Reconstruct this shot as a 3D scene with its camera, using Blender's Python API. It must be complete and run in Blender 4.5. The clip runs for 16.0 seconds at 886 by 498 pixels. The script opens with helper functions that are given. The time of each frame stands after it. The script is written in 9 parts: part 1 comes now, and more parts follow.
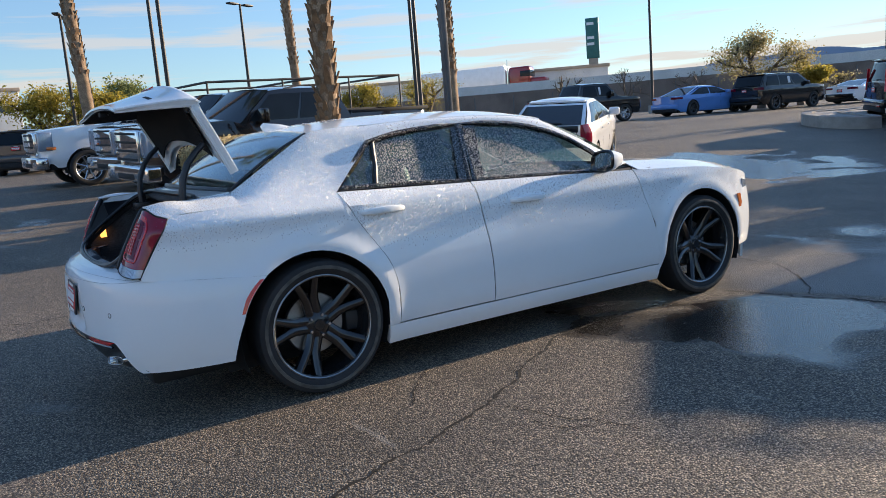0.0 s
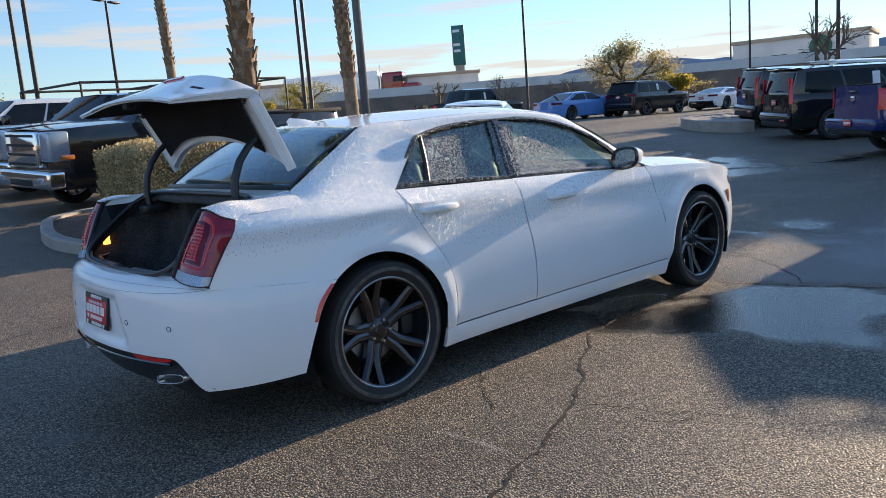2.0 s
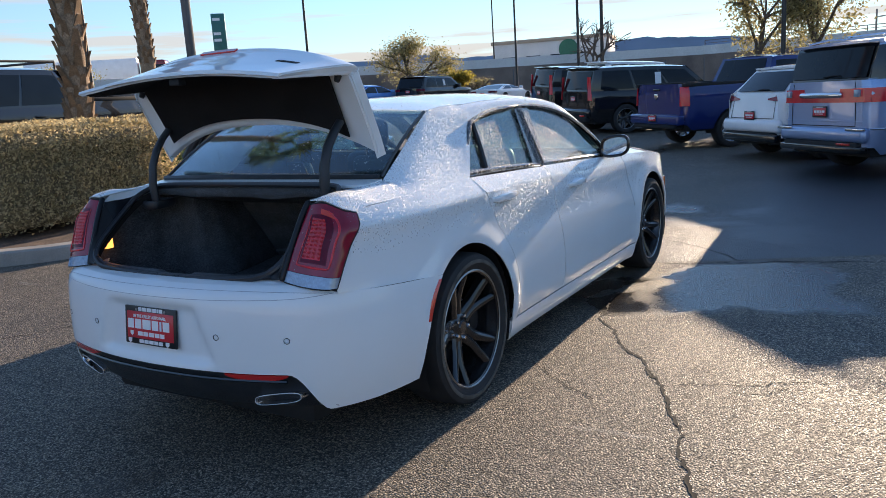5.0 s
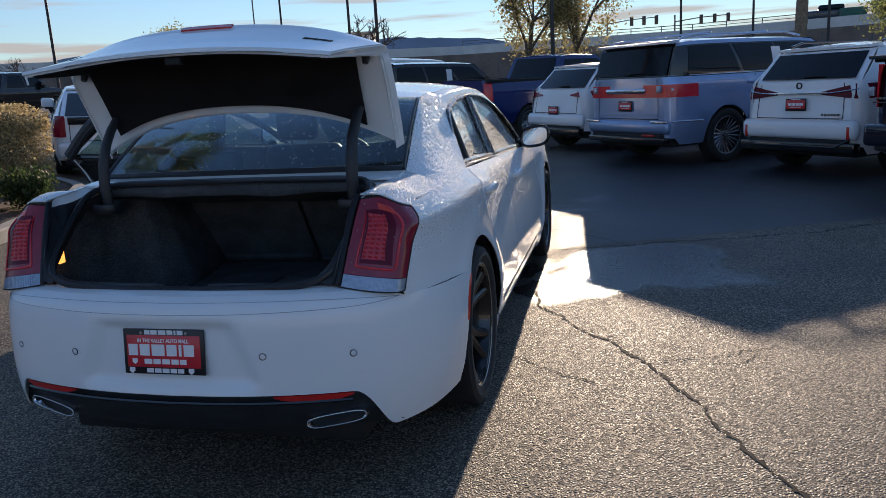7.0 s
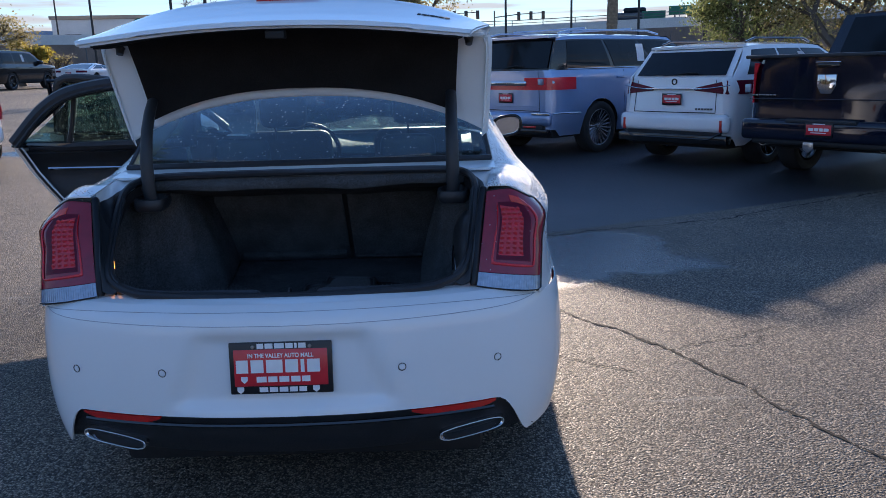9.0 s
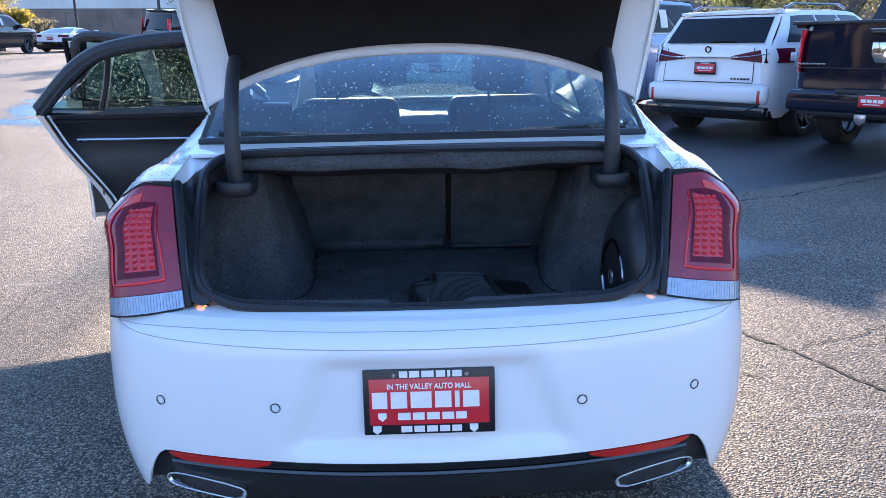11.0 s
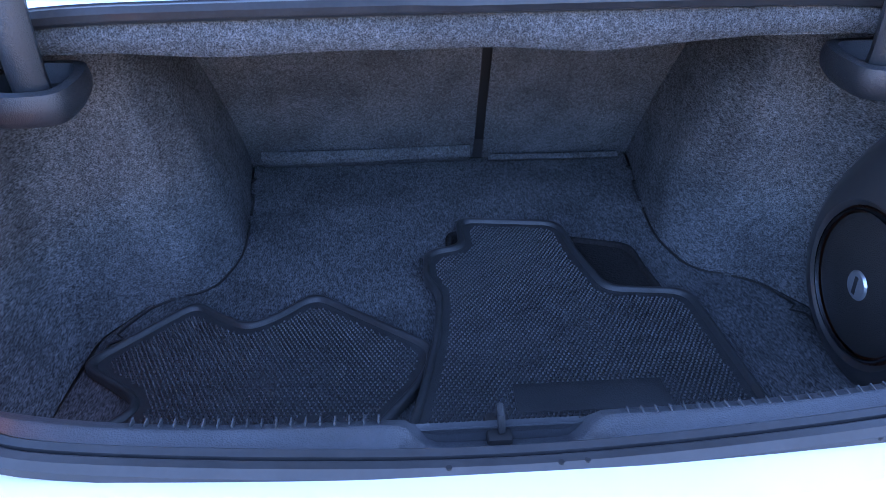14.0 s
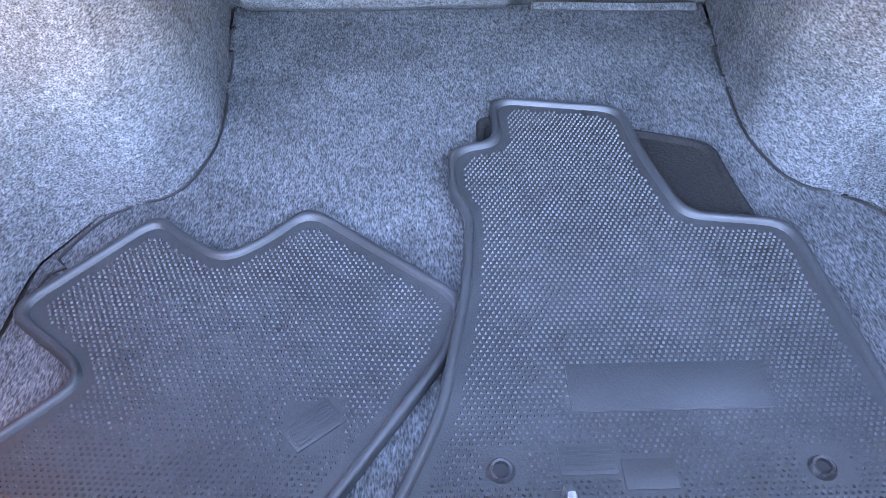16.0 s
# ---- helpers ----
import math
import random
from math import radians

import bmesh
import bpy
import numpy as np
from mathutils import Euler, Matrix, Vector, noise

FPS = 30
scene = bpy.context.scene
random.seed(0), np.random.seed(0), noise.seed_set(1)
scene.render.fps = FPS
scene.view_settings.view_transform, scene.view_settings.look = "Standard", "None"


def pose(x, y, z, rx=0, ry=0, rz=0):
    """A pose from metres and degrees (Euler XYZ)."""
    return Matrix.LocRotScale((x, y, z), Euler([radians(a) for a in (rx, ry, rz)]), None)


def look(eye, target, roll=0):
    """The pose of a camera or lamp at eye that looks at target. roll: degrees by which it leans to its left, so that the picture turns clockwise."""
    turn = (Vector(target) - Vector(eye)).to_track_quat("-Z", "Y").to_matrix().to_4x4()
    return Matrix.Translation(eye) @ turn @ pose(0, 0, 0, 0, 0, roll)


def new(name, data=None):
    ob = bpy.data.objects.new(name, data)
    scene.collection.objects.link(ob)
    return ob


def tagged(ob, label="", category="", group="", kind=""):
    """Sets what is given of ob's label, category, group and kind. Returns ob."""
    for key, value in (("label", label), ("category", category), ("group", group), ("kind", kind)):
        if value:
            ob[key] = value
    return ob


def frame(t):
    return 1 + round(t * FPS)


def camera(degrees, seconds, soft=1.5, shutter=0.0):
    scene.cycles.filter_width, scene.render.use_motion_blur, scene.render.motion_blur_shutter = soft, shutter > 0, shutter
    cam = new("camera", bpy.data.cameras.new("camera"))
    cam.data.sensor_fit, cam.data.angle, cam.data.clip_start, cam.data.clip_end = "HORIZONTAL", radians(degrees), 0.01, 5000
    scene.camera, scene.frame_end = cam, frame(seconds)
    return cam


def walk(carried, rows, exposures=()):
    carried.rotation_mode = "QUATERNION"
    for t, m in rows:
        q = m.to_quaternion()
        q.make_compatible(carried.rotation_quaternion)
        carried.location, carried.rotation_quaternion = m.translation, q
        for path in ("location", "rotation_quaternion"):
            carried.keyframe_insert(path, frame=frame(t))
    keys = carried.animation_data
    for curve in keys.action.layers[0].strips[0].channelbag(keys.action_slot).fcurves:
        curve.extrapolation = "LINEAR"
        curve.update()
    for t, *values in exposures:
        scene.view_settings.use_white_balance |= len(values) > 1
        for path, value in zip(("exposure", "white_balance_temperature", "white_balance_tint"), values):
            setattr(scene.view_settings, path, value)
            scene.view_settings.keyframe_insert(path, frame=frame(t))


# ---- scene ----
import functools

# camera and its walk
cam = camera(59.7, 16.0, soft=0.8)
METRES = 7.1856
BASE = pose(4.703, -1.558, 1.372, 1.711, 1.019, 58.086)
ROWS = [
    (0.0, 0.0, 0.0, 0.0, -0.65, -10.66, 3.44),
    (0.5, -0.0316, 0.0093, -0.0022, -2.33, -10.61, 3.8),
    (1.0, -0.0657, 0.0227, -0.0004, -3.93, -10.59, 3.84),
    (1.5, -0.103, 0.0294, -0.0008, -7.2, -10.67, 3.28),
    (2.0, -0.1411, 0.0336, -0.0006, -10.46, -10.82, 3.05),
    (2.5, -0.1746, 0.0489, -0.0012, -12.76, -11.12, 2.73),
    (3.0, -0.2043, 0.0647, 0.0011, -14.32, -11.12, 2.44),
    (5.5, -0.3652, 0.1497, -0.0001, -31.79, -12.16, 1.83),
    (6.0, -0.3918, 0.1751, -0.0036, -35.87, -12.26, 1.86),
    (6.5, -0.4157, 0.2071, -0.0024, -40.58, -12.5, 1.6),
    (7.0, -0.4434, 0.2392, -0.0026, -45.18, -12.61, 1.22),
    (7.5, -0.4663, 0.2676, -0.0033, -48.91, -12.86, 1.01),
    (8.0, -0.4803, 0.3018, -0.0045, -52.49, -13.16, 0.8),
    (8.5, -0.4911, 0.3324, -0.0044, -55.44, -13.35, 0.25),
    (9.0, -0.5143, 0.3678, -0.005, -58.32, -13.39, -0.35),
    (9.5, -0.5245, 0.3932, -0.0073, -59.48, -13.61, -0.34),
    (12.0, -0.4364, 0.5078, -0.019, -59.48, -19.24, -1.15),
    (12.5, -0.4105, 0.5257, -0.0234, -59.64, -22.2, -1.35),
    (13.0, -0.3882, 0.5449, -0.0254, -59.98, -25.36, -1.39),
    (13.5, -0.3656, 0.5589, -0.0283, -60.86, -27.12, -1.21),
    (14.0, -0.3467, 0.5682, -0.0297, -61.39, -29.03, -1.24),
    (14.5, -0.3398, 0.572, -0.0303, -61.44, -30.23, -1.5),
    (15.0, -0.3296, 0.5777, -0.0305, -60.97, -35.05, -1.84),
    (15.5, -0.315, 0.5866, -0.0306, -60.77, -41.07, -1.85),
    (16.0, -0.3071, 0.5954, -0.0333, -60.01, -44.17, -2.43),
]
walk(cam, [(t, BASE @ pose(METRES * x, METRES * y, METRES * z, 90 + pitch, roll, yaw)) for t, x, y, z, yaw, pitch, roll in ROWS],
     exposures=[(0.0, 0.96, 6600, 10), (3.0, 1.02, 6700, 11), (5.5, 0.88, 6550, 12), (7.0, 0.37, 6500, 14), (8.0, 0.52, 6150, 15), (9.0, 0.77, 5950, 16), (9.5, 1.25, 5900, 15), (12.0, 2.32, 6400, 20), (12.5, 2.36, 6550, 22), (13.0, 2.34, 6150, 28), (13.5, 2.60, 5700, 33), (14.0, 3.72, 6250, 29), (14.5, 4.50, 7200, 28), (15.0, 4.81, 7350, 27), (15.5, 5.76, 8150, 27), (16.0, 6.42, 8650, 30)])

# world, sun and exposure
SUN_AZ, SUN_EL = -0.5, 13.1
world = bpy.data.worlds.new("sky")
scene.world = world
world.use_nodes = True
wn, wl = world.node_tree.nodes, world.node_tree.links
wn.clear()
w_out = wn.new("ShaderNodeOutputWorld")
w_bg = wn.new("ShaderNodeBackground")
w_sky = wn.new("ShaderNodeTexSky")
w_sky.sky_type, w_sky.sun_disc = "NISHITA", False
w_sky.sun_elevation, w_sky.sun_rotation = radians(SUN_EL), radians(SUN_AZ)
w_sky.air_density, w_sky.dust_density, w_sky.ozone_density = 0.85, 0.0, 2.2
w_bg.inputs["Strength"].default_value = 0.125
# thin streaks of cloud near the horizon
w_co = wn.new("ShaderNodeTexCoord")
w_map = wn.new("ShaderNodeMapping")
w_map.inputs["Scale"].default_value = (1.5, 1.5, 24.0)
w_map.inputs["Rotation"].default_value = (0.05, -0.03, 0.4)
w_noise = wn.new("ShaderNodeTexNoise")
w_noise.inputs["Scale"].default_value, w_noise.inputs["Detail"].default_value = 2.2, 7.0
w_noise.inputs["Roughness"].default_value = 0.55
w_ramp = wn.new("ShaderNodeValToRGB")
w_ramp.color_ramp.elements[0].position, w_ramp.color_ramp.elements[1].position = 0.50, 0.60
w_sep = wn.new("ShaderNodeSeparateXYZ")
w_band = wn.new("ShaderNodeMapRange")
w_band.inputs["From Min"].default_value, w_band.inputs["From Max"].default_value = 0.30, 0.03
w_mul = wn.new("ShaderNodeMath")
w_mul.operation = "MULTIPLY"
w_mix = wn.new("ShaderNodeMix")
w_mix.data_type = "RGBA"
w_mix.inputs["B"].default_value = (3.15, 2.95, 2.8, 1.0)
wl.new(w_co.outputs["Generated"], w_map.inputs["Vector"])
wl.new(w_map.outputs["Vector"], w_noise.inputs["Vector"])
wl.new(w_noise.outputs["Fac"], w_ramp.inputs["Fac"])
wl.new(w_co.outputs["Generated"], w_sep.inputs["Vector"])
wl.new(w_sep.outputs["Z"], w_band.inputs["Value"])
wl.new(w_ramp.outputs["Color"], w_mul.inputs[0])
wl.new(w_band.outputs["Result"], w_mul.inputs[1])
wl.new(w_mul.outputs["Value"], w_mix.inputs["Factor"])
w_fade = wn.new("ShaderNodeMapRange")
w_fade.inputs["From Min"].default_value, w_fade.inputs["From Max"].default_value = 0.0, 0.45
w_fade.inputs["To Min"].default_value, w_fade.inputs["To Max"].default_value = 0.60, 1.22
w_tone = wn.new("ShaderNodeVectorMath")
w_tone.operation = "SCALE"
w_blue = wn.new("ShaderNodeVectorMath")
w_blue.operation = "MULTIPLY"
w_blue.inputs[1].default_value = (0.95, 1.0, 1.06)
wl.new(w_sep.outputs["Z"], w_fade.inputs["Value"])
wl.new(w_sky.outputs["Color"], w_tone.inputs[0])
wl.new(w_fade.outputs["Result"], w_tone.inputs["Scale"])
wl.new(w_tone.outputs["Vector"], w_blue.inputs[0])
wl.new(w_blue.outputs["Vector"], w_mix.inputs["A"])
wl.new(w_mix.outputs["Result"], w_bg.inputs["Color"])
wl.new(w_bg.outputs["Background"], w_out.inputs["Surface"])

sun_data = bpy.data.lights.new("sun", "SUN")
sun_data.energy, sun_data.angle, sun_data.color = 5.0, radians(0.53), (1.0, 0.80, 0.58)
sun = new("sun", sun_data)
sun_dir = Vector((math.sin(radians(SUN_AZ)) * math.cos(radians(SUN_EL)), math.cos(radians(SUN_AZ)) * math.cos(radians(SUN_EL)), math.sin(radians(SUN_EL))))
sun.matrix_world = look(sun_dir * 60, (0, 0, 0))


# materials
def material(name, colour, rough=0.5, metal=0.0, coat=0.0, var=0.0, var_scale=4.0, fine=0.0, fine_scale=150.0, bump=0.0, bump_scale=200.0, spec=0.5, alpha=1.0, trans=0.0, emit=0.0, rough_var=0.0):
    """A principled material whose colour and roughness vary at two scales, with fine relief."""
    m = bpy.data.materials.new(name)
    m.use_nodes = True
    n, l = m.node_tree.nodes, m.node_tree.links
    b = n["Principled BSDF"]
    b.inputs["Base Color"].default_value = (*colour, 1)
    b.inputs["Roughness"].default_value = rough
    b.inputs["Metallic"].default_value = metal
    b.inputs["Coat Weight"].default_value = coat
    b.inputs["Coat Roughness"].default_value = 0.04
    b.inputs["Coat IOR"].default_value = 1.5
    b.inputs["Specular IOR Level"].default_value = spec
    b.inputs["Transmission Weight"].default_value = trans
    b.inputs["Alpha"].default_value = alpha
    if emit:
        b.inputs["Emission Color"].default_value = (*colour, 1)
        b.inputs["Emission Strength"].default_value = emit
    co = n.new("ShaderNodeTexCoord")
    last = None
    for amount, scale, det in ((var, var_scale, 5.0), (fine, fine_scale, 3.0)):
        if amount:
            t = n.new("ShaderNodeTexNoise")
            t.inputs["Scale"].default_value, t.inputs["Detail"].default_value = scale, det
            l.new(co.outputs["Object"], t.inputs["Vector"])
            r = n.new("ShaderNodeMapRange")
            r.inputs["From Min"].default_value, r.inputs["From Max"].default_value = 0.3, 0.7
            r.inputs["To Min"].default_value, r.inputs["To Max"].default_value = 1 - amount, 1 + amount
            l.new(t.outputs["Fac"], r.inputs["Value"])
            mx = n.new("ShaderNodeVectorMath")
            mx.operation = "SCALE"
            if last is None:
                mx.inputs[0].default_value = colour
            else:
                l.new(last, mx.inputs[0])
            l.new(r.outputs["Result"], mx.inputs["Scale"])
            last = mx.outputs["Vector"]
            if rough_var and scale == var_scale:
                rr = n.new("ShaderNodeMapRange")
                rr.inputs["From Min"].default_value, rr.inputs["From Max"].default_value = 0.3, 0.7
                rr.inputs["To Min"].default_value, rr.inputs["To Max"].default_value = max(0.02, rough - rough_var), min(1, rough + rough_var)
                l.new(t.outputs["Fac"], rr.inputs["Value"])
                l.new(rr.outputs["Result"], b.inputs["Roughness"])
    if last is not None:
        l.new(last, b.inputs["Base Color"])
    if bump:
        t = n.new("ShaderNodeTexNoise")
        t.inputs["Scale"].default_value, t.inputs["Detail"].default_value = bump_scale, 3.0
        l.new(co.outputs["Object"], t.inputs["Vector"])
        bp = n.new("ShaderNodeBump")
        bp.inputs["Strength"].default_value, bp.inputs["Distance"].default_value = bump, 0.004
        l.new(t.outputs["Fac"], bp.inputs["Height"])
        l.new(bp.outputs["Normal"], b.inputs["Normal"])
    return m


def glass(name, tint, rough=0.02, alpha=0.35):
    """Tinted car glass: a clear tinted sheet that is seen through, with a mirror-like face."""
    m = bpy.data.materials.new(name)
    m.use_nodes = True
    n, l = m.node_tree.nodes, m.node_tree.links
    n.clear()
    out, mix = n.new("ShaderNodeOutputMaterial"), n.new("ShaderNodeMixShader")
    tr, gl, fr = n.new("ShaderNodeBsdfTransparent"), n.new("ShaderNodeBsdfGlossy"), n.new("ShaderNodeLayerWeight")
    pw, mr = n.new("ShaderNodeMath"), n.new("ShaderNodeMapRange")
    pw.operation, pw.inputs[1].default_value = "POWER", 4.0
    mr.inputs["To Min"].default_value, mr.inputs["To Max"].default_value = 0.07, 0.95
    tr.inputs["Color"].default_value = (*tint, 1)
    gl.inputs["Roughness"].default_value = rough
    gl.inputs["Color"].default_value = (0.95, 0.97, 1, 1)
    l.new(fr.outputs["Facing"], pw.inputs[0])
    l.new(pw.outputs["Value"], mr.inputs["Value"])
    l.new(mr.outputs["Result"], mix.inputs["Fac"])
    l.new(tr.outputs["BSDF"], mix.inputs[1])
    l.new(gl.outputs["BSDF"], mix.inputs[2])
    l.new(mix.outputs["Shader"], out.inputs["Surface"])
    return m


def felt_material(name, colour):
    """Grey needle felt: short pale and dark fibres lying one way, with soft brushed patches."""
    m = material(name, colour, 0.95, spec=0.12)
    n, l = m.node_tree.nodes, m.node_tree.links
    b = n["Principled BSDF"]
    co = n.new("ShaderNodeTexCoord")
    def field(scale, stretch, turn, det):
        mp, t = n.new("ShaderNodeMapping"), n.new("ShaderNodeTexNoise")
        mp.inputs["Scale"].default_value, mp.inputs["Rotation"].default_value = stretch, turn
        t.inputs["Scale"].default_value, t.inputs["Detail"].default_value = scale, det
        l.new(co.outputs["Object"], mp.inputs["Vector"])
        l.new(mp.outputs["Vector"], t.inputs["Vector"])
        return t.outputs["Fac"]
    def span(fac, lo, hi, a=0.3, c=0.7):
        r = n.new("ShaderNodeMapRange")
        r.inputs["From Min"].default_value, r.inputs["From Max"].default_value = a, c
        r.inputs["To Min"].default_value, r.inputs["To Max"].default_value = lo, hi
        l.new(fac, r.inputs["Value"])
        return r.outputs["Result"]
    fibre = field(490, (1.0, 0.30, 1.0), (0.3, 0.2, 0.5), 3.0)
    last = None
    for fac in (span(fibre, 0.42, 1.58, 0.34, 0.66), span(field(165, (1.0, 0.4, 1.0), (0.1, 0.6, -0.4), 3.0), 0.68, 1.32), span(field(9, (1, 1, 1), (0, 0, 0), 4.0), 0.72, 1.28)):
        mx = n.new("ShaderNodeVectorMath")
        mx.operation = "SCALE"
        if last is None:
            mx.inputs[0].default_value = colour
        else:
            l.new(last, mx.inputs[0])
        l.new(fac, mx.inputs["Scale"])
        last = mx.outputs["Vector"]
    l.new(last, b.inputs["Base Color"])
    bp = n.new("ShaderNodeBump")
    bp.inputs["Strength"].default_value, bp.inputs["Distance"].default_value = 0.7, 0.002
    l.new(fibre, bp.inputs["Height"])
    l.new(bp.outputs["Normal"], b.inputs["Normal"])
    return m


WHITE = material("white_paint", (0.79, 0.82, 0.83), 0.5, coat=1.0, spec=0.0, var=0.02, var_scale=2.0)
SEAM = material("seam_grey", (0.34, 0.36, 0.40), 0.6, var=0.2, var_scale=20)
GAP = material("panel_gap_black", (0.01, 0.01, 0.011), 0.7, var=0.2, var_scale=20)
GLOSS_BLACK = material("gloss_black_trim", (0.008, 0.008, 0.009), 0.12, coat=0.6, var=0.15, var_scale=10)
RUBBER = material("tyre_rubber", (0.018, 0.018, 0.019), 0.75, var=0.25, var_scale=12, bump=0.3, bump_scale=120)
# dusty band, paled all round for sun that catches the tyre's shoulder
SUNLIT_DUSTY_RUBBER = material("sunlit_dusty_rubber", (0.095, 0.088, 0.075), 0.85, var=0.35, var_scale=18, bump=0.2, bump_scale=150)
SEAL = material("rubber_seal", (0.024, 0.025, 0.028), 0.38, var=0.2, var_scale=25, fine=0.1)
RIM = material("satin_black_rim", (0.012, 0.012, 0.013), 0.22, coat=0.5, var=0.15, var_scale=18)
CHROME = material("chrome", (0.75, 0.76, 0.78), 0.08, metal=1.0, var=0.05, var_scale=15)
DARK_CHROME = material("dark_chrome", (0.25, 0.26, 0.28), 0.15, metal=1.0, var=0.05, var_scale=15)
BRIGHT_RIM = material("bright_tip_edge", (0.62, 0.63, 0.65), 0.32, metal=0.6, var=0.05, var_scale=20)
STEEL = material("dull_steel", (0.35, 0.35, 0.35), 0.4, metal=1.0, var=0.2, var_scale=20)
CARPET = felt_material("trunk_carpet", (0.074, 0.080, 0.086))
LINER = material("lid_liner_felt", (0.020, 0.019, 0.019), 0.95, var=0.2, var_scale=6, fine=0.3, fine_scale=250, bump=0.5, bump_scale=200, spec=0.1)
MAT_RUBBER = material("mat_rubber", (0.028, 0.031, 0.034), 0.50, var=0.25, var_scale=9, fine=0.1, fine_scale=300, bump=0.15, bump_scale=400)
POD_PLASTIC = material("satin_plastic", (0.030, 0.031, 0.034), 0.34, var=0.15, var_scale=12)
GUTTER_SHADE = material("gutter_shade", (0.016, 0.018, 0.022), 0.45, var=0.2, var_scale=12)
JAMB_BLACK = material("jamb_black", (0.008, 0.009, 0.012), 0.35, var=0.2, var_scale=12, spec=0.3)
MAT_NUB = material("mat_nub_rubber", (0.070, 0.073, 0.080), 0.22, var=0.2, var_scale=30)
PLASTIC = material("black_plastic", (0.022, 0.024, 0.028), 0.45, var=0.2, var_scale=14, bump=0.25, bump_scale=500)
SILL_PLASTIC = material("sill_plastic", (0.058, 0.063, 0.072), 0.38, var=0.15, var_scale=10, fine=0.1, fine_scale=200, bump=0.2, bump_scale=450)
RED_LENS = material("red_lamp_lens", (0.25, 0.007, 0.026), 0.12, coat=0.4, var=0.12, var_scale=25)
RED_DARK = material("dark_red_lens", (0.115, 0.007, 0.022), 0.12, coat=0.0, spec=0.2, var=0.12, var_scale=25)
RED_GUIDE = material("red_light_guide", (0.66, 0.016, 0.030), 0.2, coat=0.3, var=0.1, var_scale=40)
RED_BRIGHT = material("bright_red_lens", (0.52, 0.012, 0.028), 0.22, coat=0.3, var=0.1, var_scale=40)
CLEAR_LENS = material("clear_lamp_lens", (0.30, 0.36, 0.45), 0.22, coat=1.0, metal=0.35, var=0.15, var_scale=60)
AMBER = material("amber_lens", (0.6, 0.16, 0.03), 0.15, coat=1.0, var=0.1, var_scale=30)
REFLECT_RED = material("red_reflector", (0.55, 0.015, 0.012), 0.2, coat=1.0, var=0.1, var_scale=40)
ORANGE_RED = material("side_marker_lens", (0.68, 0.040, 0.018), 0.2, coat=1.0, var=0.1, var_scale=40)
GLASS = glass("tinted_glass", (0.52, 0.64, 0.60))
GLASS_REAR = glass("rear_window_glass", (0.68, 0.82, 0.85))
SEAT = material("black_leather", (0.022, 0.022, 0.024), 0.5, var=0.2, var_scale=12, bump=0.2, bump_scale=150)
HEADLINER = material("grey_headliner", (0.30, 0.30, 0.31), 0.95, var=0.1, var_scale=10, fine=0.15)
PLATE_RED = material("plate_red", (0.62, 0.022, 0.035), 0.35, coat=0.3, var=0.06, var_scale=20)
PLATE_WHITE = material("plate_white", (0.82, 0.82, 0.82), 0.4, var=0.04, var_scale=30)
PLATE_BLACK = material("plate_frame_black", (0.012, 0.012, 0.014), 0.35, var=0.15, var_scale=30)


# building helpers
def part(name, bm, mat, parent, label="", smooth=True, kind=""):
    """Links a bmesh as one mesh object under a thing or part."""
    me = bpy.data.meshes.new(name)
    bmesh.ops.recalc_face_normals(bm, faces=bm.faces)
    bm.to_mesh(me)
    bm.free()
    for m in (mat if isinstance(mat, (list, tuple)) else (mat,)):
        me.materials.append(m)
    if smooth:
        me.polygons.foreach_set("use_smooth", [True] * len(me.polygons))
        me.set_sharp_from_angle(angle=radians(38))
    ob = new(name, me)
    ob.parent = parent
    if label:
        tagged(ob, label)
    return ob


def thing(name, m, label, category, group="", kind=""):
    ob = new(name)
    ob.matrix_world = m
    return tagged(ob, label, category, group, kind)


def mesh_thing(name, bm, mat, label, category, group="", kind="", smooth=True):
    return tagged(part(name, bm, mat, None, smooth=smooth), label, category, group, kind)


def add_box(bm, x0, x1, y0, y1, z0, z1, bevel=0.0, seg=2, m=None):
    """A box with rounded edges, added to bm."""
    r = bmesh.ops.create_cube(bm, size=1.0, matrix=Matrix.Translation(((x0 + x1) / 2, (y0 + y1) / 2, (z0 + z1) / 2)) @ Matrix.Diagonal((x1 - x0, y1 - y0, z1 - z0, 1)))
    vs = r["verts"]
    if bevel:
        es = list({e for v in vs for e in v.link_edges})
        out = bmesh.ops.bevel(bm, geom=es, offset=bevel, segments=seg, affect="EDGES", profile=0.5)
        vs = list({v for f in out["faces"] for v in f.verts} | {v for v in vs if v.is_valid})
    if m is not None:
        bmesh.ops.transform(bm, matrix=m, verts=[v for v in vs if v.is_valid])
    return bm


def box(x0, x1, y0, y1, z0, z1, bevel=0.0, seg=2, m=None):
    return add_box(bmesh.new(), x0, x1, y0, y1, z0, z1, bevel, seg, m)


def add_grid(bm, fn, nu, nv, flip=False):
    """A grid of (nu+1) x (nv+1) points fn(u, v)."""
    vs = [[bm.verts.new(fn(i / nu, j / nv)) for j in range(nv + 1)] for i in range(nu + 1)]
    for i in range(nu):
        for j in range(nv):
            q = (vs[i][j], vs[i + 1][j], vs[i + 1][j + 1], vs[i][j + 1])
            bm.faces.new(q[::-1] if flip else q)
    return vs


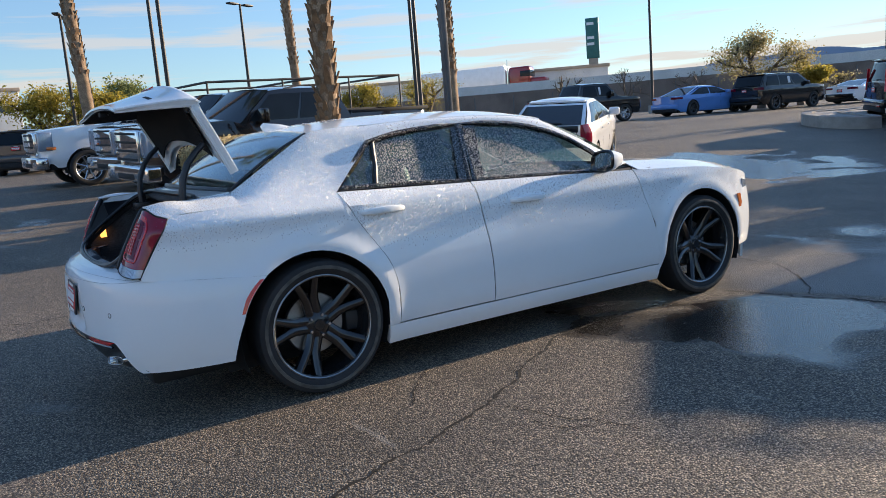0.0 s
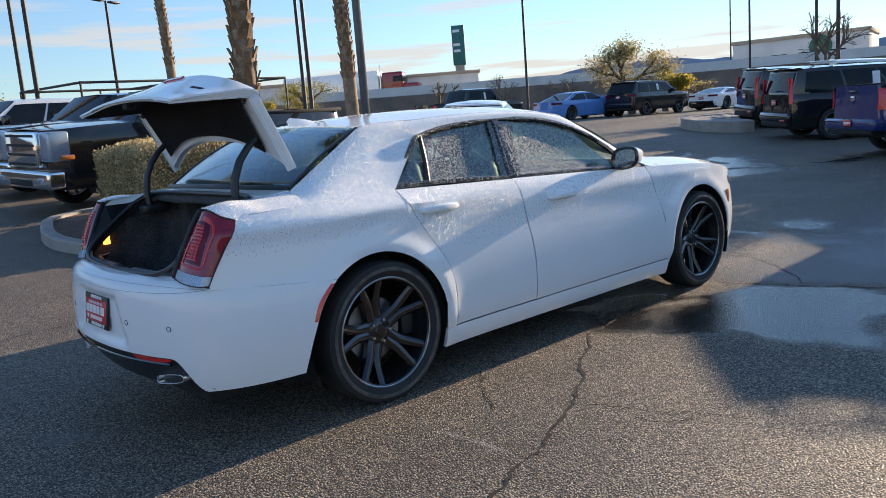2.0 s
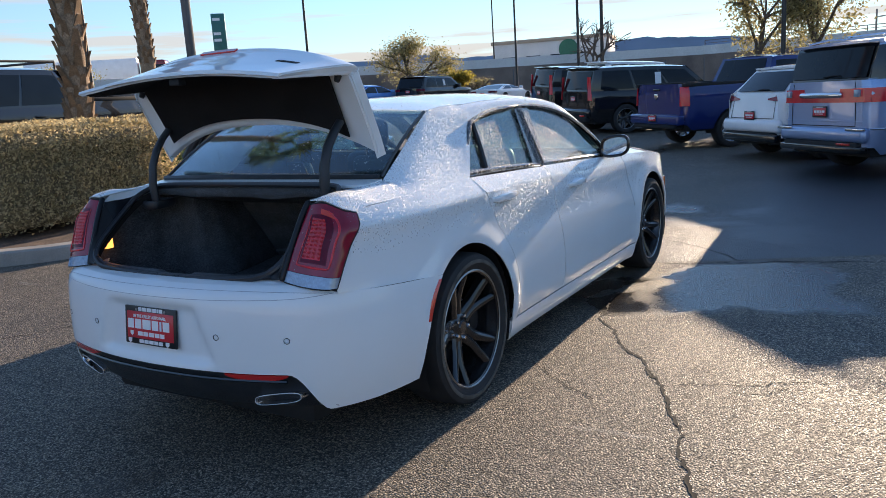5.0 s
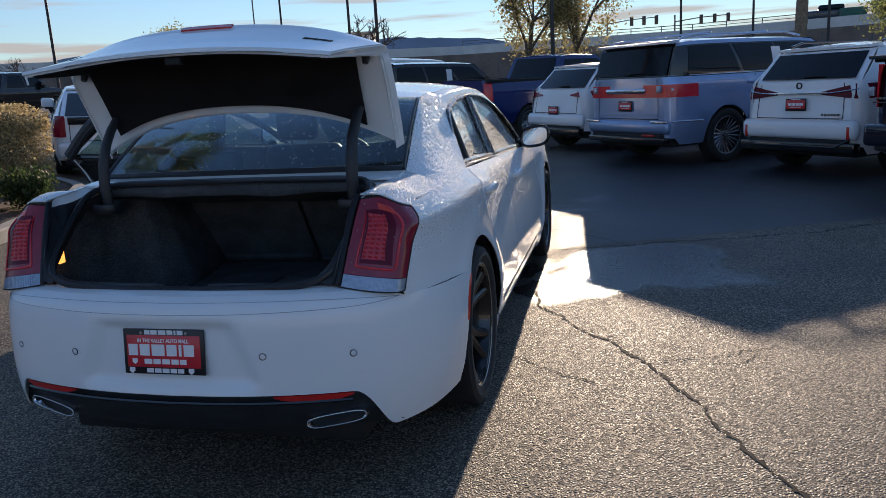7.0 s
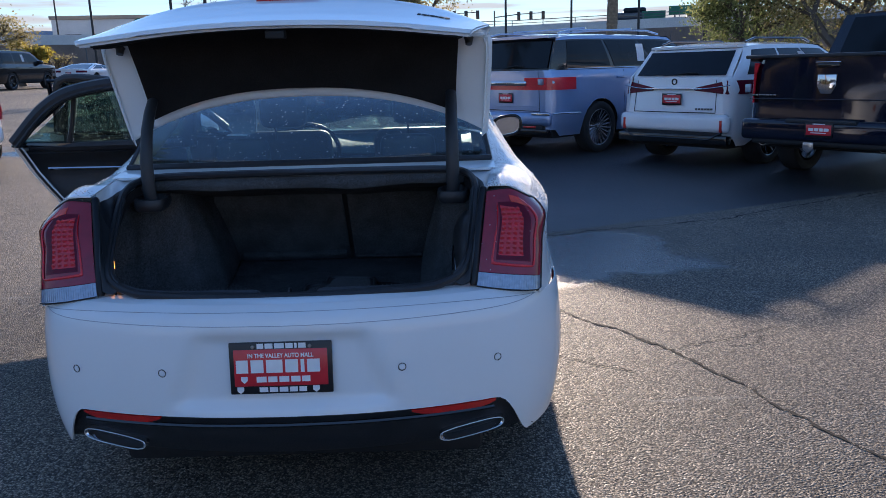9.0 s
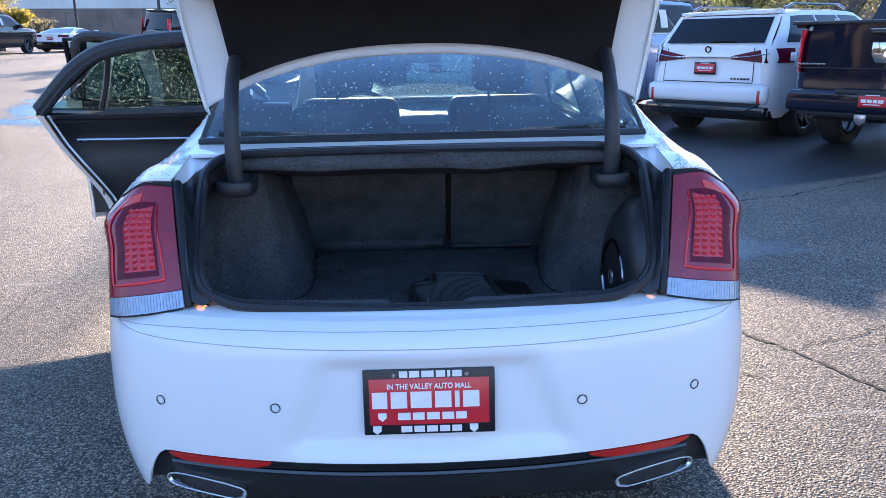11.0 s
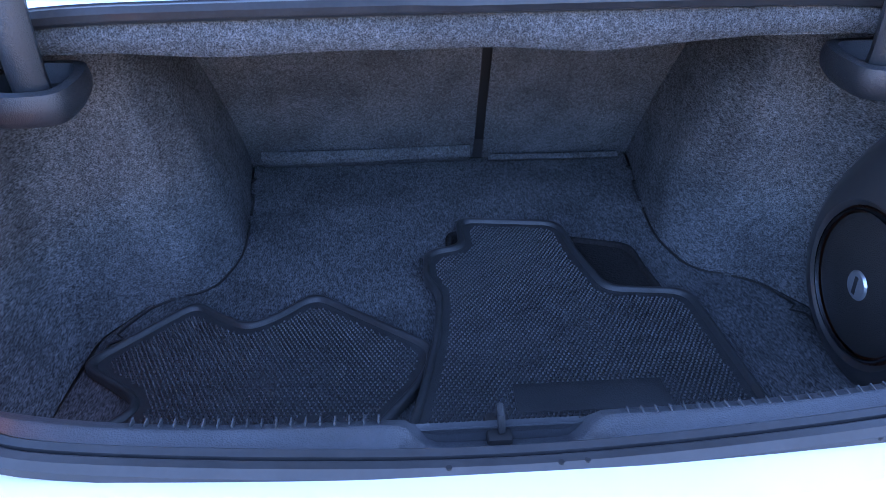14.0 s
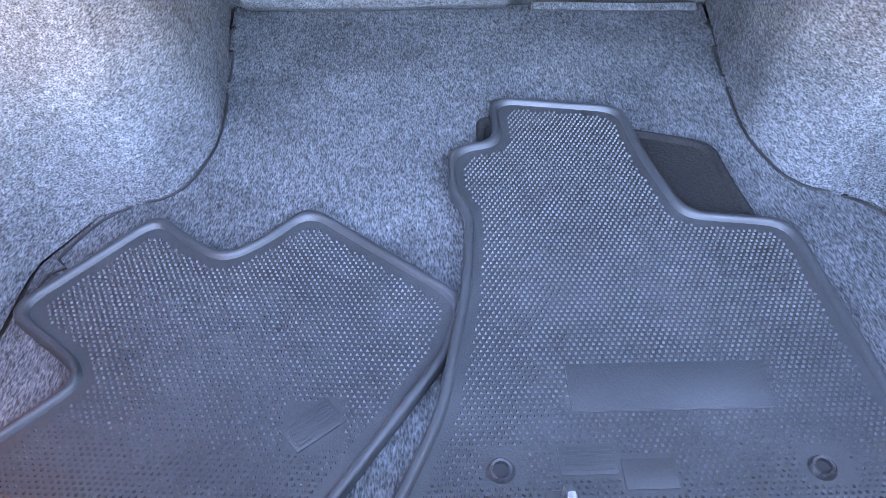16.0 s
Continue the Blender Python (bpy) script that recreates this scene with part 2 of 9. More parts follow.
def sheet(fn, nu, nv, inward=None, thick=0.004):
    """A sheet of metal or glass with thickness; inward(point) points to its inner side."""
    bm = bmesh.new()
    a = add_grid(bm, fn, nu, nv)
    bm.normal_update()
    offs = {}
    for row in a:
        for v in row:
            n = v.normal.copy()
            d = inward(v.co) if inward else Vector((0, 0, -1))
            offs[v] = n * (thick if n.dot(d) > 0 else -thick)
    b = [[bm.verts.new(v.co + offs[v]) for v in row] for row in a]
    for i in range(nu):
        for j in range(nv):
            bm.faces.new((b[i][j], b[i][j + 1], b[i + 1][j + 1], b[i + 1][j]))
    rim = [a[i][0] for i in range(nu + 1)] + [a[nu][j] for j in range(1, nv + 1)] + [a[i][nv] for i in range(nu - 1, -1, -1)] + [a[0][j] for j in range(nv - 1, 0, -1)]
    rib = [b[i][0] for i in range(nu + 1)] + [b[nu][j] for j in range(1, nv + 1)] + [b[i][nv] for i in range(nu - 1, -1, -1)] + [b[0][j] for j in range(nv - 1, 0, -1)]
    for k in range(len(rim)):
        k2 = (k + 1) % len(rim)
        bm.faces.new((rim[k], rim[k2], rib[k2], rib[k]))
    return bm


def add_tube(bm, pts, r, sides=8, closed=False, squash=1.0):
    """A round tube along points; r is a number or one per point."""
    pts = [Vector(p) for p in pts]
    n = len(pts)
    rings = []
    prev = None
    for i, p in enumerate(pts):
        d = (pts[(i + 1) % n] - pts[i - 1]) if closed else (pts[min(i + 1, n - 1)] - pts[max(i - 1, 0)])
        d.normalize()
        side = d.cross(Vector((0, 0, 1))) if prev is None or prev.cross(d).length < 1e-6 else prev - d * prev.dot(d)
        if side.length < 1e-4:
            side = d.cross(Vector((1, 0, 0)))
        side.normalize()
        prev = side
        up = side.cross(d)
        rr = r[i] if isinstance(r, (list, tuple)) else r
        rings.append([bm.verts.new(p + side * rr * math.cos(a) + up * rr * squash * math.sin(a)) for a in (2 * math.pi * k / sides for k in range(sides))])
    for i in range(n if closed else n - 1):
        a, b = rings[i], rings[(i + 1) % n]
        for k in range(sides):
            bm.faces.new((a[k], a[(k + 1) % sides], b[(k + 1) % sides], b[k]))
    if not closed:
        bm.faces.new(rings[0][::-1])
        bm.faces.new(rings[-1])
    return bm


def tube(pts, r, sides=8, closed=False, squash=1.0):
    return add_tube(bmesh.new(), pts, r, sides, closed, squash)


def add_lathe(bm, profile, sides, m=None):
    """Turns a profile of (radius, height) round the local z axis."""
    m = m or Matrix()
    rings = []
    for r, h in profile:
        rings.append([bm.verts.new(m @ Vector((r * math.cos(2 * math.pi * k / sides), r * math.sin(2 * math.pi * k / sides), h))) for k in range(sides)] if r > 1e-6 else [bm.verts.new(m @ Vector((0, 0, h)))])
    for a, b in zip(rings, rings[1:]):
        for k in range(sides):
            k2 = (k + 1) % sides
            if len(a) == 1 and len(b) == 1:
                continue
            if len(a) == 1:
                bm.faces.new((a[0], b[k], b[k2]))
            elif len(b) == 1:
                bm.faces.new((a[k], a[k2], b[0]))
            else:
                bm.faces.new((a[k], a[k2], b[k2], b[k]))
    return bm


def lathe(profile, sides, m=None):
    return add_lathe(bmesh.new(), profile, sides, m)


def slab(outline, z0, z1, bevel=0.0):
    """A flat plate from an outline of (x, y), from z0 to z1."""
    bm = bmesh.new()
    lo = [bm.verts.new((x, y, z0)) for x, y in outline]
    hi = [bm.verts.new((x, y, z1)) for x, y in outline]
    n = len(outline)
    top = bm.faces.new(hi)
    bm.faces.new(lo[::-1])
    for k in range(n):
        bm.faces.new((lo[k], lo[(k + 1) % n], hi[(k + 1) % n], hi[k]))
    if bevel:
        bmesh.ops.bevel(bm, geom=list(top.edges), offset=bevel, segments=2, affect="EDGES", profile=0.5)
    return bm


def smooth_loop(pts, rounds=2):
    """Rounds the corners of a closed outline (Chaikin)."""
    for _ in range(rounds):
        out = []
        for k in range(len(pts)):
            a, b = pts[k], pts[(k + 1) % len(pts)]
            out += [tuple(0.8 * p + 0.2 * q for p, q in zip(a, b)), tuple(0.2 * p + 0.8 * q for p, q in zip(a, b))]
        pts = out
    return pts


def smooth_line(pts, per=4):
    """Points of a soft curve through the given ones (Catmull-Rom)."""
    out = []
    for k in range(len(pts) - 1):
        p0, p1, p2, p3 = (pts[max(0, min(len(pts) - 1, k + j))] for j in (-1, 0, 1, 2))
        for q in range(per):
            t = q / per
            out.append(tuple(0.5 * (2 * b + (c - a) * t + (2 * a - 5 * b + 4 * c - d) * t * t + (3 * b - a - 3 * c + d) * t**3) for a, b, c, d in zip(p0, p1, p2, p3)))
    return out + [tuple(pts[-1])]


def table(rows):
    """A smooth curve through (x, y) rows."""
    xs, ys = [r[0] for r in rows], [r[1] for r in rows]

    def f(x):
        if x <= xs[0]:
            return ys[0]
        if x >= xs[-1]:
            return ys[-1]
        k = max(i for i in range(len(xs) - 1) if xs[i] <= x)
        t = (x - xs[k]) / (xs[k + 1] - xs[k])
        sl = lambda i: (ys[min(i + 1, len(xs) - 1)] - ys[max(i - 1, 0)]) / (xs[min(i + 1, len(xs) - 1)] - xs[max(i - 1, 0)])
        d = xs[k + 1] - xs[k]
        m0, m1 = sl(k) * d, sl(k + 1) * d
        return (2 * t**3 - 3 * t**2 + 1) * ys[k] + (t**3 - 2 * t**2 + t) * m0 + (-2 * t**3 + 3 * t**2) * ys[k + 1] + (t**3 - t**2) * m1
    return f


def words(text, size, m, mat, parent, name="lettering", bold=0.0, squeeze=1.0, depth=0.0008):
    """Raised lettering in the built-in font, centred on m."""
    c = bpy.data.curves.new(name, "FONT")
    c.body, c.size, c.align_x, c.align_y, c.extrude, c.offset = text, size, "CENTER", "CENTER", depth, bold
    tmp = bpy.data.objects.new("tmp", c)
    scene.collection.objects.link(tmp)
    dg = bpy.context.evaluated_depsgraph_get()
    me = bpy.data.meshes.new_from_object(tmp.evaluated_get(dg))
    bpy.data.objects.remove(tmp)
    me.name = name
    me.materials.clear()
    me.materials.append(mat)
    ob = new(name, me)
    ob.parent = parent
    ob.matrix_local = m @ Matrix.Diagonal((squeeze, 1, 1, 1))
    return ob


def lerp(a, b, t):
    return a + (b - a) * t

# ground
def ground_z(x, y):
    """The lot is level round the white sedan and rises towards the far rows."""
    s = -x - 4.2
    sp = (s + math.sqrt(s * s + 0.6)) / 2 - 0.02 if s < 60 else s
    sp = max(0.0, sp)
    near = 0.8 * (1 - math.exp(-0.11 * sp)) + 0.008 * min(sp, 90)
    far = 0.2 * (1 - math.exp(-max(0.0, y - 9.5) / 8)) / (1 + math.exp(max(-40, min(40, (x - 1.0) / 0.9))))
    return near + far


def asphalt_material():
    m = bpy.data.materials.new("asphalt")
    m.use_nodes = True
    n, l = m.node_tree.nodes, m.node_tree.links
    b = n["Principled BSDF"]
    co = n.new("ShaderNodeTexCoord")

    def noise_tex(scale, det=3.0, dist=0.0):
        t = n.new("ShaderNodeTexNoise")
        t.inputs["Scale"].default_value, t.inputs["Detail"].default_value, t.inputs["Distortion"].default_value = scale, det, dist
        l.new(co.outputs["Object"], t.inputs["Vector"])
        return t.outputs["Fac"]

    def ramp(fac, a, c, lo=0.0, hi=1.0):
        r = n.new("ShaderNodeMapRange")
        r.inputs["From Min"].default_value, r.inputs["From Max"].default_value = a, c
        r.inputs["To Min"].default_value, r.inputs["To Max"].default_value = lo, hi
        l.new(fac, r.inputs["Value"])
        return r.outputs["Result"]

    def mix(fac, a, c):
        x = n.new("ShaderNodeMix")
        x.data_type = "RGBA"
        l.new(fac, x.inputs["Factor"])
        for k, v in (("A", a), ("B", c)):
            if isinstance(v, tuple):
                x.inputs[k].default_value = (*v, 1)
            else:
                l.new(v, x.inputs[k])
        return x.outputs["Result"]

    stone = n.new("ShaderNodeTexVoronoi")
    stone.inputs["Scale"].default_value = 110.0
    l.new(co.outputs["Object"], stone.inputs["Vector"])
    grain = ramp(stone.outputs["Distance"], 0.1, 0.75)
    each = n.new("ShaderNodeSeparateColor")
    l.new(stone.outputs["Color"], each.inputs["Color"])
    tone = ramp(each.outputs["Red"], 0.15, 0.95)
    base = mix(grain, mix(tone, (0.080, 0.066, 0.050), (0.66, 0.54, 0.395)), (0.047, 0.040, 0.032))
    base = mix(ramp(noise_tex(0.9, 5, 0.6), 0.40, 0.66), base, mix(grain, mix(tone, (0.064, 0.054, 0.042), (0.46, 0.38, 0.28)), (0.040, 0.035, 0.029)))
    base = mix(ramp(noise_tex(210.0, 1), 0.66, 0.74), base, (0.44, 0.39, 0.32))
    # open pits between the stones
    pits = ramp(noise_tex(62.0, 3, 0.3), 0.42, 0.36)
    base = mix(pits, base, (0.022, 0.020, 0.018))
    # pale streaks of drying water, with their glare mixed into the colour
    st_map = n.new("ShaderNodeMapping")
    st_map.inputs["Scale"].default_value, st_map.inputs["Rotation"].default_value = (0.55, 3.2, 1.0), (0, 0, 0.25)
    l.new(co.outputs["Object"], st_map.inputs["Vector"])
    st = n.new("ShaderNodeTexNoise")
    st.inputs["Scale"].default_value, st.inputs["Detail"].default_value, st.inputs["Distortion"].default_value = 1.6, 6.0, 0.4
    l.new(st_map.outputs["Vector"], st.inputs["Vector"])
    streak = ramp(st.outputs["Fac"], 0.67, 0.74, 0.0, 0.38)
    base = mix(streak, base, (0.40, 0.38, 0.34))
    # damp areas, darker and smoother; one also puts in the sedan's shade
    pool = n.new("ShaderNodeVectorMath")
    pool.operation = "DISTANCE"
    l.new(co.outputs["Object"], pool.inputs[0])
    pool.inputs[1].default_value = (1.20, 2.25, 0.0)
    wet_sum = n.new("ShaderNodeMath")
    wet_sum.operation = "ADD"
    l.new(noise_tex(0.7, 5, 0.8), wet_sum.inputs[0])
    l.new(ramp(pool.outputs["Value"], 0.5, 1.65, 0.42, -0.02), wet_sum.inputs[1])
    wet_shade_sum = wet_sum
    # the first spot, behind the sedan, paints its shaded ground darker
    for spot, reach, amount in (((-0.6, -2.2, 0.0), 2.2, 0.26), ((-3.9, 12.2, 0.0), 4.6, 0.38), ((0.9, 5.5, 0.0), 2.6, 0.36), ((2.5, 2.9, 0.0), 1.5, 0.19), ((-6.5, 11.5, 0.2), 4.0, 0.32), ((-8.6, -0.6, 0.4), 3.2, 0.26)):
        near = n.new("ShaderNodeVectorMath")
        near.operation = "DISTANCE"
        l.new(co.outputs["Object"], near.inputs[0])
        near.inputs[1].default_value = spot
        more = n.new("ShaderNodeMath")
        more.operation = "ADD"
        l.new(wet_shade_sum.outputs["Value"], more.inputs[0])
        l.new(ramp(near.outputs["Value"], 0.5, reach, amount, 0.0), more.inputs[1])
        wet_shade_sum = more
    wet = ramp(wet_shade_sum.outputs["Value"], 0.775, 0.86)
    base = mix(wet, base, mix(grain, mix(tone, (0.026, 0.022, 0.018), (0.085, 0.070, 0.054)), (0.014, 0.012, 0.010)))
    # newer, darker asphalt beyond the seam
    sep = n.new("ShaderNodeSeparateXYZ")
    l.new(co.outputs["Object"], sep.inputs["Vector"])
    slope = n.new("ShaderNodeMath")
    slope.operation, slope.inputs[1].default_value = "MULTIPLY_ADD", -0.44
    l.new(sep.outputs["X"], slope.inputs[0])
    l.new(sep.outputs["Y"], slope.inputs[2])
    newer = n.new("ShaderNodeMath")
    newer.operation = "MULTIPLY"
    l.new(ramp(slope.outputs["Value"], 2.78, 2.86), newer.inputs[0])
    l.new(ramp(sep.outputs["X"], 0.4, 1.4), newer.inputs[1])
    base = mix(newer.outputs["Value"], base, mix(grain, mix(tone, (0.038, 0.039, 0.043), (0.098, 0.098, 0.102)), (0.025, 0.026, 0.029)))
    l.new(base, b.inputs["Base Color"])
    b.inputs["Specular IOR Level"].default_value = 0.4
    rg = n.new("ShaderNodeMapRange")
    rg.inputs["To Max"].default_value = 0.17
    l.new(ramp(each.outputs["Green"], 0.0, 1.0, 0.90, 0.54), rg.inputs["To Min"])
    l.new(wet, rg.inputs["Value"])
    smooth = n.new("ShaderNodeMapRange")
    smooth.inputs["To Max"].default_value = 0.46
    l.new(newer.outputs["Value"], smooth.inputs["Value"])
    l.new(rg.outputs["Result"], smooth.inputs["To Min"])
    l.new(smooth.outputs["Result"], b.inputs["Roughness"])
    bp = n.new("ShaderNodeBump")
    bp.inputs["Strength"].default_value, bp.inputs["Distance"].default_value = 0.9, 0.003
    l.new(ramp(wet, 0.0, 1.0, 0.9, 0.35), bp.inputs["Strength"])
    l.new(ramp(stone.outputs["Distance"], 0.1, 0.75, 1.0, 0.0), bp.inputs["Height"])
    l.new(bp.outputs["Normal"], b.inputs["Normal"])
    return m


ASPHALT = asphalt_material()


def ground_sheet():
    bm = bmesh.new()
    line = lambda a, b, n: [lerp(a, b, i / n) for i in range(n)]
    xs = line(-900, -60, 6) + line(-60, -10, 25) + line(-10, 14, 24) + line(14, 60, 8) + line(60, 901, 4) + [900]
    ys = line(-900, -60, 4) + line(-60, -10, 8) + line(-10, 14, 24) + line(14, 60, 24) + line(60, 901, 6) + [900]
    vs = [[bm.verts.new((x, y, ground_z(x, y))) for y in ys] for x in xs]
    for i in range(len(xs) - 1):
        for j in range(len(ys) - 1):
            bm.faces.new((vs[i][j], vs[i + 1][j], vs[i + 1][j + 1], vs[i][j + 1]))
    return bm


CRACK = material("crack_dark", (0.006, 0.0055, 0.005), 0.95, var=0.3, var_scale=30)


def crack(name, pts, w, label, seed, wobble=0.035):
    """A ragged open crack in the asphalt."""
    rng = random.Random(seed)
    fine = []
    for a, b in zip(pts, pts[1:]):
        n = max(2, int(math.dist(a, b) / 0.024))
        for k in range(n):
            f = k / n
            x, y = lerp(a[0], b[0], f), lerp(a[1], b[1], f)
            q = Vector((x * 4, y * 4, seed))
            fine.append((x + wobble * noise.noise(q) + rng.gauss(0, wobble * 0.16), y + wobble * noise.noise(q + Vector((9, 3, 0))) + rng.gauss(0, wobble * 0.18)))
    bm = bmesh.new()
    rows = []
    for k, p in enumerate(fine):
        a, b = fine[max(0, k - 1)], fine[min(len(fine) - 1, k + 1)]
        t = Vector((b[0] - a[0], b[1] - a[1]))
        nrm = Vector((-t.y, t.x)).normalized()
        ww = w * 0.40 * rng.uniform(0.15, 1.6) * (1 if 0 < k < len(fine) - 1 else 0.1)
        rows.append([bm.verts.new((p[0] + nrm.x * s * ww, p[1] + nrm.y * s * ww, ground_z(*p) + h)) for s, h in ((-1, 0.0030), (0, 0.0022), (1, 0.0030))])
    for a, b in zip(rows, rows[1:]):
        for j in range(2):
            bm.faces.new((a[j], b[j], b[j + 1], a[j + 1]))
    return mesh_thing(name, bm, CRACK, label, "crack", kind="structure")


ground = mesh_thing("ground", ground_sheet(), ASPHALT, "worn cracked damp grey asphalt of a car lot", "ground", kind="structure")

crack("ground_crack", [(2.30, -1.2), (2.14, -0.75), (2.05, -0.5), (1.98, -0.3), (1.91, -0.12), (1.87, 0.05), (1.76, 0.28), (1.66, 0.5), (1.55, 0.72), (1.34, 1.01), (1.16, 1.28), (1.0, 1.52), (0.95, 1.9)], 0.019, "long ragged crack across the asphalt", 1)
crack("ground_crack", [(1.68, 0.5), (1.87, 0.59), (2.07, 0.66), (2.2, 0.75), (2.42, 0.80)], 0.009, "short side crack in the asphalt", 2)
crack("ground_crack", [(1.42, 0.20), (1.25, 0.33), (1.10, 0.47), (0.92, 0.6)], 0.008, "short side crack in the asphalt", 3)
crack("ground_crack", [(1.99, 0.53), (2.14, 0.56), (2.25, 0.70)], 0.007, "short side crack in the asphalt", 4)
crack("ground_crack", [(1.0, 3.22), (1.49, 3.33), (2.06, 3.54), (2.55, 3.65), (3.27, 3.9), (4.17, 4.45), (5.4, 5.1)], 0.024, "seam between two asphalt patches", 5, 0.05)
crack("ground_crack", [(0.3, 4.30), (0.76, 4.21), (1.21, 3.83), (1.54, 3.42)], 0.012, "crack that meets the asphalt seam", 6)
crack("ground_crack", [(-3.2, -2.0), (-2.6, -1.2), (-2.7, -0.3), (-2.2, 0.6), (-2.35, 1.6)], 0.006, "thin crack in the shaded asphalt", 7)
crack("ground_crack", [(2.6, -0.9), (3.1, -0.4), (3.4, 0.3), (3.9, 0.7)], 0.004, "thin crack in the sunlit asphalt", 8)

# the white sedan: rear axle over the origin, its nose towards +y
plan = table([(-1.0, 0.79), (-0.86, 0.848), (-0.7, 0.893), (-0.4, 0.937), (0.0, 0.948), (1.0, 0.940), (2.4, 0.940), (3.05, 0.948), (3.4, 0.925), (3.65, 0.86), (3.82, 0.74), (3.92, 0.55)])
tumble = table([(0.12, -0.10), (0.2, -0.06), (0.28, -0.03), (0.4, -0.008), (0.52, 0.0), (0.66, -0.010), (0.76, -0.028), (0.86, -0.040), (0.94, -0.056), (0.985, -0.070), (1.0, -0.082), (1.05, -0.135), (1.1, -0.175)])
belt = table([(-0.9, 1.045), (0.18, 1.072), (1.1, 1.035), (2.3, 0.985), (2.6, 0.97), (3.1, 0.94), (3.5, 0.885), (3.75, 0.82), (3.9, 0.74)])
roof_z = table([(0.10, 1.425), (0.3, 1.457), (0.7, 1.482), (1.1, 1.487), (1.5, 1.474), (1.82, 1.432)])
dlo_top = table([(0.46, 1.322), (0.65, 1.362), (0.9, 1.382), (1.2, 1.388), (1.5, 1.368), (1.75, 1.315), (1.95, 1.235), (2.1, 1.145), (2.22, 1.045), (2.27, 0.995)])
hood_z = table([(2.5, 1.035), (2.8, 1.025), (3.2, 0.995), (3.55, 0.945), (3.75, 0.885), (3.9, 0.78)])
WB, ARCH_R, ARCH_Z = 3.052, 0.420, 0.365
ARCH_REAR, ARCH_FRONT = -0.030, WB - 0.008


def side_x(y, z):
    flare = 0.012 * math.exp(-((math.hypot(y - ARCH_REAR, z - 0.37) - 0.45) / 0.06) ** 2) + 0.012 * math.exp(-((math.hypot(y - ARCH_FRONT, z - 0.37) - 0.45) / 0.06) ** 2)
    # the fuller haunch behind the rear window
    k = max(0.0, min(1.0, (z - 0.89) / 0.14))
    flare += 0.044 * max(0.0, min(1.0, (1.75 - y) / 1.30)) * k * k * (3 - 2 * k)
    crease = 0.010 * math.exp(-((z - 0.90) / 0.035) ** 2) + 0.006 * math.exp(-((z - 0.36) / 0.05) ** 2)
    return plan(y) + tumble(z) + flare + crease * (1 if 0.0 < y < 2.9 else 0.4)


def glass_x(z):
    return 0.802 - (z - 1.06) * 0.40


gap_of_z = table([(0.28, 0.458), (0.5, 0.458), (0.65, 0.425), (0.76, 0.362), (0.85, 0.300), (0.95, 0.236), (1.072, 0.180)])
gap_of_y = table([(0.180, 1.072), (0.236, 0.95), (0.300, 0.85), (0.362, 0.76), (0.425, 0.65), (0.452, 0.55), (0.4575, 0.45), (0.458, 0.30)])
b_gap = table([(0.28, 1.135), (0.7, 1.115), (1.04, 1.062)])
f_gap = table([(0.28, 2.575), (0.6, 2.53), (0.99, 2.40)])


def arch(y, c):
    d = ARCH_R**2 - (y - c) ** 2
    return ARCH_Z + math.sqrt(d) if d > 0 else 0.0


def arch_back(z):
    """The rear edge of the rear wheel arch, which runs out backwards near the ground."""
    return ARCH_REAR - math.sqrt(max(0.0, ARCH_R**2 - (z - ARCH_Z) ** 2)) - 0.060 * max(0.0, min(1.0, (0.50 - z) / 0.24)) ** 1.4


def ladder(stops, n):
    """About n columns between stops, denser where stops are close."""
    out = []
    for a, b in zip(stops, stops[1:]):
        k = max(2, round(n * (b - a) / (stops[-1] - stops[0])))
        out += [lerp(a, b, i / k) for i in range(k)]
    return out + [stops[-1]]


def columns(ys, bottom, top, sgn, rows=16, thick=0.006, m=None):
    """A body panel made of columns from bottom(y) to top(y) on the side surface."""
    def fn(u, v):
        i = min(int(round(u * (len(ys) - 1))), len(ys) - 1)
        y = ys[i]
        z = lerp(bottom(y), top(y), v)
        p = Vector((sgn * side_x(y, z), y, z))
        return m @ p if m else p
    return sheet(fn, len(ys) - 1, rows, lambda p: Vector((-sgn, 0, 0)), thick)


def arch_stops(c, a, b):
    out = [a] + [c - ARCH_R * k for k in (0.9999, 0.985, 0.95, 0.88, 0.75, 0.62, 0.5, 0.38, 0.25, 0.12, 0.0, -0.12, -0.25, -0.38, -0.5, -0.62, -0.75, -0.88, -0.95, -0.985, -0.9999)] + [b]
    return [s for s in out if a <= s <= b]


bump_plan = [(0, -1.118), (0.2, -1.110), (0.366, -1.090), (0.52, -1.058), (0.665, -1.012), (0.76, -0.955), (0.83, -0.87), (0.885, -0.76), (0.920, -0.63), (0.940, -0.50)]
bx = table([(i / 9, p[0]) for i, p in enumerate(bump_plan)])
by = table([(i / 9, p[1]) for i, p in enumerate(bump_plan)])
bump_in = table([(0.28, 0.030), (0.36, 0.010), (0.46, 0.0), (0.60, 0.002), (0.68, 0.008), (0.735, 0.018), (0.765, 0.034), (0.787, 0.075)])


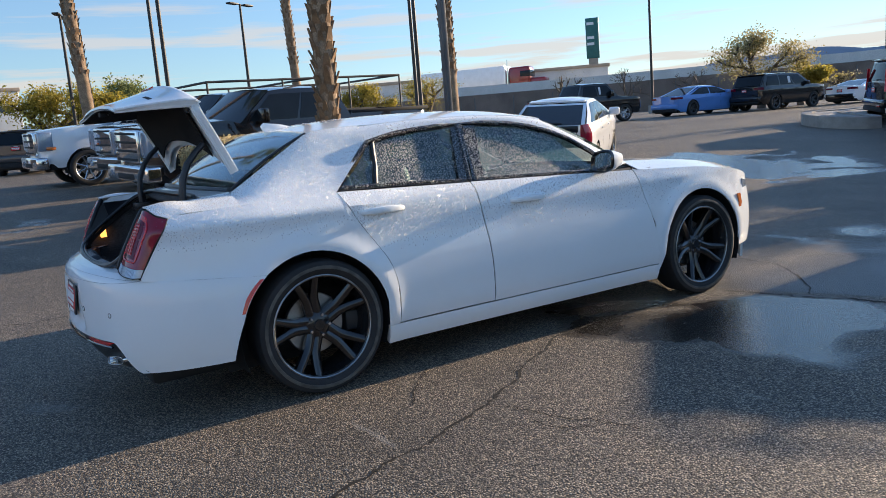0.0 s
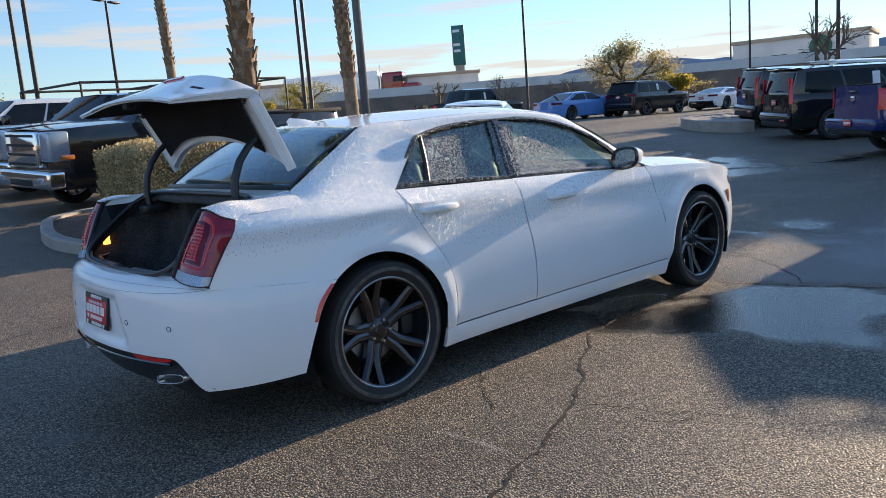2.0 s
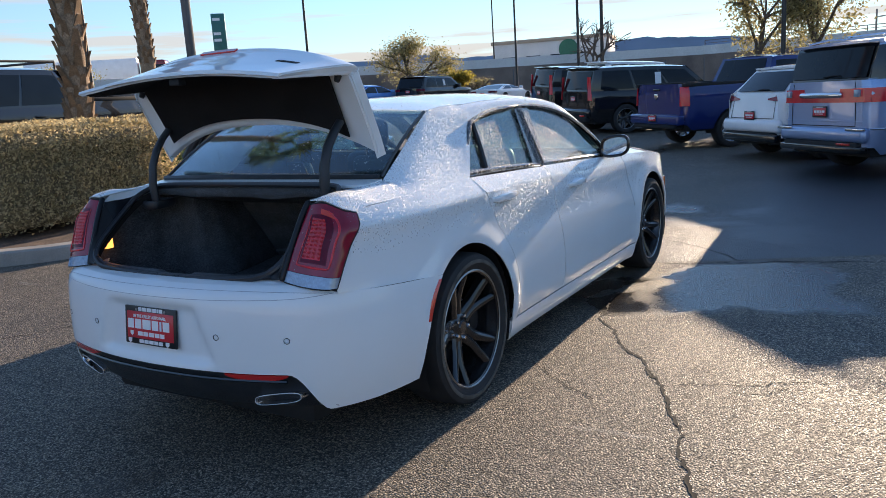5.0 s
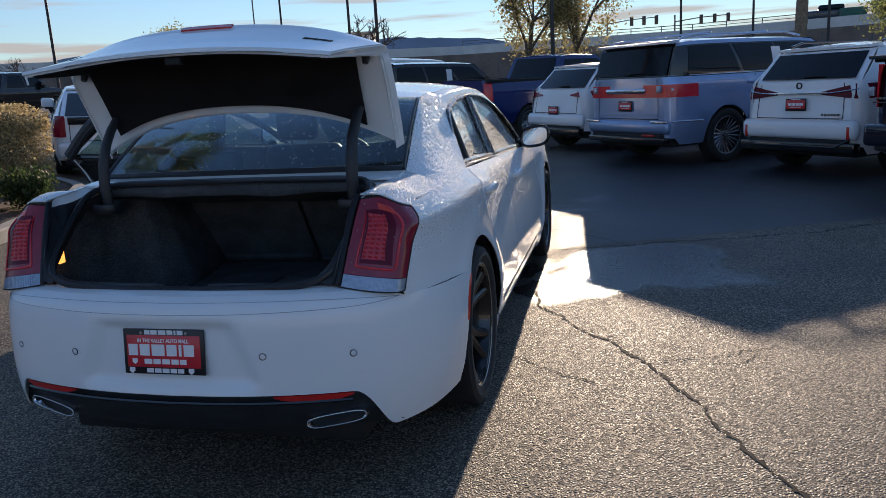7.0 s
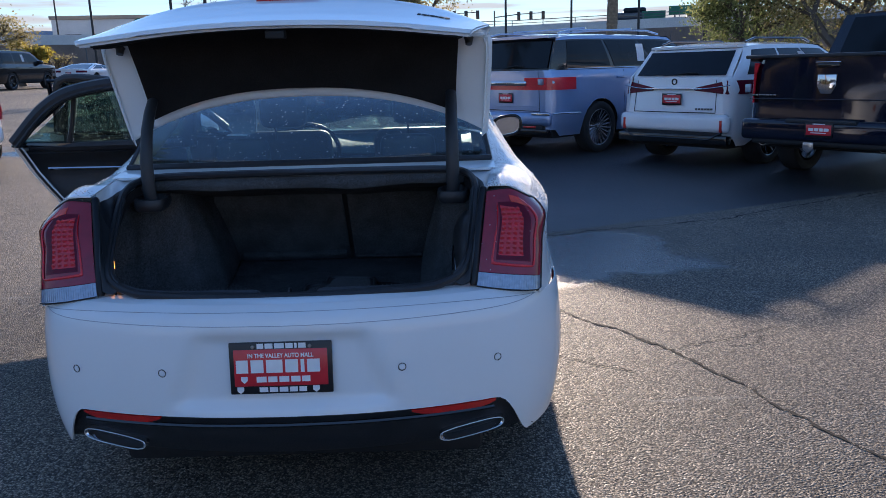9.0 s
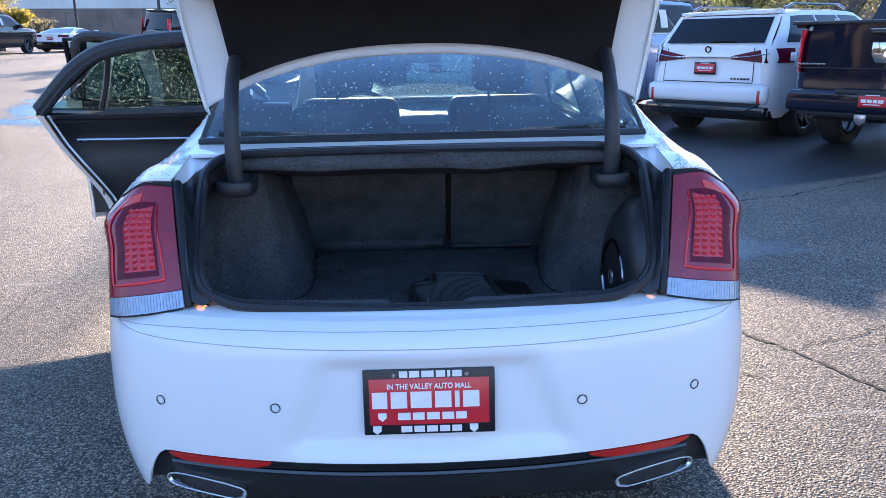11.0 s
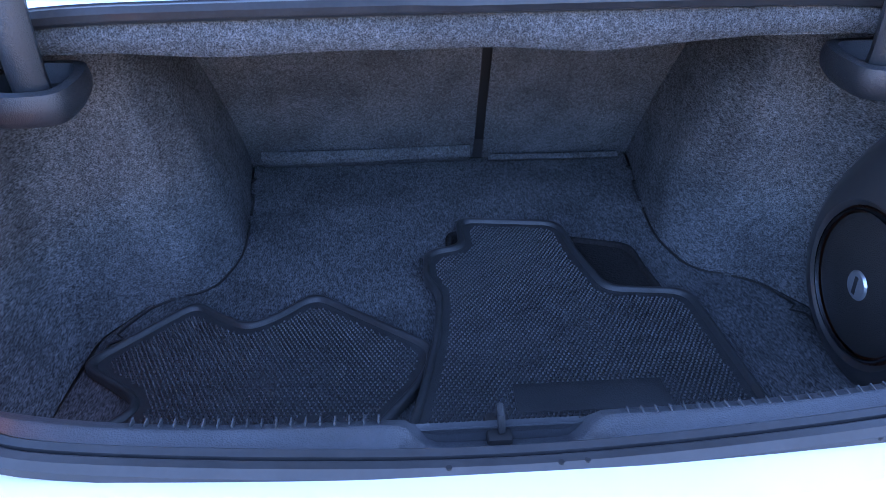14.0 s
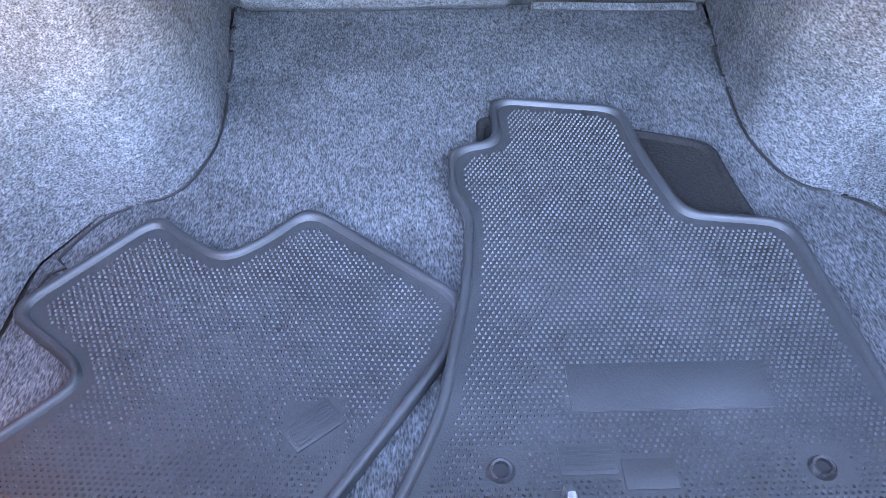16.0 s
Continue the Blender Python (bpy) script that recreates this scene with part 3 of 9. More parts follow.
def bump_point(s, z, out=0.0):
    """A point of the rear bumper's skin; s runs -1 .. 1 from the left arch to the right one."""
    a = abs(s)
    sg = math.copysign(1, s)
    b = min(1.0, a / 0.93)
    x, y = bx(b), by(b)
    dx, dy = bx(min(1, b + 0.01)) - bx(max(0, b - 0.01)), by(min(1, b + 0.01)) - by(max(0, b - 0.01))
    k = math.hypot(dx, dy)
    side = max(0, min(1, (b - 0.55) / 0.45))
    inset = bump_in(z) * (1 - side) + -tumble(z) * side - out
    # the shallow recess round the plate
    if out == 0.0:
        rx, rz = max(0, abs(x) - 0.235 - 0.40 * max(0, 0.68 - z)), max(0, abs(z - 0.590) - 0.085)
        f = max(0, 1 - math.hypot(rx, rz) / 0.050)
        inset += 0.026 * f * f * (3 - 2 * f)
    p = Vector((x - dy / k * inset, y + dx / k * inset, z))
    if a > 0.93:
        ye = arch_back(z) - 0.001
        e = Vector((side_x(ye, z) + out, ye, z))
        p = p.lerp(e, (a - 0.93) / 0.07)
    return Vector((sg * p.x if a > 1e-9 else 0.0, p.y, z))


def bump_top(s):
    a = abs(s)
    p = bump_point(a, 0.72)
    return 0.787 if p.y < -0.93 else min(0.787, lerp(0.787, 0.752, min(1, (p.y + 0.93) / 0.06))) if p.y < -0.86 else 0.752 - 0.09 * (p.y + 0.86)


def bump_low(s):
    t = max(0.0, min(1.0, (abs(s) - 0.405) / 0.15))
    return lerp(0.450, 0.290, t * t * (3 - 2 * t))


def wheel_thing(parent, name, m, radius=0.366, width=0.245, rim_r=0.274, rim_mat=None, spokes=5, twin=True, dusty=False):
    """A wheel whose outer face looks along local +z: tyre, rim, spokes, nuts, disc."""
    rim_mat = rim_mat or RIM
    w = new(name)
    w.parent = parent
    w.matrix_local = m
    h = width / 2
    tyre = [(rim_r - 0.004, -h * 0.80), (rim_r + 0.02, -h * 0.95), (radius * 0.90, -h), (radius * 0.975, -h * 0.90), (radius, -h * 0.70), (radius, h * 0.70), (radius * 0.975, h * 0.90), (radius * 0.90, h), (rim_r + 0.02, h * 0.95), (rim_r - 0.004, h * 0.80)]
    bm = lathe(tyre, 48)
    tyre_ob = part("tyre", bm, RUBBER, w)
    if dusty:
        part("dusty_sidewall", lathe([(radius * 0.862, h * 0.965), (radius * 0.866, h * 1.010), (radius * 0.888, h * 1.018), (radius * 0.915, h * 1.0)], 48), SUNLIT_DUSTY_RUBBER, tyre_ob, "dusty raised sidewall band, painted paler as if sunlit")
    r = [(rim_r * 0.90, -h * 0.8), (rim_r * 0.90, h * 0.35), (rim_r * 0.945, h * 0.66), (rim_r * 0.955, h * 0.80), (rim_r * 0.995, h * 0.86), (rim_r * 1.012, h * 0.82), (rim_r * 1.012, h * 0.7)]
    rim = part("rim", lathe(r, 48), rim_mat, w)
    part("rim_lip", lathe([(rim_r * 0.975, h * 0.855), (rim_r * 0.992, h * 0.885), (rim_r * 1.010, h * 0.86), (rim_r * 1.0, h * 0.80)], 48), STEEL, rim, "bright machined rim edge")
    bm = bmesh.new()
    deep = 0.30 if twin else 0.52
    for k in range(spokes):
        for side in ((-1, 1) if twin else (0,)):
            a0 = 2 * math.pi * (k + 0.5) / spokes + math.pi / 2
            def fn(u, v, a0=a0, side=side):
                rr = lerp(0.045, rim_r * 0.955, u)
                fork = max(0.0, (u - 0.42) / 0.58)
                spread = side * (0.021 + 0.040 * fork ** 1.1) if twin else 0
                wid = lerp(0.054, 0.046, u) if twin else lerp(0.05, 0.045, u)
                q = spread + (v - 0.5) * wid
                edge = abs(v - 0.5) * 2
                zz = h * (deep + (0.80 - deep) * u ** 1.6) - 0.014 * edge**2
                return Vector((rr * math.cos(a0) - q * math.sin(a0), rr * math.sin(a0) + q * math.cos(a0), zz))
            s = add_grid(bm, fn, 10, 4)
            for e in (0, 4):
                low = [bm.verts.new(row[e].co - Vector((0, 0, 0.035))) for row in s]
                for i in range(10):
                    bm.faces.new((s[i][e], s[i + 1][e], low[i + 1], low[i]))
    part("spokes", bm, rim_mat, rim)
    part("hub_cap", lathe([(0, h * (deep + 0.10)), (0.028, h * (deep + 0.10)), (0.033, h * (deep + 0.05)), (0.066, h * deep), (0.078, h * (deep - 0.10)), (0.078, h * 0.0)], 24), rim_mat, rim)
    for k in range(5):
        a = 2 * math.pi * k / 5 + math.pi / 2
        part("lug_nut", lathe([(0, 0.012), (0.008, 0.011), (0.0105, 0.006), (0.0105, -0.01)], 8, Matrix.Translation((0.0575 * math.cos(a), 0.0575 * math.sin(a), h * (deep + 0.02)))), CHROME, rim, "bright metal wheel nut")
    part("brake_disc", lathe([(0.06, -0.02), (0.165, -0.02), (0.17, -0.03), (0.17, -0.045), (0.06, -0.045)], 32), STEEL, w)
    return w


def licence_plate(parent, m, w=0.312, h=0.160):
    """The dealer's red plate in a black frame."""
    p = new("licence_plate")
    p.parent = parent
    p.matrix_local = m
    part("plate_frame", box(-w / 2, w / 2, -h / 2, h / 2, -0.006, 0.004, 0.003), PLATE_BLACK, p, "black plate frame with white lettering")
    part("plate_face", box(-w / 2 + 0.014, w / 2 - 0.014, -h / 2 + 0.025, h / 2 - 0.022, 0.003, 0.0055, 0.001), PLATE_RED, p, "red dealer plate")
    return p


def white_bar(parent, x0, x1, y0, y1, z, mat, name="bar"):
    return part(name, box(x0, x1, y0, y1, z, z + 0.0012), mat, parent, smooth=False)


def lamp_face(sg, w, v, out=0.0, z0=0.0, z1=1.0):
    """A point of the tail lamp: w 0 inner edge, 1 outer edge on the fender's side; v upward, within z0 .. z1 of its height."""
    t = lerp(z0, z1, v)
    a = math.asin(min(1.0, max(0.0, w)) ** 1.35)
    turn = 1 - math.cos(a) ** 0.74
    zo = max(0.0, (w - 0.55) / 0.45)
    z = lerp(lerp(0.795, 0.768, w), 1.078 + 0.008 * math.sin(math.pi * w) - 0.042 * zo * zo, t)
    yi, yo = lerp(-0.932, -0.790, t), lerp(-0.870, -0.710, t)
    xi = lerp(0.606, 0.650, t)
    xo = side_x(yo, z) + 0.001
    p = Vector((lerp(xi, xo, w), lerp(yi, yo, turn) - 0.010 * math.sin(math.pi * w) - 0.008 * math.sin(math.pi * t), z))
    p += Vector((0.10 + 0.8 * w**4, -0.9, 0.35)) * out
    p.x *= sg
    return p


# both left doors stand wide open and rise on their leaning hinges
DOOR_M = Matrix.Translation((-0.90, 1.12, 0.045)) @ Matrix.Rotation(radians(-66), 4, "Z") @ Matrix.Rotation(radians(-1.6), 4, "X") @ Matrix.Translation((0.90, -1.12, 0))
DOOR_F = Matrix.Translation((-0.88, 2.43, 0.045)) @ Matrix.Rotation(radians(-71), 4, "Z") @ Matrix.Rotation(radians(-1.2), 4, "X") @ Matrix.Translation((0.88, -2.43, 0))


def roof_edge(y):
    """The side edge of the roof skin: its x and z at y."""
    return lerp(0.651, 0.628, max(0, min(1, (y - 0.12) / 0.34))), roof_z(y) - lerp(0.024, 0.053, max(0, min(1, (y - 0.12) / 0.40)))


def build_sedan():
    car = thing("sedan", Matrix(), "wet white four-door sedan with its trunk lid open", "car")
    inside = lambda p: Vector((0, 1.2, 0.7)) - p
    for sgn, sname in ((1, "right"), (-1, "left")):
        # rear quarter, from the lamp to the door gap
        ys = sorted(set(ladder([-0.86, -0.6, -0.45], 8) + arch_stops(ARCH_REAR, -0.45, 0.39) + [0.17, 0.182, 0.21, 0.236, 0.268, 0.3, 0.33, 0.362, 0.38, 0.4, 0.412, 0.425, 0.434, 0.44, 0.446, 0.450, 0.454, 0.4575]))
        seam = lambda y: 0.751 - 0.09 * (y + 0.86)
        lo = lambda y: max(seam(y), arch(y, ARCH_REAR)) if y < 0.05 else (arch(y, ARCH_REAR) if y < ARCH_REAR + ARCH_R * 0.9999 else 0.295)
        hi = lambda y: belt(y) if y < 0.18 else gap_of_y(y)
        lamp_edge = lambda z: lerp(-0.870, -0.710, max(0, min(1, (z - 0.768) / 0.270)))
        def quarter(u, v, sgn=sgn, ys=ys):
            y = ys[min(int(round(u * (len(ys) - 1))), len(ys) - 1)]
            z = lerp(lo(y), max(hi(y), lo(y) + 0.002), v)
            if y < -0.45:
                y = -0.45 + (y + 0.45) * (-0.45 - lamp_edge(z)) / 0.41
            return Vector((sgn * side_x(y, z), y, z))
        part("quarter_panel", sheet(quarter, len(ys) - 1, 16, lambda p, s=sgn: Vector((-s, 0, 0)), 0.006), WHITE, car)
        # rear bumper wrap behind the arch is part of the bumper below
        ys = sorted(set([0.186, 0.21, 0.24, 0.27, 0.30, 0.33, 0.365, 0.40, 0.43, 0.45, 0.463] + ladder([0.463, 1.05, 1.14], 16)))
        def rear_door_fn(u, v, sgn=sgn, hinge=None):
            z0 = 0.302
            y0 = lambda z: gap_of_z(z) + 0.004
            z = lerp(z0, 1.07 - 0.036 * u, v)
            y = lerp(y0(z), b_gap(z) - 0.004, u)
            z = min(z, belt(y))
            return Vector((sgn * side_x(y, z), y, z))
        door_m = None
        if sgn < 0:
            door_m = DOOR_M
        wrap = (lambda f: (lambda u, v: door_m @ f(u, v))) if door_m else (lambda f: f)
        inn = (lambda p: Vector((1, 0.5, 0))) if sgn < 0 else (lambda p: Vector((-1, 0, 0)))
        rear_door = part("rear_door", sheet(wrap(rear_door_fn), 24, 20, inn, 0.006), WHITE, car, "open white rear door with black trim" if sgn < 0 else "closed white rear door beaded with water")
        def front_door_fn(u, v, sgn=sgn):
            z = lerp(0.300, 1.037 - 0.045 * u, v)
            y = lerp(b_gap(z) + 0.004, f_gap(z) - 0.004, u)
            z = min(z, belt(y))
            return Vector((sgn * side_x(y, z), y, z))
        fdm = DOOR_F if sgn < 0 else Matrix()
        front_door = part("front_door", sheet(lambda u, v: fdm @ front_door_fn(u, v), 24, 20, inn, 0.006), WHITE, car, "open white front door with black trim" if sgn < 0 else "closed white front door beaded with water")
        # front fender
        ys = sorted(set(ladder([2.405, 2.60], 6) + [2.585, 2.60, 2.615] + arch_stops(ARCH_FRONT, 2.60, 3.5) + ladder([3.46, 3.88], 12)))
        def f_lo(y):
            if y < 2.64:
                return float(np.interp(y, [2.405, 2.535, 2.570, 2.580, 2.60, 2.625, 2.64], [0.985, 0.6, 0.295, 0.22, 0.30, 0.37, 0.46]))
            return arch(y, ARCH_FRONT) if abs(y - ARCH_FRONT) < ARCH_R * 0.9999 else 0.30
        part("front_fender", columns(ys, f_lo, lambda y: max(belt(y), f_lo(y) + 0.003), sgn), WHITE, car)
        # sill
        def sill_fn(u, v, sgn=sgn):
            y, z = lerp(0.392, 2.578, u), lerp(0.185, 0.292, v)
            return Vector((sgn * (side_x(y, 0.30) - 0.004 - 0.03 * (1 - v) ** 2), y, z))
        part("sill", sheet(sill_fn, 20, 5, lambda p, s=sgn: Vector((-s, 0, 0)), 0.03), WHITE, car)
        # dark backing behind the gaps
        def back_fn(u, v, sgn=sgn):
            y, z = lerp(0.47, 2.6, u), lerp(0.25, 0.98, v)
            return Vector((sgn * (side_x(y, z) - 0.03), y, z))
        if sgn > 0:
            part("door_frame", sheet(back_fn, 20, 12, lambda p, s=sgn: Vector((-s, 0, 0)), 0.01), GAP, car)
            part("pillar_backing", columns([0.17, 0.236, 0.3, 0.362, 0.43, 0.48], lambda y: gap_of_y(y) - 0.05 if y < 0.45 else 0.3, lambda y: min(1.05, gap_of_y(y) + 0.06), sgn, 8, 0.01, Matrix.Translation((-0.012, 0, 0))), GAP, car)
        # wheel arch liners
        for c in (ARCH_REAR, ARCH_FRONT):
            bm = bmesh.new()
            def liner(u, v, c=c, sgn=sgn):
                r = ARCH_R + 0.004
                a = lerp(-0.40, math.pi + 0.40, u)
                return Vector((sgn * lerp(0.60, side_x(c, 0.72) - 0.012, v), c + r * math.cos(a), ARCH_Z + r * math.sin(a)))
            add_grid(bm, liner, 20, 3)
            add_box(bm, min(sgn * 0.60, sgn * 0.615), max(sgn * 0.60, sgn * 0.615), c - 0.42, c + 0.42, 0.15, 0.60 if c < 1 else 0.78)
            part("arch_liner", bm, GAP, car)
        # quarter top towards the trunk gutter
        def qtop(u, v, sgn=sgn):
            # starts along the top edge of the tail lamp and runs forward to the rear pillar
            e = lamp_face(1, 1 - v, 1.0) + Vector((0, 0.003, 0.004 + 0.014 * v))
            zb = belt(-0.36)
            f = Vector((lerp(side_x(-0.36, zb), 0.700, v), -0.36, lerp(zb, 1.120, math.sin(v * math.pi / 2))))
            p = e.lerp(f, u)
            y = p.y
            if v < 0.5:
                k = (1 - 2 * v) ** 2
                p = p.lerp(Vector((side_x(y, belt(y)), y, belt(y))), k * min(1, u * 5))
            p.z += 0.016 * math.sin(math.pi * min(1, 2 * u)) * math.sin(math.pi * v)
            return Vector((sgn * p.x, p.y, p.z))
        part("quarter_top", sheet(qtop, 12, 10, lambda p: Vector((0, 0, -1)), 0.005), WHITE, car)
        # rear pillar
        def cpillar(u, v, sgn=sgn):
            yb = lerp(-0.36, 0.185, u)
            zb = belt(yb)
            B = Vector((side_x(yb, zb), yb, zb))
            t = u
            yt = lerp(0.12, 0.445, (t - 0.72) / 0.28)
            T = Vector((0.700, -0.355, 1.122)).lerp(Vector((0.651, 0.12, 1.402)), t / 0.72) if t < 0.72 else Vector((roof_edge(yt)[0], yt, roof_edge(yt)[1] - 0.002))
            P = B.lerp(T, v)
            R = Vector((side_x(0.185, belt(0.185)), 0.185, belt(0.185))).lerp(Vector((0.697, 0.465, 1.322)), v / 0.76) if v < 0.76 else Vector((0.697, 0.465, 1.322)).lerp(Vector((roof_edge(0.445)[0], 0.445, roof_edge(0.445)[1] - 0.002)), (v - 0.76) / 0.24)
            L = Vector((side_x(0.185, belt(0.185)), 0.185, belt(0.185))).lerp(Vector((roof_edge(0.445)[0], 0.445, roof_edge(0.445)[1] - 0.002)), v)
            P = P + (R - L) * u**1.4
            P.x -= 0.026 * math.sin(math.pi * v) * math.sin(math.pi * u**2.2)
            P += Vector((0.012, 0, 0.012)) * math.sin(math.pi * max(0.0, (v - 0.76) / 0.24)) * max(0.0, (u - 0.8) / 0.2)
            P.x *= sgn
            return P
        part("rear_pillar", sheet(cpillar, 16, 14, inside, 0.006), WHITE, car)
        # roof rail and front pillar in one pressing
        def rail(u, v, sgn=sgn):
            y = lerp(0.455, 2.27, u)
            zt = dlo_top(y)
            D = Vector((glass_x(zt), y, zt))
            if y < 1.80:
                E = Vector((0.625, y - 0.01, roof_z(y) - 0.055))
            else:
                E = Vector((0.625, 1.79, roof_z(1.8) - 0.055)).lerp(Vector((0.72, 2.50, 1.02)), (y - 1.80) / 0.47)
            P = D.lerp(E, v)
            P += Vector((0.012, 0, 0.012)) * math.sin(math.pi * v)
            P.x *= sgn
            return P
        part("roof_rail", sheet(rail, 30, 5, inside, 0.006), WHITE, car)
        # side glass and its black frame
        def pane(y0, y1, top0=None):
            def fn(u, v):
                zb = belt(lerp(y0(0), y1(0), u)) + 0.012
                y_lo, y_hi = lerp(y0(0), y1(0), u), lerp(y0(1), y1(1), u)
                y = lerp(y_lo, y_hi, v)
                z = lerp(zb, max(zb + 0.004, dlo_top(max(0.46, y)) - 0.018 - (0.30 * max(0, 0.46 - y))), v)
                return Vector((sgn * (glass_x(z) - 0.012), y, z))
            return fn
        panes = (("quarter_glass", lambda v: lerp(0.225, 0.475, v), lambda v: lerp(0.435, 0.485, v)),
                 ("rear_door_glass", lambda v: lerp(0.470, 0.520, v), lambda v: lerp(1.055, 1.105, v)),
                 ("front_door_glass", lambda v: lerp(1.155, 1.185, v), lambda v: lerp(2.235, 1.80, v)))
        for nm, a, b in panes:
            dm = (DOOR_F if nm == "front_door_glass" else DOOR_M) if sgn < 0 else None
            f = pane(a, b)
            g = part(nm, sheet((lambda u, v, f=f, dm=dm: dm @ f(u, v)) if dm else f, 12, 10, inn if dm else inside, 0.004), GLASS, front_door if nm.startswith("front") else rear_door)
            g.visible_shadow = False
        loop = [(0.19, belt(0.19) + 0.010)] + [(lerp(0.19, 0.46, k / 5), lerp(belt(0.19) + 0.01, 1.318, k / 5)) for k in range(1, 5)]
        ys_top = [0.462, 0.55, 0.65, 0.8, 0.95, 1.1]
        top = [(y, dlo_top(y) - 0.004) for y in ys_top]
        base = [(y, belt(y) + 0.008) for y in (1.08, 0.9, 0.7, 0.5, 0.35)]
        mk = lambda pts, out=0.0: [(Vector((sgn * (glass_x(z) - 0.002 + out), y, z))) for y, z in pts]
        dmx = door_m or Matrix()
        part("window_frame", tube([dmx @ p for p in mk(loop + top + base)], 0.017, 8, True), GLOSS_BLACK, rear_door)
        part("quarter_divider", tube([dmx @ p for p in mk([(0.450, belt(0.45) + 0.01), (0.478, 1.18), (0.50, 1.335)])], 0.013, 6), PLASTIC, rear_door)
        topf = [(y, dlo_top(y) - 0.004) for y in (1.12, 1.3, 1.5, 1.65, 1.8, 1.95, 2.1, 2.2, 2.25)]
        basef = [(y, belt(y) + 0.008) for y in (2.2, 1.9, 1.6, 1.3, 1.13)]
        part("window_frame", tube([fdm @ p for p in mk(topf + basef)], 0.017, 8, True), GLOSS_BLACK, front_door)
        # the broad black pillar between the doors
        def bp(y0, y1):
            def fn(u, v):
                zb = belt(1.1) + 0.012
                z = lerp(zb, 1.372, v)
                y = lerp(y0, y1, u) + 0.045 * v
                return Vector((sgn * (glass_x(z) + 0.004), y, z))
            return fn
        f1 = bp(1.005, 1.092)
        part("pillar_trim", sheet(lambda u, v: dmx @ f1(u, v), 2, 6, inside, 0.012), GLOSS_BLACK, rear_door)
        f2 = bp(1.100, 1.186)
        part("pillar_trim", sheet(lambda u, v: fdm @ f2(u, v), 2, 6, inside, 0.012), GLOSS_BLACK, front_door)
        # black mouldings between the doors' shoulders and the glass
        for owner, y0, y1, dm in ((rear_door, 0.20, 1.058, dmx), (front_door, 1.072, 2.22, fdm)):
            def ledge(u, v, y0=y0, y1=y1, dm=dm):
                y = lerp(y0, y1, u)
                z = belt(y)
                return dm @ Vector((sgn * lerp(side_x(y, z) - 0.001, glass_x(z) - 0.014, v), y, z + 0.002 + 0.010 * v))
            part("belt_moulding", sheet(ledge, 12, 2, lambda p: Vector((0, 0, -1)), 0.004), GLOSS_BLACK, owner)
        # handles
        for owner, y0, y1, z, dm in ((rear_door, 0.285, 0.555, 0.945, dmx), (front_door, 1.31, 1.575, 0.892, fdm)):
            pts, rr = [], []
            for k in range(11):
                t = k / 10
                y = lerp(y0, y1, t)
                lift = 0.030 * math.sin(math.pi * min(1, max(0, t))) ** 0.4 if 0 < t < 1 else 0.0
                pts.append(dm @ Vector((sgn * (side_x(y, z) + lift - 0.004), y, z + 0.006 * math.sin(math.pi * t))))
                rr.append(0.011 + 0.006 * math.sin(math.pi * t))
            h = part("door_handle", tube(pts, rr, 8, squash=1.25), WHITE, owner, "white pull handle")
            bm = bmesh.new()
            bmesh.ops.create_uvsphere(bm, u_segments=12, v_segments=8, radius=1, matrix=dm @ Matrix.Translation((sgn * (side_x((y0 + y1) / 2, z) - 0.004), (y0 + y1) / 2, z)) @ Matrix.Diagonal((0.010, 0.075, 0.026, 1)))
            part("handle_cup", bm, WHITE, owner)
        # mirror
        bm = bmesh.new()
        def shell(u, v, sgn=sgn):
            a = u * 2 * math.pi
            k = math.sin(math.pi * (0.08 + 0.92 * v) / 2)
            bulge = 0.10 * (1 - v) ** 0.6 if v < 1 else 0
            cx, cz = 0.955, 1.068
            ax, az_ = 0.098 * (0.55 + 0.45 * k), 0.070 * (0.55 + 0.45 * k)
            sx, sz = math.copysign(abs(math.cos(a)) ** 0.7, math.cos(a)), math.copysign(abs(math.sin(a)) ** 0.7, math.sin(a))
            return Vector((sgn * (cx + ax * sx), 2.10 - 0.06 + 0.13 * (1 - v), cz + az_ * sz + 0.012 * sx))
        rings = add_grid(bm, shell, 24, 6)
        mir = part("wing_mirror", bm, WHITE, car, "white-capped wing mirror with a black bezel")
        bm = bmesh.new()
        vs = [bm.verts.new(Vector((sgn * (0.955 + 0.090 * math.copysign(abs(math.cos(a)) ** 0.7, math.cos(a))), 2.046, 1.068 + 0.062 * math.copysign(abs(math.sin(a)) ** 0.7, math.sin(a)) + 0.012 * math.copysign(abs(math.cos(a)) ** 0.7, math.cos(a))))) for a in (2 * math.pi * k / 24 for k in range(24))]
        bm.faces.new(vs)
        part("mirror_glass", bm, material("mirror_glass", (0.8, 0.82, 0.84), 0.02, metal=1.0), mir)
        part("mirror_bezel", tube([v for v in [Vector((sgn * (0.955 + 0.095 * math.copysign(abs(math.cos(a)) ** 0.7, math.cos(a))), 2.042, 1.068 + 0.066 * math.copysign(abs(math.sin(a)) ** 0.7, math.sin(a)) + 0.012 * math.copysign(abs(math.cos(a)) ** 0.7, math.cos(a)))) for a in (2 * math.pi * k / 24 for k in range(24))]], 0.011, 6, True), GLOSS_BLACK, mir)
        part("mirror_foot", tube([Vector((sgn * 0.815, 2.13, 1.015)), Vector((sgn * 0.86, 2.12, 1.022)), Vector((sgn * 0.91, 2.10, 1.035))], [0.034, 0.028, 0.026], 8), GLOSS_BLACK, mir)
        mir.matrix_local = fdm
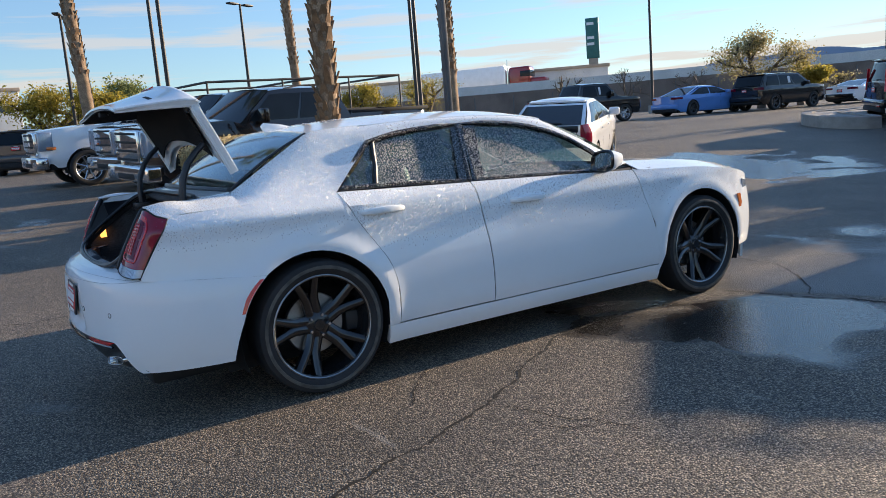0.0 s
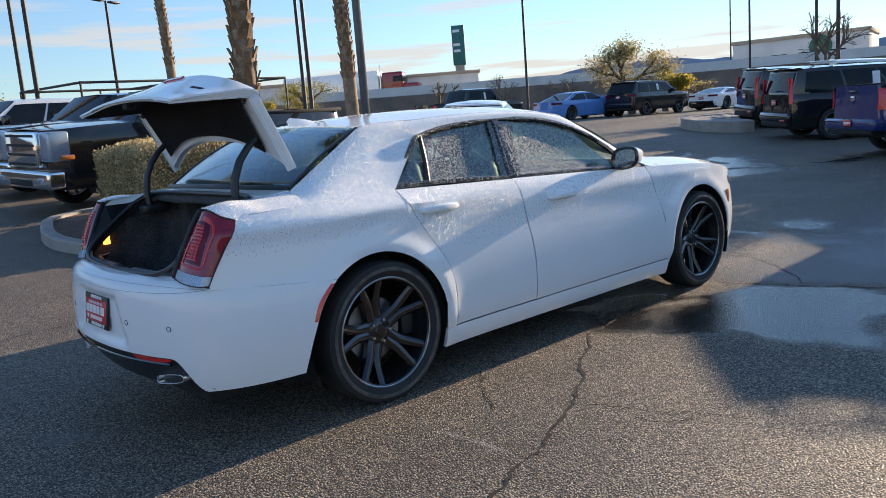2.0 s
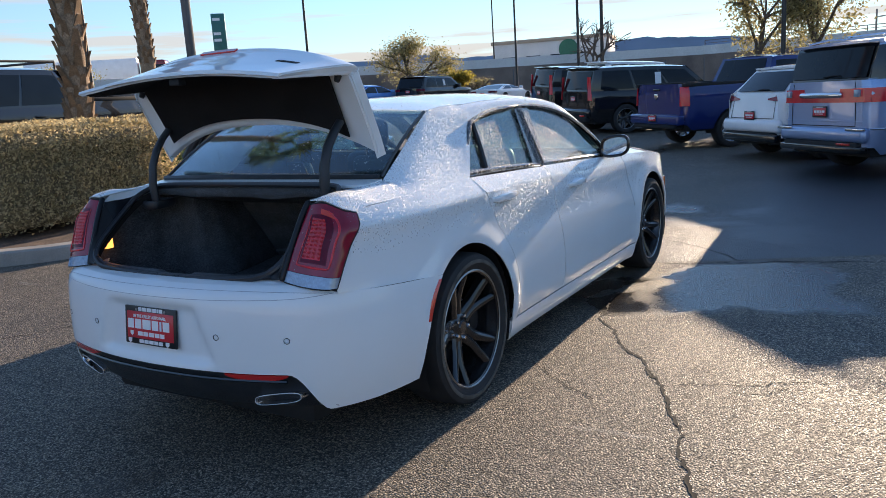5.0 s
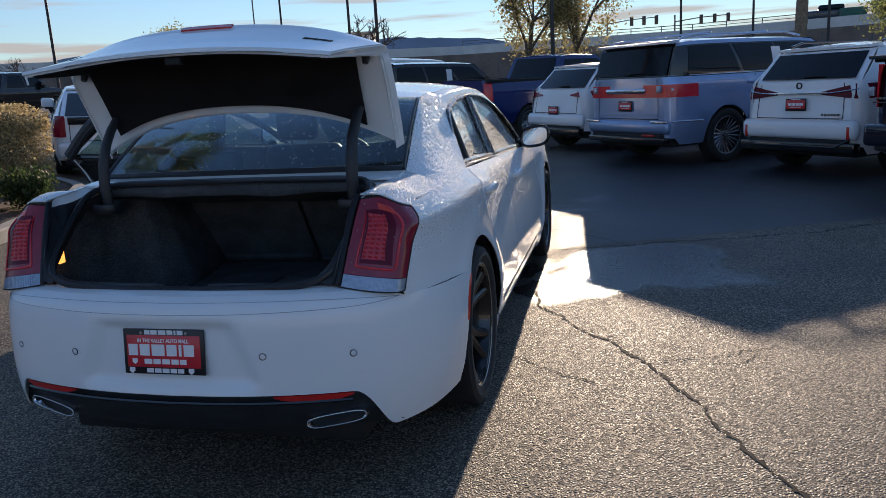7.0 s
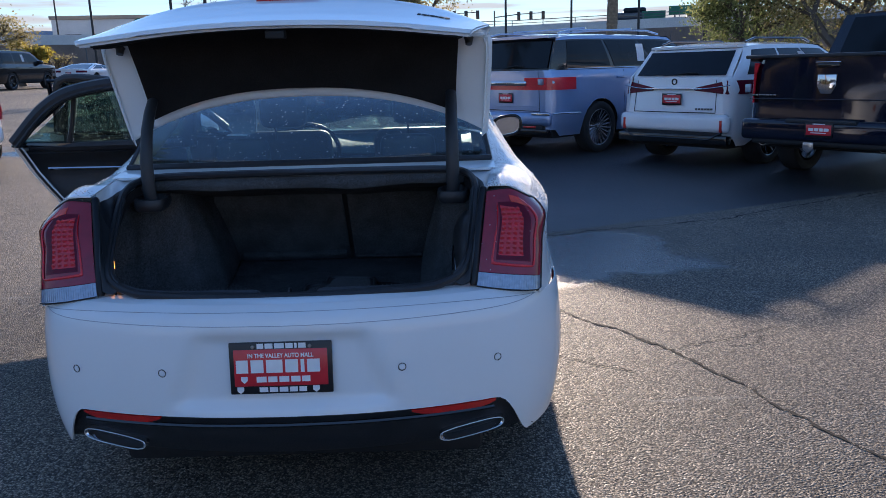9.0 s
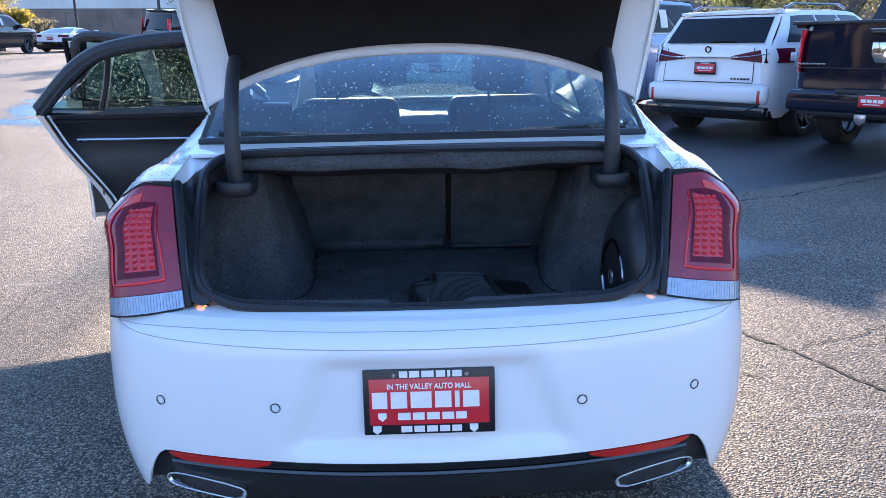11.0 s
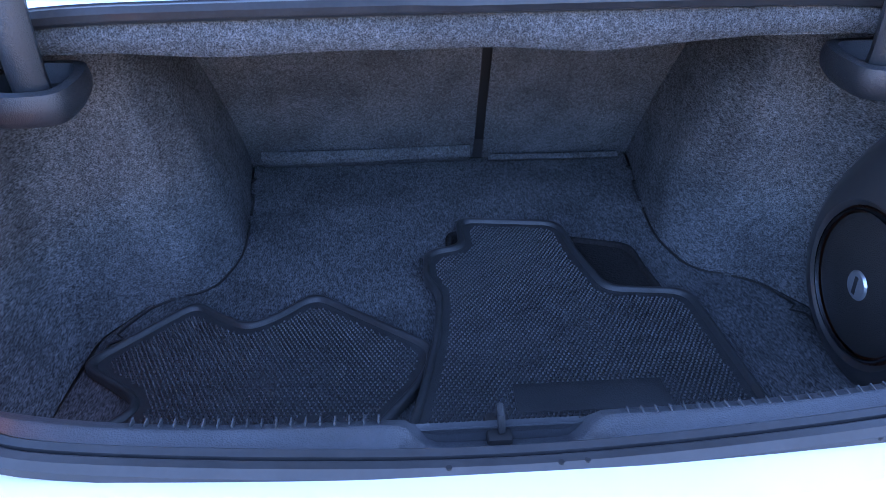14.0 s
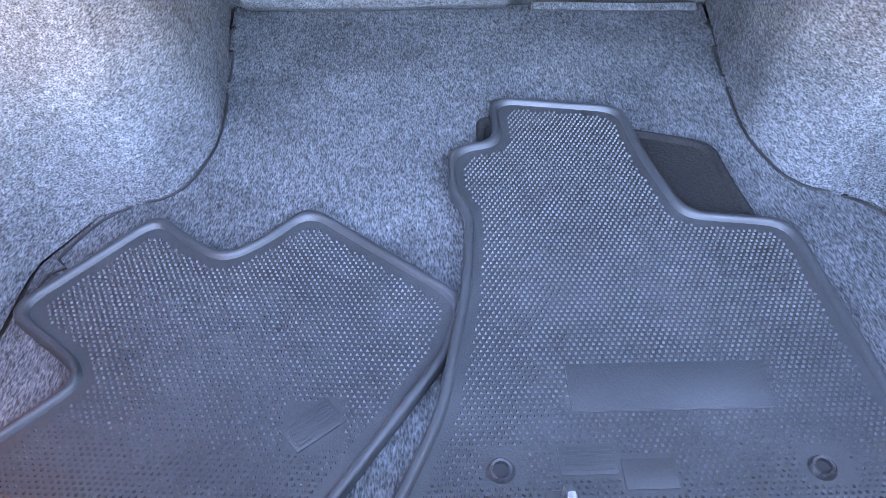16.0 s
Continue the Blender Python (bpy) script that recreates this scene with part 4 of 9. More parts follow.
        # side marker and front marker
        def marker(u, v, sgn=sgn):
            z = lerp(0.525, 0.685, v)
            edge = arch_back(z) - 0.006
            y = edge - lerp(0.0, 0.040 - 0.02 * abs(v - 0.5), u)
            return Vector((sgn * (side_x(y, z) + 0.004 - 0.010 * u), y, z))
        part("side_marker", sheet(marker, 4, 6, lambda p, s=sgn: Vector((-s, 0, 0)), 0.012), ORANGE_RED, car, "red side marker lens")
        part("front_marker", sheet(lambda u, v, s=sgn: Vector((s * (side_x(3.485 + 0.05 * u, 0.6) + 0.003), 3.485 + 0.05 * u - 0.03 * abs(v - 0.5), lerp(0.56, 0.70, v))), 3, 4, lambda p, s=sgn: Vector((-s, 0, 0)), 0.01), AMBER, car, "amber side marker lens")
        # wheels
        for c in (0.0, WB):
            wheel_thing(car, "wheel", rim_r=0.283, dusty=True, m=Matrix.Translation((sgn * 0.808, c, 0.366)) @ Matrix.Rotation(radians(90 * sgn), 4, "Y") @ Matrix.Rotation(radians(12 if c else -4), 4, "Z"))
        # head lamp wrap
        part("head_lamp", sheet(lambda u, v, s=sgn: Vector((s * (side_x(lerp(3.60, 3.87, u), 0.72) - 0.002), lerp(3.60, 3.87, u), lerp(0.64 + 0.03 * u, lerp(0.80, 0.74, u), v))), 6, 4, lambda p, s=sgn: Vector((-s, 0, 0)), 0.02), CLEAR_LENS, car, "clear head lamp")

    # roof
    def roof_fn(u, v):
        y, s = lerp(0.12, 1.80, v), lerp(-1, 1, u)
        x = s * lerp(0.651, 0.628, max(0, min(1, (y - 0.12) / 0.34)))
        edge = lerp(0.024, 0.053, max(0, min(1, (y - 0.12) / 0.40))) * abs(s) ** 2.4
        yy = y - (0.03 * (1 - s * s) if v == 0 else 0)
        return Vector((x, yy, roof_z(y) - edge))
    part("roof", sheet(roof_fn, 20, 20, lambda p: Vector((0, 0, -1)), 0.02), WHITE, car, "white roof beaded with water")
    part("roof_lining", sheet(lambda u, v: roof_fn(u, v) - Vector((0, 0, 0.03)), 10, 10, lambda p: Vector((0, 0, -1)), 0.004), HEADLINER, car)
    # sharkfin aerial
    bm = bmesh.new()
    rows = []
    for k in range(9):
        t = k / 8
        yy = lerp(0.30, 0.115, t)
        top = 0.062 * t**0.75 if t < 0.85 else 0.062 * (1 - (t - 0.85) * 2.2)
        wd = 0.034 * math.sin(math.pi * min(1, 0.15 + t * 0.8)) ** 0.7
        zb = roof_z(max(0.1, yy)) - 0.004
        rows.append([bm.verts.new((sx * wd, yy, zb)) if j == 0 else bm.verts.new((sx * wd * (0.55 if j == 1 else 0.12), yy - 0.012 * j, zb + top * (0.5 if j == 1 else 1.0))) for sx, j in ((1, 0), (1, 1), (1, 2), (-1, 2), (-1, 1), (-1, 0))])
    for a, b in zip(rows, rows[1:]):
        for k in range(5):
            bm.faces.new((a[k], a[k + 1], b[k + 1], b[k]))
    bm.faces.new(rows[-1])
    part("aerial_fin", bm, WHITE, car)

    # glass fore and aft
    def rear_glass(u, v):
        s = lerp(-1, 1, u)
        bow = 1 - s * s
        lo = Vector((0.690 * s, -0.350 - 0.090 * bow, 1.134 + 0.014 * bow))
        hi = Vector((0.640 * s, 0.118 - 0.025 * bow, 1.398 + 0.030 * bow))
        p = lo.lerp(hi, v)
        p.z += 0.020 * math.sin(math.pi * v)
        return p
    g = part("rear_window", sheet(rear_glass, 16, 10, lambda p: Vector((0, 1, -1)), 0.005), GLASS_REAR, car, "wet tinted rear window")
    g.visible_shadow = False
    bd = [rear_glass(k / 20, 0) for k in range(21)]
    part("rear_window_seal", tube([p + Vector((0, -0.008, 0.001)) for p in bd], 0.013, 6), SEAL, car)
    for e in (0.0, 1.0):
        part("rear_window_seal", tube([rear_glass(e, k / 8) for k in range(9)], 0.008, 6), SEAL, car)
    def wind(u, v):
        s = lerp(-1, 1, u)
        bow = 1 - s * s
        lo = Vector((0.725 * s, 2.48 + 0.17 * bow, 1.02 + 0.008 * bow))
        hi = Vector((0.610 * s, 1.79 + 0.03 * bow, 1.385 + 0.04 * bow))
        p = lo.lerp(hi, v)
        p.z += 0.03 * math.sin(math.pi * v)
        return p
    g = part("windscreen", sheet(wind, 16, 10, lambda p: Vector((0, -1, -1)), 0.005), GLASS, car)
    g.visible_shadow = False
    # hood
    def hood(u, v):
        s, y = lerp(-1, 1, u), lerp(2.46, 3.90, v)
        w = side_x(y, belt(y))
        a = abs(s)
        z = lerp(hood_z(y), belt(y), a**3.2) + 0.012 * math.exp(-((a - 0.72) / 0.12) ** 2)
        yy = y + 0.17 * (1 - s * s) * (1 - v) if v == 0 else y
        return Vector((s * w, yy, z))
    part("hood", sheet(hood, 24, 20, lambda p: Vector((0, 0, -1)), 0.006), WHITE, car, "white hood beaded with water")
    # nose
    def nose(u, v):
        s = lerp(-1, 1, u)
        z = lerp(0.19, 0.77, v)
        x = 0.86 * s
        y = 3.93 - 0.34 * abs(s) ** 3.0 - 0.02 * abs(v - 0.4)
        return Vector((x, y, z))
    part("front_bumper", sheet(nose, 20, 8, lambda p: Vector((0, -1, 0)), 0.02), WHITE, car)
    part("grille", box(-0.42, 0.42, 3.90, 3.955, 0.52, 0.76, 0.03), GLOSS_BLACK, car)
    part("underbody", box(-0.62, 0.62, -0.85, 3.7, 0.17, 0.30, 0.03), GAP, car)

    # rear bumper
    bm = sheet(lambda u, v: bump_point(lerp(-1, 1, u), lerp(bump_low(lerp(-1, 1, u)), bump_top(lerp(-1, 1, u)), v)), 120, 24, lambda p: Vector((0, 0.2, 0.5)) - p, 0.006)
    bumper = part("rear_bumper", bm, WHITE, car, "white rear bumper with four parking sensors")
    # shelf from the bumper up to the trunk sill
    def shelf(u, v):
        s = lerp(-0.54, 0.54, u)
        p = bump_point(s, 0.787)
        q = Vector((p.x * 0.95, max(-0.975 + 0.10 * (p.x / 0.62) ** 4, p.y + 0.02) + (0.045 if abs(p.x) > 0.60 else 0), 0.794))
        r = p.lerp(q, v)
        r.z = lerp(0.787, 0.796, math.sin(v * math.pi / 2))
        return r
    part("bumper_shelf", sheet(shelf, 40, 6, lambda p: Vector((0, 0, -1)), 0.005), WHITE, bumper)
    # the thin seams that run along the bumper's brow
    part("brow_seam", tube([bump_point(s, 0.736 + 0.016 * (s / 0.60) ** 2, 0.0002) for s in (lerp(-0.60, 0.60, k / 48) for k in range(49))], 0.0012, 4), SEAM, bumper)
    part("brow_seam", tube([bump_point(s, 0.772 - 0.020 * abs(s / 0.60) ** 4, 0.0005) for s in (lerp(-0.60, 0.60, k / 48) for k in range(49))], 0.0009, 4), SEAM, bumper)
    for s, z in ((0.207, 0.592), (-0.207, 0.592), (0.412, 0.586), (-0.412, 0.586)):
        p, q = bump_point(s, z, 0.0), bump_point(s, z, 0.05)
        n = (q - p)
        n.z = 0
        m = Matrix.Translation(p) @ n.normalized().to_track_quat("Z", "Y").to_matrix().to_4x4()
        ps = part("parking_sensor", lathe([(0, 0.0025), (0.0085, 0.002), (0.0105, 0.0)], 16, m), WHITE, bumper)
        part("sensor_ring", lathe([(0.0108, 0.0004), (0.0108, 0.0022), (0.0128, 0.0022), (0.0128, 0.0004)], 16, m), GAP, ps)
    # reflectors, diffuser, tail pipes
    for sg in (1, -1):
        part("reflector", sheet(lambda u, v, sg=sg: bump_point(sg * lerp(0.222, 0.405, u), bump_low(0.3) - 0.003 - lerp(0.0, 0.021, v) * (1 - 0.75 * abs(2 * u - 1) ** 4), 0.004), 10, 2, lambda p: Vector((0, 1, 0)), 0.012), REFLECT_RED, bumper, "red strip reflector")
        def tip(k, r, sg=sg):
            a = 2 * math.pi * k / 20
            c, s_ = math.cos(a), math.sin(a)
            return Vector((sg * 0.578 + r * 0.106 * math.copysign(abs(c) ** 0.6, c), 0, 0.338 + 0.016 * sg * math.copysign(abs(c) ** 0.6, c) + r * 0.021 * math.copysign(abs(s_) ** 0.7, s_)))
        bm = bmesh.new()
        rings = []
        for r, yy in ((1.0, -0.86), (1.0, -1.015), (0.97, -1.022), (0.91, -1.018), (0.88, -0.88)):
            rings.append([bm.verts.new(tip(k, r) + Vector((0, yy + 0.10 * max(0, abs(tip(k, r).x) - 0.50)*2.2 , 0))) for k in range(20)])
        for a, b in zip(rings, rings[1:]):
            for k in range(20):
                bm.faces.new((a[k], a[(k + 1) % 20], b[(k + 1) % 20], b[k]))
        pipe = part("tail_pipe", bm, CHROME, car, "bright oblong exhaust tip")
        part("tip_rim", tube([tip(k, 0.985) + Vector((0, -1.024 + 0.22 * max(0, abs(tip(k, 0.985).x) - 0.50), 0)) for k in range(20)], 0.0017, 6, True), BRIGHT_RIM, pipe, "bright rolled edge of the exhaust tip")
        part("pipe_throat", box(min(sg * 0.48, sg * 0.67), max(sg * 0.48, sg * 0.67), -0.90, -0.86, 0.305, 0.365), GAP, pipe)
    def diff(u, v):
        s = lerp(-0.56, 0.56, u)
        p = bump_point(s, 0.40, 0.0)
        lowz = 0.275 + 0.02 * abs(s)
        return Vector((p.x, p.y + 0.028 + 0.08 * (1 - v) ** 2, lerp(lowz, bump_low(s) + 0.012, v)))
    part("diffuser", sheet(diff, 40, 6, lambda p: Vector((0, 1, 0)), 0.02), PLASTIC, bumper, "black lower valance")
    part("valance_lip", tube([bump_point(s, bump_low(s) - 0.028, 0.001) for s in (lerp(-0.40, 0.40, k / 30) for k in range(31))], 0.007, 6), GLOSS_BLACK, bumper)

    # plate
    plate = licence_plate(car, Matrix.Translation((0, -1.098, 0.604)) @ Matrix.Rotation(radians(90 - 7), 4, "X"))
    L = lambda x, y: Matrix.Translation((x, y, 0.0062))
    words("IN THE VALLEY AUTO MALL", 0.0185, L(0, 0.0385), PLATE_WHITE, plate, "lettering", 0.0003, 0.86)
    # dealer names as plain bars
    for x0, x1 in ((-0.098, -0.072), (-0.066, -0.038), (-0.032, 0.004), (0.010, 0.038), (0.044, 0.052), (0.058, 0.086)):
        white_bar(plate, x0 * 1.38, x1 * 1.38, -0.014, 0.026, 0.0055, PLATE_WHITE)
    for x0, x1 in ((-0.075, -0.045), (-0.040, -0.012), (-0.006, 0.024), (0.030, 0.058), (0.063, 0.088)):
        white_bar(plate, x0, x1, -0.043, -0.0255, 0.0055, PLATE_WHITE)
    for x0, x1 in ((-0.068, -0.042), (-0.037, -0.012), (-0.007, 0.019), (0.024, 0.048), (0.053, 0.076)):
        white_bar(plate, x0, x1, -0.074, -0.059, 0.004, PLATE_WHITE)
    for x0, x1 in ((-0.070, -0.050), (-0.046, -0.022), (-0.017, 0.012), (0.017, 0.039), (0.044, 0.051), (0.056, 0.078)):
        white_bar(plate, x0, x1, 0.0605, 0.076, 0.004, PLATE_WHITE)
    for x, y in ((-0.083, 0.066), (0.090, 0.066)):
        part("plate_screw", lathe([(0, 0.0085), (0.004, 0.008), (0.006, 0.0055), (0.006, 0.003)], 12, Matrix.Translation((x, y, 0))), STEEL, plate)
    for x, y, mt in ((-0.112, -0.034, PLATE_WHITE), (-0.125, -0.066, PLATE_WHITE), (0.105, -0.066, PLATE_WHITE)):
        part("shield_badge", slab([(x - 0.010, y + 0.009), (x - 0.010, y - 0.003), (x, y - 0.012), (x + 0.010, y - 0.003), (x + 0.010, y + 0.009)], 0.004, 0.0066), mt, plate, smooth=False)

    # tail lamps
    for sg in (1, -1):
        lamp = new("tail_lamp")
        lamp.parent = car
        face = functools.partial(lamp_face, sg)
        ins = lambda p, s=sg: Vector((-s * 0.6, 1, 0))
        part("lamp_pocket", sheet(lambda u, v: face(u, v, -0.022, 0.0, 1.0), 16, 10, ins, 0.02), GAP, lamp)
        part("lens", sheet(lambda u, v: face(u, v, 0, 0.155, 1.0), 22, 16, ins, 0.02), RED_LENS, lamp, "glossy dark red lens")
        part("clear_strip", sheet(lambda u, v: face(u, v, 0, 0.0, 0.15), 22, 3, ins, 0.02), CLEAR_LENS, lamp, "clear ribbed reversing lens")
        for k in range(24):
            part("lens_rib", tube([face(lerp(0.05, 0.90, k / 23), 0.10, 0.0004, 0.0, 0.15), face(lerp(0.05, 0.90, k / 23), 0.92, 0.0004, 0.0, 0.15)], 0.0009, 4), CLEAR_LENS, lamp)
        rim = [face(k / 16, 0.0, 0.0005) for k in range(17)] + [face(1.0, k / 14, 0.0005) for k in range(1, 15)] + [face(1 - k / 16, 1.0, 0.0005) for k in range(1, 17)]
        part("lamp_seal", tube(rim, 0.0026, 5), GAP, lamp, "thin dark gap round the lamp")
        part("lens_seam", tube([face(k / 16, 0.152, 0.0006) for k in range(17)], 0.0012, 4), RED_DARK, lamp)
        part("dark_panel", sheet(lambda u, v: face(lerp(0.25, lerp(0.80, 0.72, v), u), lerp(0.155, 0.84, v), 0.0010, 0.155, 1.0), 10, 12, ins, 0.002), RED_DARK, lamp)
        guide = [(0.70, 0.90), (0.78, 0.84), (0.825, 0.72), (0.845, 0.5), (0.86, 0.3), (0.855, 0.14), (0.82, 0.105), (0.60, 0.10), (0.40, 0.105), (0.22, 0.115), (0.19, 0.16), (0.20, 0.35), (0.215, 0.6), (0.23, 0.82)]
        part("light_guide", sheet(lambda u, v, q=smooth_line(guide, 4): face(q[int(round(u * (len(q) - 1)))][0] + (v - 0.5) * 0.034 * (1 if 0.08 < u < 0.9 else 0.3), q[int(round(u * (len(q) - 1)))][1] + (v - 0.5) * 0.03, 0.0022 + 0.002 * math.sin(math.pi * v), 0.155, 1.0), 52, 4, ins, 0.002), RED_GUIDE, lamp, "bright red light guide")
        part("lamp_core", sheet(lambda u, v: face(lerp(0.28, lerp(0.68, 0.60, v), u), lerp(0.21, 0.76 + 0.04 * (1 - u), v), 0.0020, 0.155, 1.0), 8, 12, ins, 0.002), RED_BRIGHT, lamp, "faceted bright red lamp field")
        for i in range(4):
            for j in range(10):
                bm = bmesh.new()
                c = face(lerp(0.32, lerp(0.64, 0.57, j / 9), i / 3), lerp(0.24, 0.745, j / 9), 0.0022, 0.155, 1.0)
                bmesh.ops.create_icosphere(bm, subdivisions=1, radius=0.0075, matrix=Matrix.Translation(c) @ Matrix.Diagonal((1.1, 0.22, 1.35, 1)))
                part("lamp_cell", bm, RED_BRIGHT, lamp, smooth=False)
        part("amber_glow", sheet(lambda u, v: face(lerp(0.52, 0.78, u), lerp(0.84, 0.92, v) - 0.03 * u, 0.0022, 0.155, 1.0), 6, 3, ins, 0.002), ORANGE_RED, lamp, "orange-red bulb seen through the lens")
        # black gasket beside the lamp
        part("lamp_gasket", tube(smooth_line([(sg * 0.594, -0.930, 0.797), (sg * 0.600, -0.912, 0.842), (sg * 0.612, -0.868, 0.935), (sg * 0.625, -0.822, 1.025), (sg * 0.634, -0.793, 1.072), (sg * 0.640, -0.778, 1.090)], 4), [0.010] + [0.0125] * 18 + [0.010, 0.004], 10), JAMB_BLACK, car, "rounded black gasket beside the lamp")
    return car


sedan = build_sedan()

# trunk, lid and cabin of the white sedan
def build_trunk(car):
    half = [(0.0, 0.165), (0.43, 0.160), (0.412, -0.05), (0.405, -0.22), (0.44, -0.335), (0.53, -0.375), (0.580, -0.47), (0.588, -0.65), (0.580, -0.80), (0.54, -0.885), (0.0, -0.885)]
    fz = lambda y: 0.602 + 0.030 * max(0, (y + 0.3) / 0.46) if y > -0.3 else 0.602
    outline = half[1:-1] + [(-x, y) for x, y in half[-2:0:-1]]
    bm = bmesh.new()
    ctr = bm.verts.new((0, -0.6, 0.602))
    def fine(pts, n=6):
        out = []
        for a, b in zip(pts, pts[1:] + pts[:1]):
            out += [(lerp(a[0], b[0], k / n), lerp(a[1], b[1], k / n)) for k in range(n)]
        return out
    ring = fine(outline)
    lv = [[bm.verts.new((x * k, -0.6 + (y + 0.6) * k, fz(-0.6 + (y + 0.6) * k))) for x, y in ring] for k in (0.34, 0.67, 1.0)]
    for k in range(len(ring)):
        k2 = (k + 1) % len(ring)
        bm.faces.new((ctr, lv[0][k], lv[0][k2]))
        for a, b in zip(lv, lv[1:]):
            bm.faces.new((a[k], b[k], b[k2], a[k2]))
    part("trunk_floor", bm, CARPET, car, "grey felt trunk carpet")
    rim_z = table([(-0.92, 0.815), (-0.87, 0.868), (-0.79, 0.928), (-0.69, 0.998), (-0.59, 1.050), (-0.50, 1.080)])
    for sg in (1, -1):
        pts = fine(half[1:-1], 5)[:-4]
        def wall(u, v, sg=sg, pts=pts):
            t = u * (len(pts) - 1)
            i = min(int(t), len(pts) - 2)
            x, y = lerp(pts[i][0], pts[i + 1][0], t - i), lerp(pts[i][1], pts[i + 1][1], t - i)
            z = lerp(fz(y), min(1.062, rim_z(y)), v)
            front = max(0, min(1, (y + 0.42) / 0.25))
            out = front * (0.10 * v**1.6) + (1 - front) * (0.062 * math.sin(math.pi * min(v, 0.5)) ** 0.6 - 0.020 * max(0.0, 2 * v - 1) ** 2)
            back = -front * 0.05 * v
            return Vector((sg * (x + out + 0.006 * math.sin(9 * y + 4 * v)), y + back, z))
        part("trunk_side", sheet(wall, 44, 14, lambda p, s=sg: Vector((s, 0, 0)), 0.006), CARPET, car, "grey felt side trim over the wheel house")
    for sg in (1, -1):
        edge = smooth_loop([(0.431, 0.155), (0.411, -0.05), (0.401, -0.22), (0.436, -0.333), (0.528, -0.373), (0.574, -0.47), (0.576, -0.60)], 2)
        edge = sorted(edge, key=lambda p: -p[1])
        part("carpet_seam", tube([(sg * (x - 0.007), y, fz(y) + 0.0022) for x, y in edge if -0.58 < y < 0.14], 0.0022, 5), GAP, car)
    for x0, x1 in ((-0.475, 0.074), (0.094, 0.475)):
        part("seat_back", sheet(lambda u, v, x0=x0, x1=x1: Vector((lerp(x0, x1, u), lerp(0.163, -0.085, v) + 0.012 * math.sin(math.pi * u) * math.sin(math.pi * v) + 0.02 * max(0, abs(u - 0.5) - 0.46) * 10, lerp(0.628, 1.02, v))), 14, 12, lambda p: Vector((0, 1, 0)), 0.03), CARPET, car, "carpeted back of the folding rear seat")
    part("seat_gap", sheet(lambda u, v: Vector((lerp(0.073, 0.095, u), lerp(0.185, -0.055, v), lerp(0.628, 1.02, v))), 1, 4, lambda p: Vector((0, 1, 0)), 0.02), GAP, car)
    bm = bmesh.new()
    def flap(x0, x1, h):
        def fn(u, v):
            a = v * math.pi * 0.9
            x = lerp(x0, x1, u)
            wob = 0.004 * math.sin(11 * x + 1.0)
            return Vector((x, 0.150 - 0.034 * math.sin(a) - 0.02 * v + wob, 0.628 + h * v + 0.006 * math.sin(a)))
        return fn
    part("carpet_flap", sheet(flap(-0.405, 0.062, 0.050), 16, 6, lambda p: Vector((0, 1, 0)), 0.004), CARPET, car, "loose carpet flap")
    part("carpet_flap", sheet(flap(0.105, 0.40, 0.026), 12, 5, lambda p: Vector((0, 1, 0)), 0.004), CARPET, car)
    def shelf(u, v):
        x, y = lerp(-0.575, 0.575, u), lerp(-0.10, -0.495, v)
        return Vector((x, y, lerp(0.975, 1.066, v) - 0.016 * math.exp(-((x - 0.17) / 0.13) ** 2) * math.sin(math.pi * min(1, v * 1.3)) - 0.010 * math.exp(-((x + 0.26) / 0.2) ** 2) * math.sin(math.pi * v)))
    part("shelf_underside", sheet(shelf, 30, 8, lambda p: Vector((0, 0, 1)), 0.006), CARPET, car)
    part("shelf_lip", sheet(lambda u, v: Vector((lerp(-0.585, 0.585, u), -0.497 - 0.010 * math.sin(math.pi * v), lerp(1.066 - 0.016 * math.exp(-((lerp(-0.585, 0.585, u) - 0.16) / 0.10) ** 2) - 0.008 * math.exp(-((lerp(-0.585, 0.585, u) + 0.22) / 0.16) ** 2) + 0.003 * math.sin(23 * u), 1.105, v))), 60, 4, lambda p: Vector((0, 1, 0)), 0.012), CARPET, car)
    # painted strip under the rear window
    def strip(u, v):
        s = lerp(-1, 1, u)
        bow = 1 - s * s
        return Vector((0.70 * s, lerp(-0.360 - 0.092 * bow, -0.508 + 0.02 * s * s, v), lerp(1.128 + 0.010 * bow, 1.116, v)))
    part("deck_strip", sheet(strip, 24, 4, lambda p: Vector((0, 0, -1)), 0.01), WHITE, car)
    # gutters beside the opening
    for sg in (1, -1):
        inner = [Vector(p) for p in ((0.515, -0.507, 1.112), (0.585, -0.520, 1.104), (0.619, -0.590, 1.074), (0.616, -0.69, 1.012), (0.603, -0.79, 0.942), (0.588, -0.87, 0.882), (0.562, -0.912, 0.845), (0.535, -0.938, 0.816))]
        outer = [Vector(p) for p in ((0.700, -0.360, 1.118), (0.694, -0.440, 1.114), (0.680, -0.580, 1.106), (0.662, -0.720, 1.096), (0.626, -0.806, 1.060), (0.606, -0.862, 0.965), (0.592, -0.912, 0.880), (0.584, -0.938, 0.815))]
        def along(path, v):
            t = v * (len(path) - 1)
            i = min(int(t), len(path) - 2)
            return path[i].lerp(path[i + 1], t - i)
        def gut(u, v, sg=sg, inner=inner, outer=outer):
            p = along(inner, v).lerp(along(outer, v), u)
            p.z -= 0.012 * math.sin(math.pi * u)
            return Vector((sg * p.x, p.y, p.z))
